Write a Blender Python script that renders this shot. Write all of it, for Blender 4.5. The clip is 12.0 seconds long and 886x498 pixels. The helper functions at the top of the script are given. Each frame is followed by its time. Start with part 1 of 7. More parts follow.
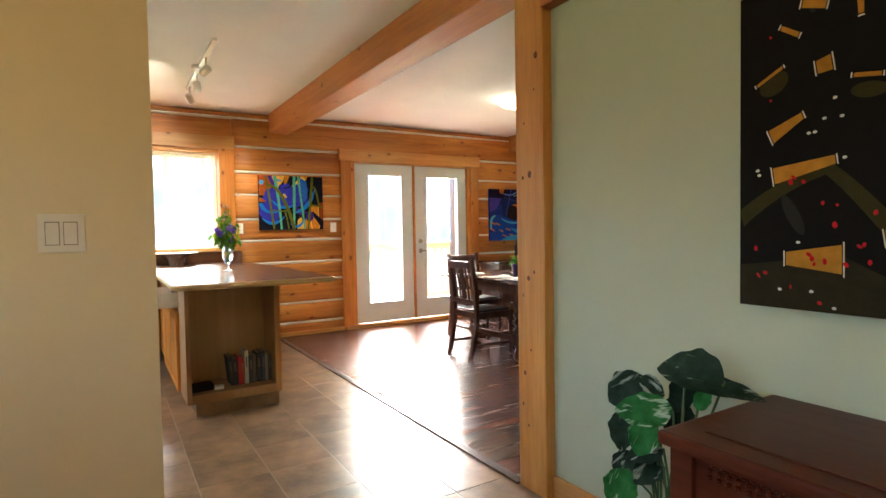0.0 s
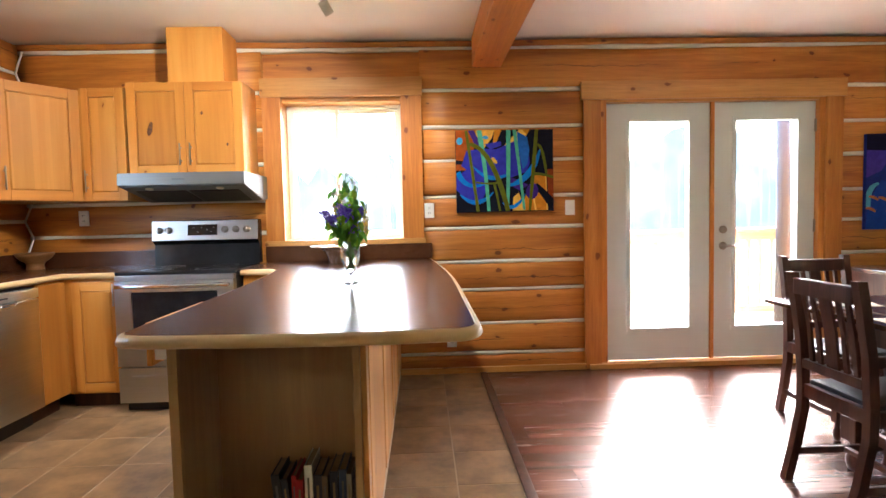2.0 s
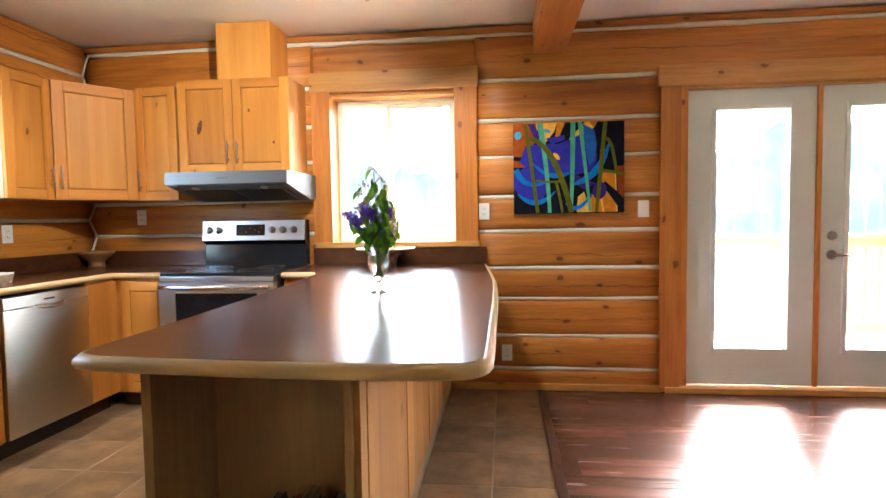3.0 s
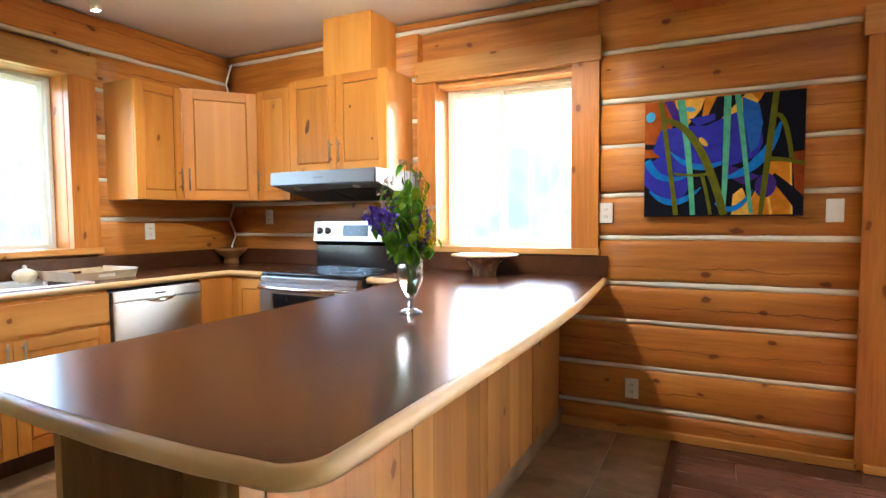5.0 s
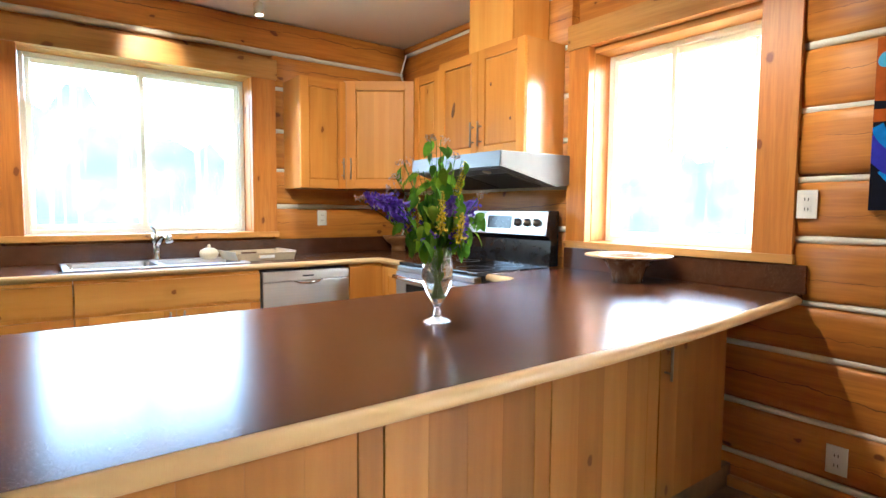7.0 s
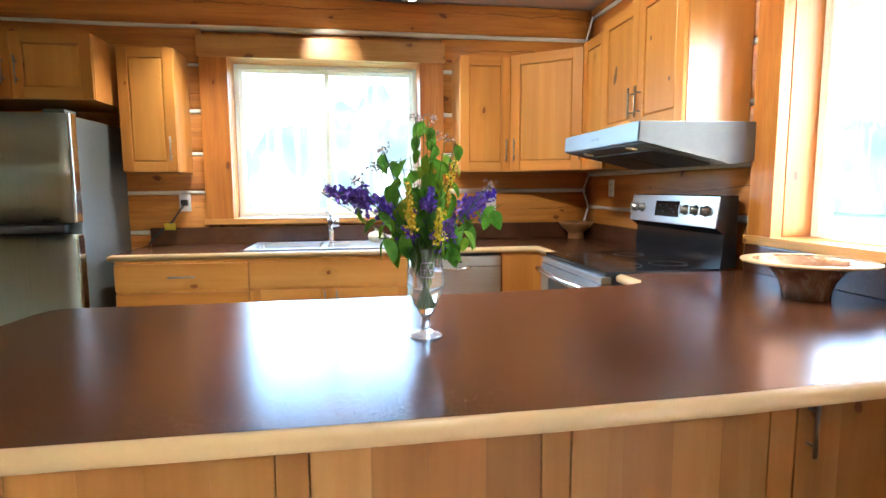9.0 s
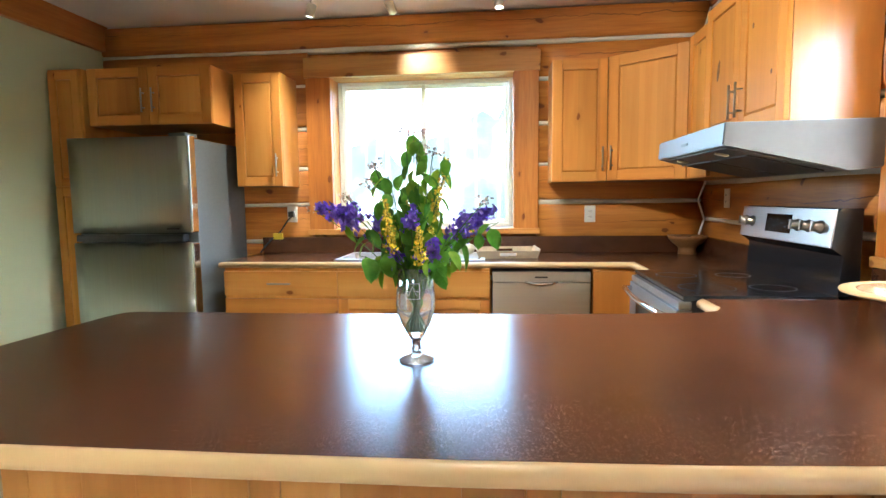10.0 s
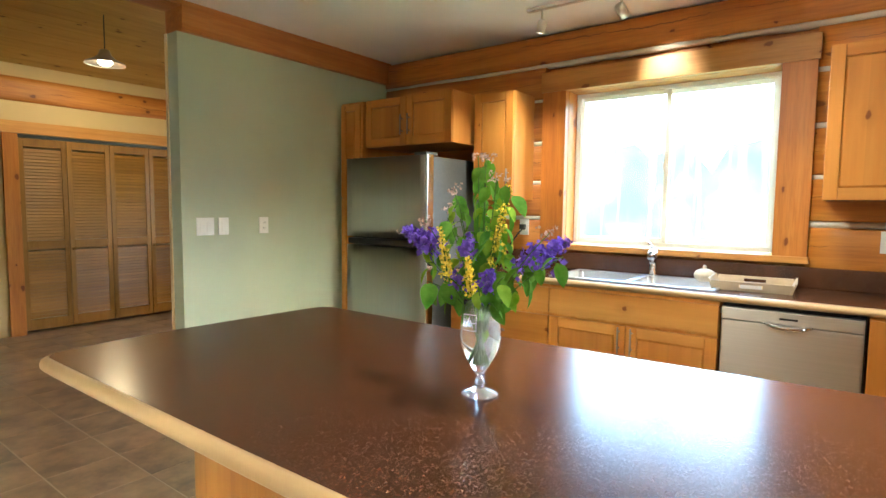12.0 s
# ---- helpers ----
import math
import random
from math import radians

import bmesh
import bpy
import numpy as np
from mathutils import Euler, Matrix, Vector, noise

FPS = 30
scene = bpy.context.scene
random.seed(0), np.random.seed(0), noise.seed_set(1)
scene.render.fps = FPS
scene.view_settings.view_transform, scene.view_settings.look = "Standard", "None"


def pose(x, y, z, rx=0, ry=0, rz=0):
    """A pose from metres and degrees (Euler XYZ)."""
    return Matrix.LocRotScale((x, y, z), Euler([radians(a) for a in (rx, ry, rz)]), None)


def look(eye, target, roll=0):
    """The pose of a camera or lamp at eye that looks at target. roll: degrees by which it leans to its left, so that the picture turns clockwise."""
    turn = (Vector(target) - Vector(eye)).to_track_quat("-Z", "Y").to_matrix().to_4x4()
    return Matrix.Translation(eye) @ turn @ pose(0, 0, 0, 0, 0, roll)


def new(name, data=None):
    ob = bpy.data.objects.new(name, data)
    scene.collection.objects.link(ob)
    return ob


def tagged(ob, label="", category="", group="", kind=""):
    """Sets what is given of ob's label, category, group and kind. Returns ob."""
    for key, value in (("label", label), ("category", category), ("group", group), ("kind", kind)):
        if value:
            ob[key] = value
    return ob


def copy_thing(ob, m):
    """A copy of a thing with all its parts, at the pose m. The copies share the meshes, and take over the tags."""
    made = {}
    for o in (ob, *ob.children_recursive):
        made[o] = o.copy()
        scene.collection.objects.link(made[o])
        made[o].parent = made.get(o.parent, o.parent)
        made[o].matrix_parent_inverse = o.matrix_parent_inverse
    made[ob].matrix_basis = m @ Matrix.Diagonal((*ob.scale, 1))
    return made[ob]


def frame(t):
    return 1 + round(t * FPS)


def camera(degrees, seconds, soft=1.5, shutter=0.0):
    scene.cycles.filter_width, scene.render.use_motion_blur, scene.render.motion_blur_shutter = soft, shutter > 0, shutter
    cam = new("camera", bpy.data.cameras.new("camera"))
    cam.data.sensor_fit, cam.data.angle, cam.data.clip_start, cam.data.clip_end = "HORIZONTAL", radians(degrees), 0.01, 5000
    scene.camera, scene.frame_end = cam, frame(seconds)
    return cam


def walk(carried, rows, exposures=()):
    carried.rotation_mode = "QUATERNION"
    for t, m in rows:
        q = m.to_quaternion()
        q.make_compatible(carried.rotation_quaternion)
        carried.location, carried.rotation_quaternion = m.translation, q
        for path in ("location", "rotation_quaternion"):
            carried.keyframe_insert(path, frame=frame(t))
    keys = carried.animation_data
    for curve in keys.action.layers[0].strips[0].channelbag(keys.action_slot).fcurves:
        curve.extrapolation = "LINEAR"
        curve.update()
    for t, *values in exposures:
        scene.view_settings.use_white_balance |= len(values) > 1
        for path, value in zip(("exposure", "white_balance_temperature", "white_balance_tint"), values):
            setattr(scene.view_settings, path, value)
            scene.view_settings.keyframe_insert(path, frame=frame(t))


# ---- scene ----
cam = camera(77.7, 12.0)
PATH = [
    (0, (0.072, 0.073, 1.237), (1.113, 1.779, 1.166), -1.0),
    (0.5, (0.531, 0.781, 1.197), (1.327, 2.613, 1.092), -1.9),
    (1, (0.941, 1.53, 1.212), (1.424, 3.465, 1.065), -1.7),
    (1.5, (1.201, 2.096, 1.245), (1.428, 4.08, 1.121), -1.2),
    (2, (1.3, 2.28, 1.231), (1.371, 4.275, 1.117), -1.3),
    (2.5, (1.399, 2.44, 1.235), (1.312, 4.435, 1.123), -1.1),
    (3, (1.497, 2.61, 1.241), (1.274, 4.594, 1.131), -0.9),
    (5, (1.956, 3.257, 1.261), (1.054, 5.038, 1.151), -0.4),
    (5.5, (2.066, 3.437, 1.263), (0.958, 5.099, 1.154), -0.1),
    (6, (2.147, 3.633, 1.26), (0.858, 5.158, 1.146), 0.1),
    (6.5, (2.219, 3.819, 1.263), (0.768, 5.19, 1.134), 0.2),
    (7, (2.266, 4.022, 1.257), (0.67, 5.218, 1.113), 0.4),
    (9, (2.309, 4.826, 1.295), (0.346, 5.134, 1.073), -0.3),
    (9.5, (2.278, 5.013, 1.296), (0.289, 5.072, 1.091), -0.5),
    (10, (2.235, 5.2, 1.311), (0.254, 4.99, 1.124), -0.7),
    (10.5, (2.18, 5.365, 1.321), (0.244, 4.896, 1.15), -0.7),
    (11, (2.11, 5.488, 1.323), (0.245, 4.782, 1.163), -0.2),
    (11.5, (2.042, 5.588, 1.341), (0.286, 4.643, 1.183), 0.2),
    (12, (1.993, 5.677, 1.355), (0.4, 4.478, 1.197), 0.6),
]
EXPOSURES = [(0.0, 5.47, 6050, 7), (0.4, 5.37, 5900, 8), (1.0, 5.37, 5650, 10), (3.0, 5.31, 5700, 10), (5.5, 5.28, 5850, 10), (7.0, 5.28, 5750, 8), (9.3, 5.31, 5350, 5), (12.0, 5.32, 5800, 3)]
walk(cam, [(t, look(eye, target, roll)) for t, eye, target, roll in PATH], EXPOSURES)

# ---- world, sun, large lights ----
SKY, SUN_POWER = 0.15, 0.9
world = bpy.data.worlds.new("daylight")
scene.world = world
world.use_nodes = True
_wn = world.node_tree
_sky = _wn.nodes.new("ShaderNodeTexSky")
_sky.sky_type, _sky.sun_disc = "NISHITA", False
_sky.sun_elevation, _sky.sun_rotation = radians(40), radians(25.5)
_sky.dust_density, _sky.air_density = 4.0, 1.0
_bg = _wn.nodes["Background"]
_wn.links.new(_sky.outputs[0], _bg.inputs[0])
_bg.inputs[1].default_value = SKY

_sun = bpy.data.lights.new("sun", "SUN")
_sun.energy, _sun.angle, _sun.color = SUN_POWER, radians(12.0), (1.0, 0.97, 0.94)
new("sun", _sun).matrix_world = look((8.6, 18.0, 16.8), (0, 0, 0))


def area_lamp(name, eye, target, w, h, watts, colour):
    d = bpy.data.lights.new(name, "AREA")
    d.shape, d.size, d.size_y, d.energy, d.color = "RECTANGLE", w, h, watts, colour
    ob = new(name, d)
    ob.matrix_world = look(eye, target)
    return ob


def bulb(name, at, watts, colour, radius=0.03):
    d = bpy.data.lights.new(name, "POINT")
    d.energy, d.color, d.shadow_soft_size = watts, colour, radius
    ob = new(name, d)
    ob.location = at
    return ob


def spot(name, eye, target, watts, colour, cone=70, blend=0.6):
    d = bpy.data.lights.new(name, "SPOT")
    d.energy, d.color, d.spot_size, d.spot_blend, d.shadow_soft_size = watts, colour, radians(cone), blend, 0.02
    ob = new(name, d)
    ob.matrix_world = look(eye, target)
    return ob


WARM = (1.0, 0.89, 0.72)
bulb("dining_ceiling_bulb", (3.80, 4.64, 2.46), 0.12, WARM, 0.09)
bulb("hall_pendant_bulb", (-0.30, 0.0, 2.63), 0.7, (1.0, 0.7, 0.36), 0.05)
# added fill on the hall's west side, for daylight from no known window
area_lamp("hall_window_light", (-1.70, -0.1, 1.5), (1.8, -0.1, 1.3), 0.9, 1.2, 0.1, (0.86, 0.95, 1.0))

# ---- materials ----


def material(name, rough=0.5, metal=0.0, colour=(0.5, 0.5, 0.5)):
    m = bpy.data.materials.new(name)
    m.use_nodes = True
    b = m.node_tree.nodes["Principled BSDF"]
    b.inputs["Base Color"].default_value = (*colour, 1)
    b.inputs["Roughness"].default_value = rough
    b.inputs["Metallic"].default_value = metal
    return m, m.node_tree, b


def node(nt, kind, **values):
    n = nt.nodes.new(kind)
    for k, v in values.items():
        n.inputs[k].default_value = v
    return n


def ramp(nt, src, *stops):
    r = nt.nodes.new("ShaderNodeValToRGB")
    e = r.color_ramp.elements
    while len(e) < len(stops):
        e.new(0.5)
    for el, (pos, c) in zip(e, stops):
        el.position, el.color = pos, (*c, 1)
    nt.links.new(src, r.inputs[0])
    return r.outputs[0]


def mixed(nt, fac, a, b, blend="MIX"):
    m = nt.nodes.new("ShaderNodeMix")
    m.data_type, m.blend_type = "RGBA", blend
    for sock, v in ((m.inputs[0], fac), (m.inputs[6], a), (m.inputs[7], b)):
        if isinstance(v, (int, float)):
            sock.default_value = v
        elif isinstance(v, tuple):
            sock.default_value = (*v, 1)
        else:
            nt.links.new(v, sock)
    return m.outputs[2]


def calc(nt, op, a, b=0.0, c=0.0):
    m = nt.nodes.new("ShaderNodeMath")
    m.operation = op
    for sock, v in zip(m.inputs, (a, b, c)):
        if isinstance(v, (int, float)):
            sock.default_value = v
        else:
            nt.links.new(v, sock)
    return m.outputs[0]


def coords(nt, scale=(1, 1, 1), shuffle=True):
    """Object coordinates, shifted for each object by chance, scaled."""
    tc = nt.nodes.new("ShaderNodeTexCoord")
    out = tc.outputs["Object"]
    if shuffle:
        info = nt.nodes.new("ShaderNodeObjectInfo")
        mul = nt.nodes.new("ShaderNodeVectorMath")
        mul.operation = "SCALE"
        mul.inputs[3].default_value = 37.0
        comb = nt.nodes.new("ShaderNodeCombineXYZ")
        for i in range(3):
            nt.links.new(info.outputs["Random"], comb.inputs[i])
        nt.links.new(comb.outputs[0], mul.inputs[0])
        add = nt.nodes.new("ShaderNodeVectorMath")
        nt.links.new(out, add.inputs[0])
        nt.links.new(mul.outputs[0], add.inputs[1])
        out = add.outputs[0]
    mp = nt.nodes.new("ShaderNodeVectorMath")
    mp.operation = "MULTIPLY"
    mp.inputs[1].default_value = scale
    nt.links.new(out, mp.inputs[0])
    return mp.outputs[0]


def noise_tex(nt, vec, scale=5.0, detail=4.0, rough=0.6, distort=0.0):
    n = node(nt, "ShaderNodeTexNoise", Scale=scale, Detail=detail, Roughness=rough, Distortion=distort)
    nt.links.new(vec, n.inputs["Vector"])
    return n.outputs[0]


def bump(nt, bsdf, height, strength=0.2, dist=0.01):
    b = node(nt, "ShaderNodeBump", Strength=strength, Distance=dist)
    nt.links.new(height, b.inputs["Height"])
    nt.links.new(b.outputs[0], bsdf.inputs["Normal"])


def wood(name, dark, mid, light, axis="x", rough=0.4, knots=0.0, grain=1.0, checks=False, coat=0.0, vary=0.25, boards=0.0, streak=0.26):
    """Wood with its grain along the object's axis; knots: how many, 0 to 1; checks: long drying cracks;
    boards: the width of glued staves that differ in tone."""
    m, nt, b = material(name, rough)
    long, across = 0.55 * grain, 9.0 * grain
    sc = {"x": (long, across, across), "y": (across, long, across), "z": (across, across, long)}[axis]
    v = coords(nt, sc)
    g1 = noise_tex(nt, v, 1.0, 5, 0.6, 0.6)
    v2 = coords(nt, tuple(4.0 * q for q in sc))
    g2 = noise_tex(nt, v2, 1.0, 3, 0.7)
    g = calc(nt, "ADD", calc(nt, "MULTIPLY", g1, 0.7), calc(nt, "MULTIPLY", g2, 0.3))
    col = ramp(nt, g, (0.35, dark), (0.5, mid), (0.66, light))
    fine = noise_tex(nt, coords(nt, tuple(11.0 * q for q in sc)), 1.0, 2, 0.6)
    col = mixed(nt, calc(nt, "MULTIPLY", ramp(nt, fine, (0.46, (0, 0, 0)), (0.68, (1, 1, 1))), streak), col, tuple(0.62 * q for q in dark))
    broad = noise_tex(nt, coords(nt, tuple(0.35 * q + 0.4 for q in sc)), 1.0, 2)
    col = mixed(nt, calc(nt, "MULTIPLY", broad, 0.55), col, tuple(0.72 * q for q in mid))
    height = g
    if knots:
        spl = nt.nodes.new("ShaderNodeSeparateXYZ")
        nt.links.new(coords(nt, (1, 1, 1)), spl.inputs[0])
        i, j, k = {"x": (0, 1, 2), "y": (1, 0, 2), "z": (2, 0, 1)}[axis]
        flat = nt.nodes.new("ShaderNodeCombineXYZ")
        nt.links.new(calc(nt, "MULTIPLY", spl.outputs[i], 3.6), flat.inputs[0])
        nt.links.new(calc(nt, "MULTIPLY", calc(nt, "ADD", spl.outputs[j], spl.outputs[k]), 6.0), flat.inputs[1])
        vor = node(nt, "ShaderNodeTexVoronoi", Scale=1.0, Randomness=1.0)
        vor.voronoi_dimensions = "2D"
        wob = noise_tex(nt, coords(nt, (16, 16, 16)), 1.0, 3)
        kv = nt.nodes.new("ShaderNodeVectorMath")
        kv.operation = "ADD"
        nt.links.new(flat.outputs[0], kv.inputs[0])
        wv = nt.nodes.new("ShaderNodeVectorMath")
        wv.operation = "SCALE"
        wv.inputs[3].default_value = 0.22
        nt.links.new(wob, wv.inputs[0])
        nt.links.new(wv.outputs[0], kv.inputs[1])
        nt.links.new(kv.outputs[0], vor.inputs["Vector"])
        sep = nt.nodes.new("ShaderNodeSeparateColor")
        nt.links.new(vor.outputs["Color"], sep.inputs[0])
        kd = calc(nt, "DIVIDE", vor.outputs["Distance"], calc(nt, "ADD", 0.4, calc(nt, "MULTIPLY", sep.outputs[1], 0.8)))
        ring = ramp(nt, kd, (0.0, (1, 1, 1)), (0.05 + 0.06 * knots, (1, 1, 1)), (0.08 + 0.09 * knots, (0, 0, 0)))
        halo = ramp(nt, kd, (0.06, (1, 1, 1)), (0.3, (0, 0, 0)))
        some = calc(nt, "LESS_THAN", sep.outputs[0], 0.1 + 0.7 * knots)
        col = mixed(nt, calc(nt, "MULTIPLY", calc(nt, "MULTIPLY", halo, some), 0.35), col, tuple(0.55 * q for q in mid))
        col = mixed(nt, calc(nt, "MULTIPLY", calc(nt, "MULTIPLY", ring, some), 0.85), col, (0.42 * dark[0], 0.3 * dark[1], 0.3 * dark[2]))
    if checks:
        tc = nt.nodes.new("ShaderNodeTexCoord")
        sp = nt.nodes.new("ShaderNodeSeparateXYZ")
        nt.links.new(tc.outputs["Object"], sp.inputs[0])
        info = nt.nodes.new("ShaderNodeObjectInfo")
        wander = noise_tex(nt, coords(nt, (0.9, 0.4, 0.4)), 1.0, 7, 0.72)
        level = calc(nt, "ADD", calc(nt, "MULTIPLY", calc(nt, "SUBTRACT", wander, 0.5), 0.17),
                     calc(nt, "MULTIPLY", calc(nt, "SUBTRACT", info.outputs["Random"], 0.5), 0.07))
        off = calc(nt, "ABSOLUTE", calc(nt, "SUBTRACT", sp.outputs[2], level))
        wide = calc(nt, "MULTIPLY", ramp(nt, noise_tex(nt, coords(nt, (1.7, 0.3, 0.3)), 1.0, 4), (0.44, (0, 0, 0)), (0.62, (1, 1, 1))), 0.0032)
        crack = calc(nt, "LESS_THAN", off, wide)
        col = mixed(nt, calc(nt, "MULTIPLY", crack, 0.7), col, (0.03, 0.012, 0.005))
        height = calc(nt, "SUBTRACT", g, calc(nt, "MULTIPLY", crack, 2.0))
    if boards:
        cut = nt.nodes.new("ShaderNodeSeparateXYZ")
        nt.links.new(coords(nt, (1 / boards, 1 / boards, 1 / boards)), cut.inputs[0])
        chance = nt.nodes.new("ShaderNodeTexWhiteNoise")
        chance.noise_dimensions = "1D"
        nt.links.new(calc(nt, "FLOOR", cut.outputs[2 if axis == "x" else 0]), chance.inputs["W"])
        tone = nt.nodes.new("ShaderNodeHueSaturation")
        nt.links.new(calc(nt, "ADD", 0.9, calc(nt, "MULTIPLY", chance.outputs[0], 0.18)), tone.inputs["Value"])
        nt.links.new(col, tone.inputs["Color"])
        col = tone.outputs[0]
    if vary:
        info = nt.nodes.new("ShaderNodeObjectInfo")
        hsv = nt.nodes.new("ShaderNodeHueSaturation")
        nt.links.new(calc(nt, "ADD", 1 - vary / 2, calc(nt, "MULTIPLY", info.outputs["Random"], vary)), hsv.inputs["Value"])
        nt.links.new(col, hsv.inputs["Color"])
        col = hsv.outputs[0]
    nt.links.new(col, b.inputs["Base Color"])
    nt.links.new(calc(nt, "ADD", rough - 0.08, calc(nt, "MULTIPLY", g2, 0.16)), b.inputs["Roughness"])
    b.inputs["Coat Weight"].default_value = coat
    b.inputs["Coat Roughness"].default_value = 0.2
    bump(nt, b, height, 0.25, 0.004)
    return m


def paint(name, colour, rough=0.6, speck=0.03, texture=0.12, scale=60.0):
    m, nt, b = material(name, rough)
    n1 = noise_tex(nt, coords(nt, (1, 1, 1), False), 1.3, 3)
    n2 = noise_tex(nt, coords(nt, (1, 1, 1), False), scale, 3)
    lo, hi = tuple(q * (1 - 2 * speck) for q in colour), tuple(min(1, q * (1 + speck)) for q in colour)
    nt.links.new(ramp(nt, n1, (0.3, lo), (0.7, hi)), b.inputs["Base Color"])
    bump(nt, b, n2, texture, 0.003)
    return m


def plain(name, colour, rough=0.5, metal=0.0, mottle=0.12, scale=14.0):
    m, nt, b = material(name, rough, metal)
    n = noise_tex(nt, coords(nt, (1, 1, 1)), scale, 3)
    lo, hi = tuple(q * (1 - mottle) for q in colour), tuple(min(1, q * (1 + mottle)) for q in colour)
    nt.links.new(ramp(nt, n, (0.35, lo), (0.65, hi)), b.inputs["Base Color"])
    nt.links.new(calc(nt, "ADD", rough * 0.9, calc(nt, "MULTIPLY", n, rough * 0.2)), b.inputs["Roughness"])
    return m


def steel(name, colour=(0.66, 0.64, 0.6), rough=0.3, axis="x"):
    m, nt, b = material(name, rough, 1.0)
    sc = {"x": (2, 160, 160), "y": (160, 2, 160), "z": (160, 160, 2)}[axis]
    n = noise_tex(nt, coords(nt, sc), 1.0, 2)
    nt.links.new(ramp(nt, n, (0.3, tuple(0.92 * q for q in colour)), (0.7, colour)), b.inputs["Base Color"])
    nt.links.new(calc(nt, "ADD", rough - 0.05, calc(nt, "MULTIPLY", n, 0.1)), b.inputs["Roughness"])
    bump(nt, b, n, 0.03, 0.001)
    return m


def glass(name, tint=(1, 1, 1), rough=0.0, ior=1.45, clear=1.0):
    m, nt, b = material(name, rough)
    b.inputs["Base Color"].default_value = (*tint, 1)
    b.inputs["Transmission Weight"].default_value = clear
    b.inputs["IOR"].default_value = ior
    return m


def pane_glass(name):
    """Thin window glass: clear, with a faint gloss."""
    m = bpy.data.materials.new(name)
    m.use_nodes = True
    nt = m.node_tree
    nt.nodes.clear()
    out = nt.nodes.new("ShaderNodeOutputMaterial")
    clear = node(nt, "ShaderNodeBsdfTransparent")
    clear.inputs[0].default_value = (0.97, 0.985, 0.98, 1)
    gloss = node(nt, "ShaderNodeBsdfGlossy", Roughness=0.02)
    lw = node(nt, "ShaderNodeLayerWeight", Blend=0.5)
    fac = calc(nt, "ADD", 0.03, calc(nt, "MULTIPLY", calc(nt, "POWER", lw.outputs["Facing"], 4.0), 0.35))
    mx = nt.nodes.new("ShaderNodeMixShader")
    nt.links.new(fac, mx.inputs[0])
    nt.links.new(clear.outputs[0], mx.inputs[1])
    nt.links.new(gloss.outputs[0], mx.inputs[2])
    nt.links.new(mx.outputs[0], out.inputs[0])
    return m


def glow(name, colour, strength):
    m, nt, b = material(name, 0.4)
    b.inputs["Base Color"].default_value = (*colour, 1)
    b.inputs["Emission Color"].default_value = (*colour, 1)
    b.inputs["Emission Strength"].default_value = strength
    return m


def leaf_mat(name, dark, light, streak=None, through_light=0.3):
    m, nt, b = material(name, 0.65)
    b.inputs["Specular IOR Level"].default_value = 0.1
    n = noise_tex(nt, coords(nt, (1, 1, 1)), 22.0, 3)
    col = ramp(nt, n, (0.3, dark), (0.7, light))
    if streak:
        s = noise_tex(nt, coords(nt, (26, 5, 26)), 1.0, 3, 0.6, 0.8)
        col = mixed(nt, ramp(nt, s, (0.57, (0, 0, 0)), (0.64, (0.8, 0.8, 0.8))), col, streak)
    nt.links.new(col, b.inputs["Base Color"])
    bump(nt, b, n, 0.3, 0.003)
    thin = nt.nodes.new("ShaderNodeBsdfTranslucent")
    nt.links.new(mixed(nt, 0.6, col, (1.0, 1.0, 0.35), "MULTIPLY"), thin.inputs[0])
    mx = nt.nodes.new("ShaderNodeMixShader")
    mx.inputs[0].default_value = through_light
    nt.links.new(b.outputs[0], mx.inputs[1])
    nt.links.new(thin.outputs[0], mx.inputs[2])
    nt.links.new(mx.outputs[0], nt.nodes["Material Output"].inputs[0])
    return m


M_LOG = wood("log_pine", (0.29, 0.08, 0.01), (0.55, 0.2, 0.025), (0.72, 0.32, 0.055), "x", 0.5, 0.3, 0.8, True)
M_BEAM = wood("beam_pine", (0.38, 0.115, 0.019), (0.53, 0.185, 0.034), (0.68, 0.3, 0.075), "x", 0.5, 0.42, 0.8)
M_POST = wood("post_pine", (0.42, 0.148, 0.022), (0.62, 0.262, 0.044), (0.72, 0.352, 0.078), "z", 0.5, 0.5, 0.8)
M_CASEZ = wood("casing_upright", (0.38, 0.115, 0.015), (0.57, 0.205, 0.028), (0.69, 0.3, 0.056), "z", 0.45, 0.45, 1.0)
M_CASEX = wood("casing_head", (0.44, 0.175, 0.034), (0.61, 0.285, 0.062), (0.7, 0.37, 0.1), "x", 0.45, 0.18, 1.0)
M_CASEY = wood("casing_head_west", (0.44, 0.175, 0.034), (0.61, 0.285, 0.062), (0.7, 0.37, 0.1), "y", 0.45, 0.18, 1.0)
M_CHINK = paint("chinking_mortar", (0.74, 0.7, 0.6), 0.85, 0.08, 0.4, 90)
M_CAB = wood("cabinet_alder", (0.43, 0.15, 0.024), (0.62, 0.26, 0.046), (0.76, 0.385, 0.088), "z", 0.45, 0.05, 0.3, False, 0.0, 0.2, 0.11, 0.05)
M_CABX = wood("cabinet_alder_cross", (0.43, 0.15, 0.024), (0.62, 0.26, 0.046), (0.76, 0.385, 0.088), "x", 0.45, 0.04, 0.3, False, 0.0, 0.2, 0.0, 0.05)
for _m in (M_CAB, M_CABX):
    _m.node_tree.nodes["Principled BSDF"].inputs["Specular IOR Level"].default_value = 0.22
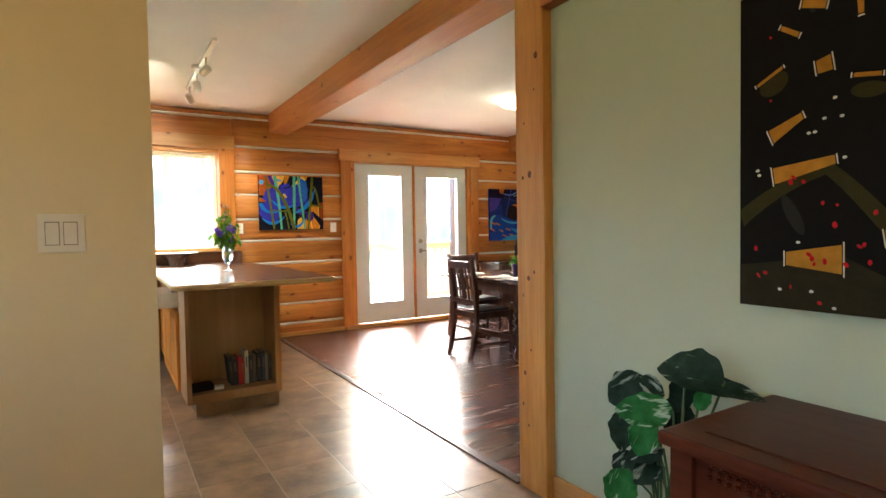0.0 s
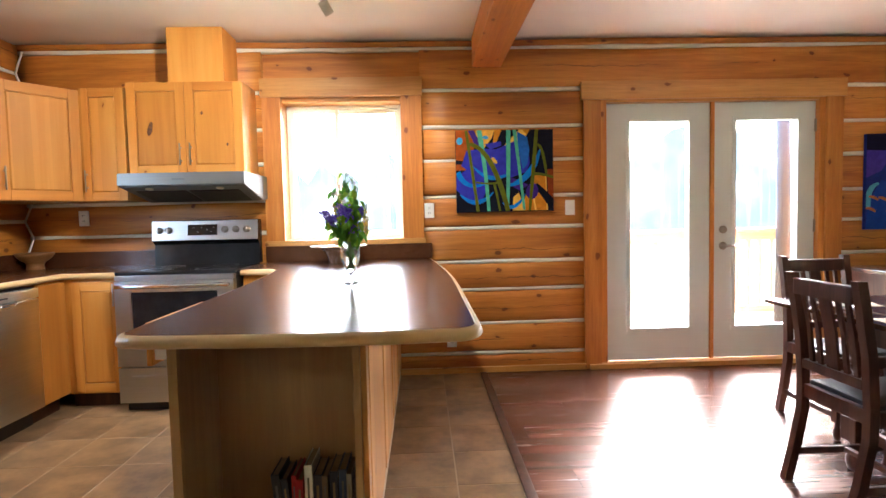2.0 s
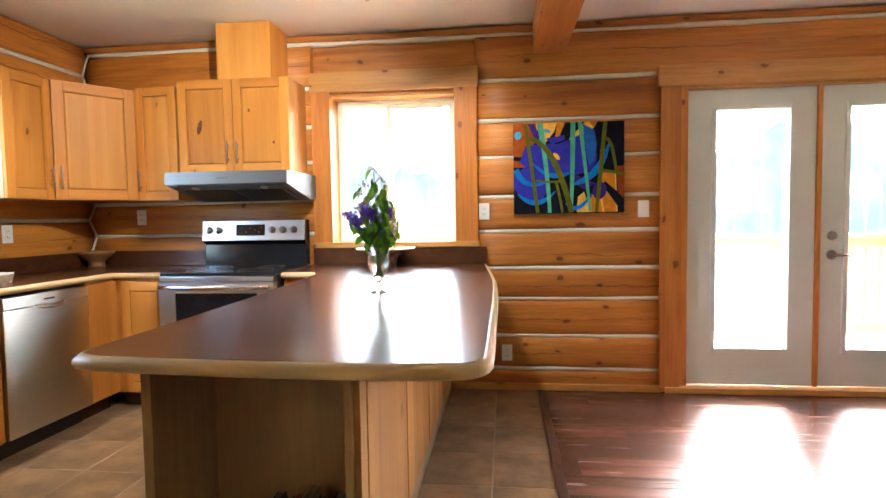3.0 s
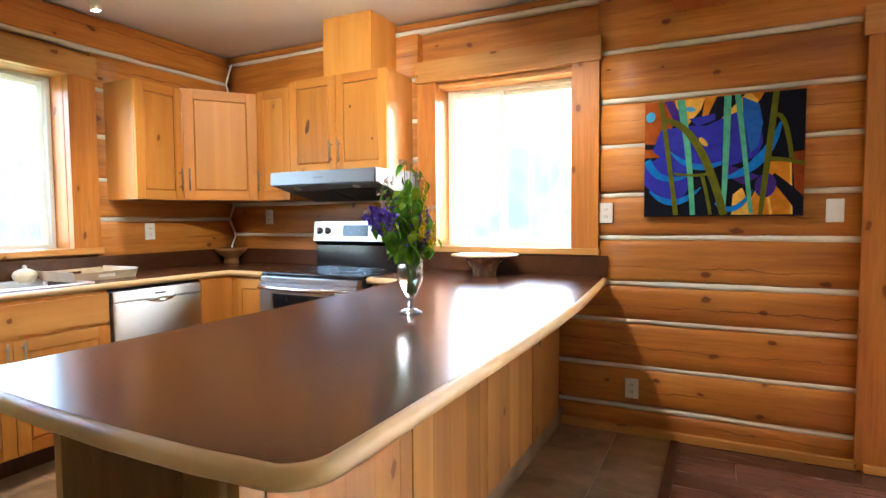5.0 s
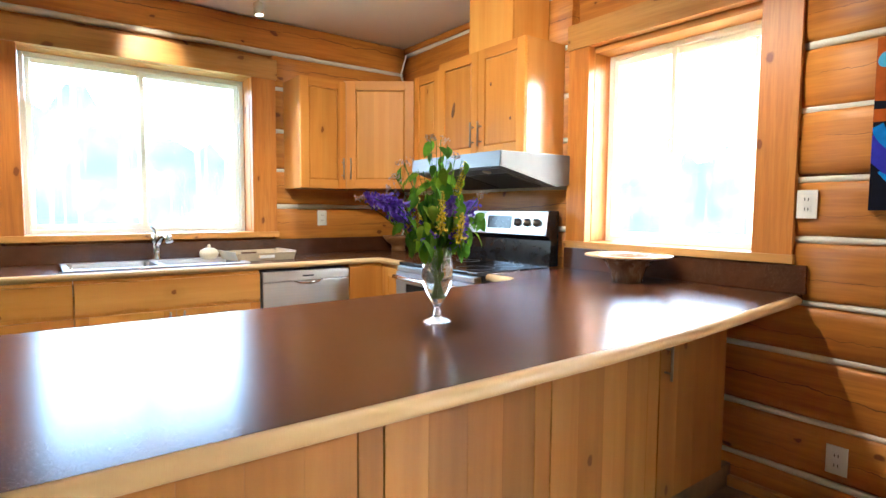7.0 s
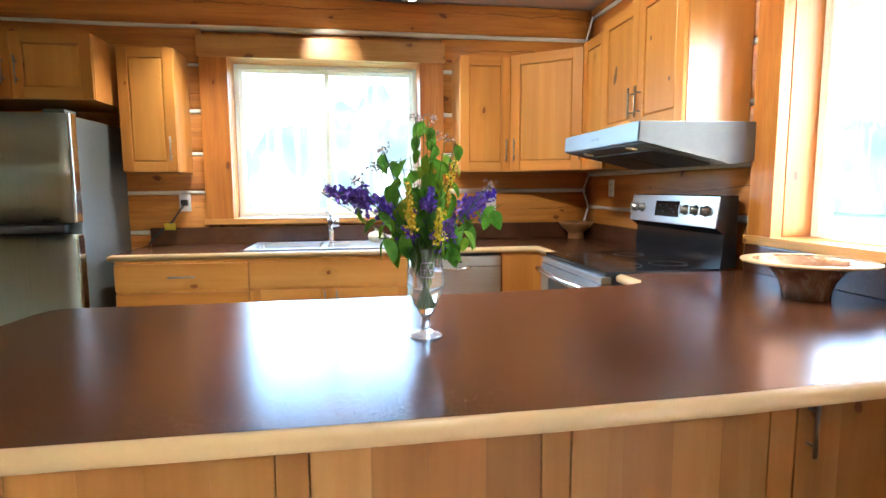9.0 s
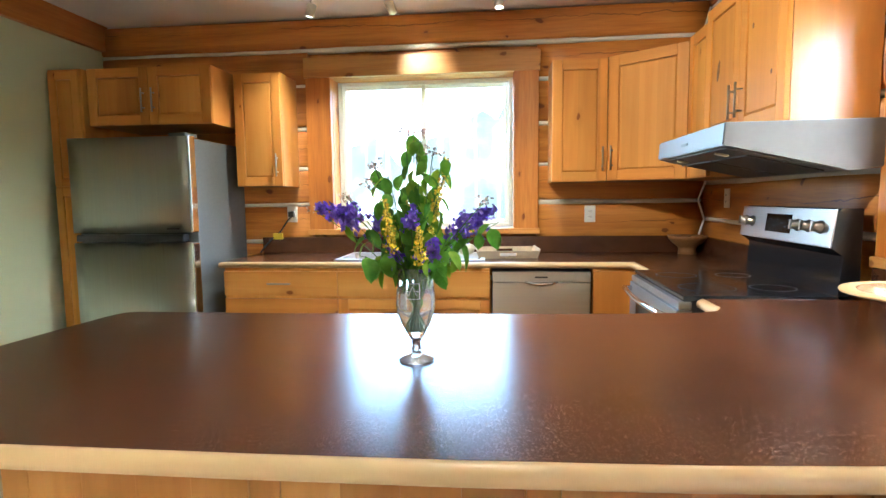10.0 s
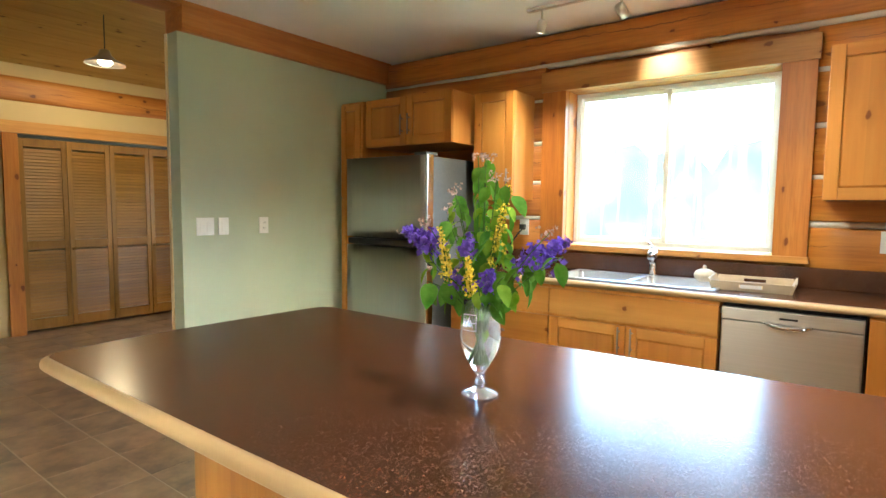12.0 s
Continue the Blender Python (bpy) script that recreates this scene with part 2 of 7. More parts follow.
M_CABSIDE = wood("cabinet_end_veneer", (0.5, 0.19, 0.035), (0.64, 0.28, 0.055), (0.76, 0.385, 0.088), "z", 0.42, 0.0, 0.38, False, 1.0, 0.12, 0.0, 0.04)
M_PANEL = wood("alder_end_panel", (0.34, 0.125, 0.024), (0.5, 0.215, 0.046), (0.65, 0.325, 0.09), "z", 0.42, 0.05, 0.32, False, 0.08, 0.3, 0.0, 0.04)
M_PLY = wood("maple_panel", (0.4, 0.22, 0.09), (0.47, 0.27, 0.115), (0.54, 0.33, 0.15), "z", 0.45, 0.0, 0.6, False, 0.1, 0.08)
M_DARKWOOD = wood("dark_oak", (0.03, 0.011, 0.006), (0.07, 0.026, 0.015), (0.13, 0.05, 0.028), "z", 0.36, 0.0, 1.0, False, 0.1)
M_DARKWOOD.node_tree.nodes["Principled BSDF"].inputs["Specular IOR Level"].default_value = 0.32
M_DARKTOP = wood("dark_oak_top", (0.035, 0.014, 0.008), (0.065, 0.026, 0.014), (0.1, 0.042, 0.022), "y", 0.25, 0.0, 1.0, False, 0.5)
M_CHEST = wood("mahogany", (0.045, 0.009, 0.003), (0.085, 0.017, 0.006), (0.125, 0.03, 0.011), "y", 0.42, 0.0, 1.0, False, 0.0)
M_CHEST.node_tree.nodes["Principled BSDF"].inputs["Specular IOR Level"].default_value = 0.28
M_SAGE = paint("sage_wall_paint", (0.44, 0.48, 0.32))
M_CREAM = paint("cream_wall_paint", (0.65, 0.49, 0.24))
M_WHITE = paint("white_door_paint", (0.66, 0.71, 0.7), 0.35, 0.02, 0.05)
M_CEIL = paint("white_ceiling", (0.88, 0.87, 0.84), 0.85, 0.02, 0.3, 120)
M_PLANK_CEIL = wood("ceiling_pine", (0.36, 0.19, 0.04), (0.48, 0.275, 0.062), (0.56, 0.34, 0.09), "x", 0.5, 0.4, 0.8)
M_VINYL = paint("cream_vinyl", (0.82, 0.79, 0.7), 0.4, 0.02, 0.03)
_nt = M_VINYL.node_tree
_thin, _mx = _nt.nodes.new("ShaderNodeBsdfTranslucent"), _nt.nodes.new("ShaderNodeMixShader")
_thin.inputs[0].default_value, _mx.inputs[0].default_value = (0.85, 0.8, 0.68, 1), 0.4
_nt.links.new(_nt.nodes["Principled BSDF"].outputs[0], _mx.inputs[1])
_nt.links.new(_thin.outputs[0], _mx.inputs[2])
_nt.links.new(_mx.outputs[0], _nt.nodes["Material Output"].inputs[0])
M_EDGE = plain("maple_edge", (0.58, 0.392, 0.182), 0.42, 0, 0.07, 3.0)
M_PANE = pane_glass("window_glass")
M_PLATE = plain("switch_plate_plastic", (0.78, 0.77, 0.72), 0.4, 0, 0.03)
M_STEEL = steel("brushed_steel", (0.5, 0.485, 0.45), 0.32)
M_DISH = steel("satin_steel", (0.68, 0.66, 0.6), 0.36)
_b = M_DISH.node_tree.nodes["Principled BSDF"]
_b.inputs["Anisotropic"].default_value, _b.inputs["Anisotropic Rotation"].default_value = 0.85, 0.25
M_HOOD = steel("hood_steel", (0.22, 0.22, 0.215), 0.44)
M_STEELZ = steel("brushed_steel_upright", (0.41, 0.42, 0.385), 0.3, "z")
M_CHROME = plain("chrome", (0.72, 0.72, 0.72), 0.12, 1.0, 0.05)
M_NICKEL = plain("satin_nickel", (0.36, 0.32, 0.27), 0.3, 1.0, 0.06)
M_BLACK = plain("black_enamel", (0.012, 0.012, 0.013), 0.12, 0, 0.2)
M_BLACK.node_tree.nodes["Principled BSDF"].inputs["Specular IOR Level"].default_value = 0.3
M_BLACKMATT = plain("black_plastic", (0.02, 0.02, 0.021), 0.45)
M_FRSIDE = plain("grey_textured_steel", (0.13, 0.14, 0.135), 0.45, 0.3, 0.1, 120)
M_CREAMPLASTIC = plain("cream_ceramic", (0.68, 0.6, 0.42), 0.3)
M_PAPER = plain("white_paper", (0.82, 0.81, 0.78), 0.7, 0, 0.04)
# the part that isn't clear is diffuse white, for window light refracted in the vase
M_GLASS = glass("clear_glass", (0.97, 0.99, 0.98), 0.0, 1.45, 0.92)
M_WATER = glass("whitened_water", (0.95, 0.985, 0.96), 0.02, 1.33, 0.82)


def worktop_mat():
    m, nt, b = material("brown_speckled_laminate", 0.2)
    v = coords(nt, (1, 1, 1), False)
    fine = noise_tex(nt, v, 270.0, 2)
    cloud = noise_tex(nt, v, 9.0, 4)
    col = ramp(nt, cloud, (0.3, (0.05, 0.0165, 0.0062)), (0.7, (0.084, 0.029, 0.0115)))
    col = mixed(nt, ramp(nt, fine, (0.57, (0, 0, 0)), (0.7, (0.6, 0.6, 0.6))), col, (0.22, 0.118, 0.074))
    col = mixed(nt, ramp(nt, fine, (0.28, (0.6, 0.6, 0.6)), (0.36, (0, 0, 0))), col, (0.02, 0.009, 0.006))
    nt.links.new(col, b.inputs["Base Color"])
    smear = noise_tex(nt, v, 5.0, 5, 0.65)
    nt.links.new(calc(nt, "ADD", 0.17, calc(nt, "MULTIPLY", smear, 0.12)), b.inputs["Roughness"])
    bump(nt, b, fine, 0.05, 0.0004)
    b.inputs["Specular IOR Level"].default_value = 0.62
    return m


def tile_mat():
    m, nt, b = material("slate_look_tile", 0.3)
    v = coords(nt, (1, 1, 1))
    n1 = noise_tex(nt, v, 4.5, 6, 0.62)
    broad = noise_tex(nt, coords(nt, (1, 1, 1), False), 1.7, 2)
    col = ramp(nt, n1, (0.34, (0.1, 0.062, 0.036)), (0.66, (0.37, 0.225, 0.115)))
    col = mixed(nt, calc(nt, "MULTIPLY", broad, 0.25), col, (0.23, 0.155, 0.092))
    info = nt.nodes.new("ShaderNodeObjectInfo")
    hsv = nt.nodes.new("ShaderNodeHueSaturation")
    nt.links.new(calc(nt, "ADD", 0.94, calc(nt, "MULTIPLY", info.outputs["Random"], 0.12)), hsv.inputs["Value"])
    nt.links.new(col, hsv.inputs["Color"])
    nt.links.new(hsv.outputs[0], b.inputs["Base Color"])
    b.inputs["Roughness"].default_value = 0.28
    return m


M_TOP = worktop_mat()
M_TILE = tile_mat()
M_GROUT = paint("grout", (0.46, 0.38, 0.29), 0.9, 0.1, 0.4, 150)
M_LAMINATE = wood("dark_laminate", (0.045, 0.017, 0.011), (0.115, 0.047, 0.03), (0.2, 0.09, 0.058), "x", 0.25, 0.0, 0.7, False, 0.0, 0.55, 0.0, 0.35)
M_LAMINATE.node_tree.nodes["Principled BSDF"].inputs["Specular IOR Level"].default_value = 0.55
M_TILE.node_tree.nodes["Principled BSDF"].inputs["Specular IOR Level"].default_value = 0.75

# ---- mesh helpers ----


def box(bm, x0, y0, z0, x1, y1, z1, bevel=0.0):
    v = [bm.verts.new(p) for p in ((x0, y0, z0), (x1, y0, z0), (x1, y1, z0), (x0, y1, z0), (x0, y0, z1), (x1, y0, z1), (x1, y1, z1), (x0, y1, z1))]
    f = [bm.faces.new([v[i] for i in q]) for q in ((3, 2, 1, 0), (4, 5, 6, 7), (0, 1, 5, 4), (1, 2, 6, 5), (2, 3, 7, 6), (3, 0, 4, 7))]
    if bevel:
        edges = {e for q in f for e in q.edges}
        bmesh.ops.bevel(bm, geom=list(edges), offset=bevel, segments=2, profile=0.7, affect="EDGES")
    return bm


def boxes(*rows, bevel=0.0):
    bm = bmesh.new()
    for r in rows:
        box(bm, *r, bevel=bevel)
    return bm


def lathe(bm, profile, steps=20, at=(0, 0, 0), m=None):
    """Turns (radius, height) rows about z."""
    rings = []
    for r, z in profile:
        if r < 1e-5:
            rings.append([bm.verts.new((at[0], at[1], at[2] + z))])
        else:
            rings.append([bm.verts.new((at[0] + r * math.cos(2 * math.pi * i / steps), at[1] + r * math.sin(2 * math.pi * i / steps), at[2] + z)) for i in range(steps)])
    made = []
    for a, b in zip(rings, rings[1:]):
        for i in range(steps):
            j = (i + 1) % steps
            if len(a) == 1 and len(b) == 1:
                continue
            if len(a) == 1:
                made.append(bm.faces.new((a[0], b[j], b[i])))
            elif len(b) == 1:
                made.append(bm.faces.new((a[i], a[j], b[0])))
            else:
                made.append(bm.faces.new((a[i], a[j], b[j], b[i])))
    for q in made:
        q.smooth = True
    if m is not None:
        bmesh.ops.transform(bm, matrix=m, verts=[v for r in rings for v in r])
    return bm


def tube(bm, pts, radius, steps=8, cap=True):
    """A round bar along points; radius a number or one for each point."""
    pts = [Vector(p) for p in pts]
    rad = [radius] * len(pts) if isinstance(radius, (int, float)) else radius
    rings, side = [], None
    for i, p in enumerate(pts):
        d = (pts[min(i + 1, len(pts) - 1)] - pts[max(i - 1, 0)]).normalized()
        if side is None:
            side = d.cross(Vector((0, 0, 1)) if abs(d.z) < 0.9 else Vector((1, 0, 0))).normalized()
        side = (side - d * side.dot(d)).normalized()
        up = d.cross(side)
        rings.append([bm.verts.new(p + rad[i] * (math.cos(2 * math.pi * k / steps) * side + math.sin(2 * math.pi * k / steps) * up)) for k in range(steps)])
    for a, b in zip(rings, rings[1:]):
        for k in range(steps):
            bm.faces.new((a[k], a[(k + 1) % steps], b[(k + 1) % steps], b[k])).smooth = True
    if cap:
        bm.faces.new(rings[0][::-1])
        bm.faces.new(rings[-1])
    return bm


def slab(bm, outline, z0, z1, bevel=0.0):
    """A flat plate from a closed outline of (x, y)."""
    lo = [bm.verts.new((x, y, z0)) for x, y in outline]
    hi = [bm.verts.new((x, y, z1)) for x, y in outline]
    faces = [bm.faces.new(lo[::-1]), bm.faces.new(hi)]
    n = len(outline)
    for i in range(n):
        faces.append(bm.faces.new((lo[i], lo[(i + 1) % n], hi[(i + 1) % n], hi[i])))
    if bevel:
        edges = {e for e in faces[1].edges} | {e for e in faces[0].edges}
        bmesh.ops.bevel(bm, geom=list(edges), offset=bevel, segments=2, profile=0.7, affect="EDGES")
    return bm


def strip(bm, line, profile):
    """Sweeps a closed profile of (out, height) along a flat polyline; out is to the right of the way."""
    rings = []
    for i, (x, y) in enumerate(line):
        ways = []
        if i > 0:
            ways.append(Vector((x - line[i - 1][0], y - line[i - 1][1])).normalized())
        if i < len(line) - 1:
            ways.append(Vector((line[i + 1][0] - x, line[i + 1][1] - y)).normalized())
        n = sum((Vector((w.y, -w.x)) for w in ways), Vector((0, 0))).normalized()
        k = 1.0 / max(0.35, n.dot(Vector((ways[0].y, -ways[0].x))))
        rings.append([bm.verts.new((x + n.x * o * k, y + n.y * o * k, h)) for o, h in profile])
    m = len(profile)
    for a, b in zip(rings, rings[1:]):
        for j in range(m):
            bm.faces.new((a[j], b[j], b[(j + 1) % m], a[(j + 1) % m])).smooth = True
    bm.faces.new(rings[0])
    bm.faces.new(rings[-1][::-1])
    return bm


def mesh_of(bm, name, mat):
    bmesh.ops.recalc_face_normals(bm, faces=bm.faces)
    me = bpy.data.meshes.new(name)
    bm.to_mesh(me)
    bm.free()
    me.materials.append(mat)
    return me


def part(name, bm, mat, parent=None, label="", at=None):
    ob = new(name, mesh_of(bm, name, mat))
    if parent is not None:
        ob.parent = parent
    if at is not None:
        ob.matrix_basis = at
    return tagged(ob, label) if label else ob


def share(name, me, parent, at):
    ob = new(name, me)
    ob.parent = parent
    ob.matrix_basis = at
    return ob


def thing(name, at, label, category, group="", kind=""):
    ob = new(name)
    ob.empty_display_size = 0.1
    ob.matrix_basis = at
    return tagged(ob, label, category, group, kind)


def setting(name, bm, mat, label="", category=""):
    return tagged(part(name, bm, mat), label, category, "", "structure")


def setting_base(name, label, category):
    return thing(name, Matrix(), label, category, "", "structure")

# ---- the large structure ----
NORTH, WEST, EAST, CEIL = 6.60, -1.72, 7.80, 2.60
N_OPEN = [(0.22, 1.17, 1.07, 2.16), (2.70, 4.50, 0.0, 2.13), (5.98, 7.46, 0.70, 2.08)]
W_OPEN = [(3.97, 5.31, 1.08, 2.19)]
N_CHINK = [0.15, 0.39, 0.66, 0.88, 1.145, 1.39, 1.67, 1.93, 2.21, 2.53]
W_CHINK = [0.2, 0.47, 0.73, 1.0, 1.27, 1.53, 1.815, 2.12, 2.37]


def pierced(a0, a1, z0, z1, f0, f1, holes, along="x"):
    """Wall boxes between f0 and f1 with openings (a0, a1, z0, z1) left free."""
    bm, a = bmesh.new(), a0

    def put(p, q, lo, hi):
        if q - p > 1e-4 and hi - lo > 1e-4:
            box(bm, p, f0, lo, q, f1, hi) if along == "x" else box(bm, f0, p, lo, f1, q, hi)
    for h0, h1, l0, l1 in sorted(holes):
        put(a, h0, z0, z1)
        put(h0, h1, z0, l0)
        put(h0, h1, l1, z1)
        a = h1
    put(a, a1, z0, z1)
    return bm


wall_north = setting("wall_north", pierced(WEST - 0.3, EAST + 0.2, -0.1, 2.95, NORTH + 0.03, NORTH + 0.24, N_OPEN), M_LOG,
                     "log wall of orange pine with pale chinking lines", "wall")
wall_west = setting("wall_west", pierced(2.0, NORTH + 0.03, -0.1, 2.95, WEST - 0.24, WEST - 0.03, W_OPEN, "y"), M_LOG,
                    "log wall of orange pine behind the kitchen units", "wall")


def log_mesh(length, height, seed):
    """One hewn log course, its face towards +y, length along x, middle at 0."""
    rng = random.Random(seed)
    bm, n = bmesh.new(), max(3, int(length / 0.22))
    h = height / 2
    prof = [(-0.03, -1.0), (0.008, -0.99), (0.02, -0.95), (0.0275, -0.84), (0.0305, -0.5), (0.032, 0.05), (0.0305, 0.55), (0.027, 0.86), (0.018, 0.96), (0.006, 0.99), (-0.03, 1.0)]
    ph = [rng.uniform(0, 6.3) for _ in range(4)]
    rings = []
    for i in range(n + 1):
        u = -length / 2 + length * i / n
        lift = 0.004 * math.sin(1.7 * u + ph[0]) + 0.003 * math.sin(4.1 * u + ph[1])
        fat = 0.004 * math.sin(1.1 * u + ph[2]) + 0.003 * math.sin(5.3 * u + ph[3])
        rings.append([bm.verts.new((u, v + (fat if v > 0 else 0), w * h + lift * (1 if abs(w) > 0.5 else 0))) for v, w in prof])
    m = len(prof)
    for a, b in zip(rings, rings[1:]):
        for j in range(m):
            bm.faces.new((a[j], b[j], b[(j + 1) % m], a[(j + 1) % m])).smooth = True
    bm.faces.new(rings[0])
    bm.faces.new(rings[-1][::-1])
    return bm


def course(parent, lo, hi, a0, a1, holes, turn, place, seed):
    """Lays one log course, cut at the openings that it meets."""
    spans, a = [], a0
    for h0, h1, l0, l1 in sorted(holes):
        if hi > l0 + 0.02 and lo < l1 - 0.02:
            if h0 - a > 0.05:
                spans.append((a, h0))
            a = h1
    if a1 - a > 0.05:
        spans.append((a, a1))
    for k, (p, q) in enumerate(spans):
        x, y = place((p + q) / 2)
        part("log", log_mesh(q - p, hi - lo, seed * 17 + k), M_LOG, parent, "", pose(x, y, (lo + hi) / 2, 0, 0, turn))


def chink_line(parent, z, a0, a1, holes, turn, place, seed):
    rng = random.Random(seed)
    spans, a = [], a0
    for h0, h1, l0, l1 in sorted(holes):
        if l0 - 0.01 < z < l1 + 0.01:
            spans.append((a, h0))
            a = h1
    spans.append((a, a1))
    for p, q in spans:
        if q - p < 0.05:
            continue
        bm, n, ln = bmesh.new(), max(2, int((q - p) / 0.12)), q - p
        rings = []
        for i in range(n + 1):
            u = -ln / 2 + ln * i / n
            w = 0.0145 + rng.uniform(-0.003, 0.004)
            dz = rng.uniform(-0.0025, 0.0025)
            rings.append([bm.verts.new((u, v, dz + k * w)) for v, k in ((-0.03, -1), (0.014, -1), (0.021, -0.4), (0.021, 0.4), (0.014, 1), (-0.03, 1))])
        for c, d in zip(rings, rings[1:]):
            for j in range(6):
                bm.faces.new((c[j], d[j], d[(j + 1) % 6], c[(j + 1) % 6])).smooth = True
        bm.faces.new(rings[0])
        bm.faces.new(rings[-1][::-1])
        x, y = place((p + q) / 2)
        part("chinking", bm, M_CHINK, parent, "", pose(x, y, z, 0, 0, turn))


N_CASED = [(0.10, 1.30, 1.05, 2.30), (2.57, 4.63, 0.0, 2.24), (5.86, 7.58, 0.62, 2.2)]
W_CASED = [(3.82, 5.45, 1.05, 2.30)]
for i, (lo, hi) in enumerate(zip([0.0] + N_CHINK, N_CHINK + [CEIL])):
    course(wall_north, lo + 0.011, hi - 0.011, WEST, EAST, N_CASED, 180, lambda a: (a, NORTH), 3 + i)
for i, z in enumerate(N_CHINK):
    chink_line(wall_north, z, WEST + 0.02, EAST, N_CASED, 180, lambda a: (a, NORTH), 100 + i)
for i, (lo, hi) in enumerate(zip([0.0] + W_CHINK, W_CHINK + [CEIL])):
    course(wall_west, lo + 0.011, hi - 0.011, 2.25, NORTH - 0.03, W_CASED, -90, lambda a: (WEST, a), 50 + i)
for i, z in enumerate(W_CHINK):
    chink_line(wall_west, z, 2.25, NORTH - 0.04, W_CASED, -90, lambda a: (WEST, a), 150 + i)
# the mortar bead that zigzags down the scribed log corner
_marks = sorted([(z, 1) for z in N_CHINK if 0.85 < z < 2.56] + [(z, 0) for z in W_CHINK if 0.85 < z < 2.56])
_bm = bmesh.new()
tube(_bm, [(WEST + (0.064 if k else 0.032), NORTH - (0.032 if k else 0.064), z) for z, k in _marks], 0.008, 6)
part("corner_chinking", _bm, M_CHINK, wall_north)

wall_east = setting("wall_east", boxes((EAST, 2.0, -0.1, EAST + 0.2, NORTH + 0.03, 2.95)), M_SAGE,
                    "painted wall closing the dining room", "wall")
wall_dining_south = setting("wall_dining_south", boxes((1.987, 2.0, -0.1, EAST + 0.2, 2.12, 2.95)), M_SAGE, "painted wall closing the dining room", "wall")
wall_partition = setting("wall_partition", boxes((WEST + 0.002, 2.132, 0, 0.2, 2.25, 2.416)), M_SAGE, "sage green painted partition wall with switches", "wall")
setting("wall_hall_north", boxes((WEST + 0.002, 2.105, 0, 0.207, 2.13, 2.416)), M_CREAM, "cream painted side of the hall partition", "wall")
setting("wall_hall_east", boxes((1.785, -1.2, -0.1, 1.98, 1.928, 4.3)), M_SAGE, "sage green painted hall wall with a painting", "wall")
# the opening in this wall is unseen and made up, to go with the fill
wall_hall_west = setting("wall_hall_west", pierced(-1.2, 2.127, -0.1, 4.3, WEST - 0.24, WEST, [(0.0, 0.8, 1.2, 2.0)], "y"), M_CREAM, "cream painted hall wall", "wall")
wall_closet = setting("wall_hall_south", pierced(WEST, 1.785, -0.1, 3.0, -1.2, -1.0, [(-1.56, 0.14, 0.0, 2.02)]), M_CREAM, "cream painted hall wall round a closet", "wall")
setting("wall_closet_back", boxes((WEST, -1.8, -0.1, 0.4, -1.7, 2.45), (WEST - 0.1, -1.7, -0.1, WEST, -1.2, 2.45), (0.3, -1.7, -0.1, 0.4, -1.2, 2.45), (WEST, -1.7, 2.2, 0.3, -1.2, 2.45)), M_CREAM, "closet inside", "wall")
setting("wall_above_header", boxes((WEST, 2.13, CEIL + 0.1, 1.985, 2.25, 4.3)), M_CREAM, "upper hall wall", "wall")

ceiling = setting("ceiling", boxes((WEST - 0.2, 2.13, CEIL, EAST + 0.1, NORTH + 0.05, CEIL + 0.1)), M_CEIL, "white painted kitchen and dining ceiling", "ceiling")
# hall ceiling of pine boards, rising from the closet wall
_bm = bmesh.new()
for k in range(24):
    y0, y1 = -1.2 + 0.145 * k, -1.2 + 0.145 * k + 0.141
    z0, z1 = 2.62 + 0.38 * (y0 + 1.2), 2.62 + 0.38 * (y1 + 1.2)
    v = [_bm.verts.new(p) for p in ((WEST, y0, z0), (1.785, y0, z0), (1.785, y1, z1), (WEST, y1, z1), (WEST, y0, z0 + 0.05), (1.785, y0, z0 + 0.05), (1.785, y1, z1 + 0.05), (WEST, y1, z1 + 0.05))]
    for q in ((3, 2, 1, 0), (4, 5, 6, 7), (0, 1, 5, 4), (1, 2, 6, 5), (2, 3, 7, 6), (3, 0, 4, 7)):
        _bm.faces.new([v[i] for i in q])
setting("ceiling_hall", _bm, M_PLANK_CEIL, "sloping pine board hall ceiling", "ceiling")
part("log", log_mesh(3.58, 0.24, 77), M_LOG, wall_closet, "cracked pine plate log", pose(0.07, -1.01, 2.455, 0, 0, 0))

# beams and post
setting("beam_kitchen", boxes((1.707, 2.25, 2.378, 1.93, NORTH - 0.02, CEIL + 0.01), bevel=0.008), wood("beam_along", (0.38, 0.115, 0.019), (0.53, 0.185, 0.034), (0.62, 0.255, 0.06), "y", 0.5, 0.2, 0.8), "square pine ceiling beam", "beam")
setting("beam_dining", boxes((5.22, 2.15, 2.38, 5.52, NORTH - 0.02, CEIL + 0.01), bevel=0.008), wood("beam_along_dining", (0.38, 0.115, 0.019), (0.53, 0.185, 0.034), (0.62, 0.255, 0.06), "y", 0.5, 0.2, 0.8), "square pine ceiling beam", "beam")
setting("beam_header", boxes((WEST, 2.075, 2.415, 0.182, 2.285, CEIL + 0.004), (0.183, 2.09, 2.566, 1.732, 2.284, CEIL + 0.004), bevel=0.006), M_BEAM, "pine header beam along the partition", "beam")
post = setting("post", boxes((1.734, 1.93, 0.0, 1.985, 2.12, CEIL), bevel=0.008), M_POST, "square knotty pine post at the opening", "post")
M_KNOT = wood("pine_knot", (0.05, 0.016, 0.006), (0.14, 0.045, 0.012), (0.3, 0.1, 0.025), "x", 0.5, 0.0, 9.0)


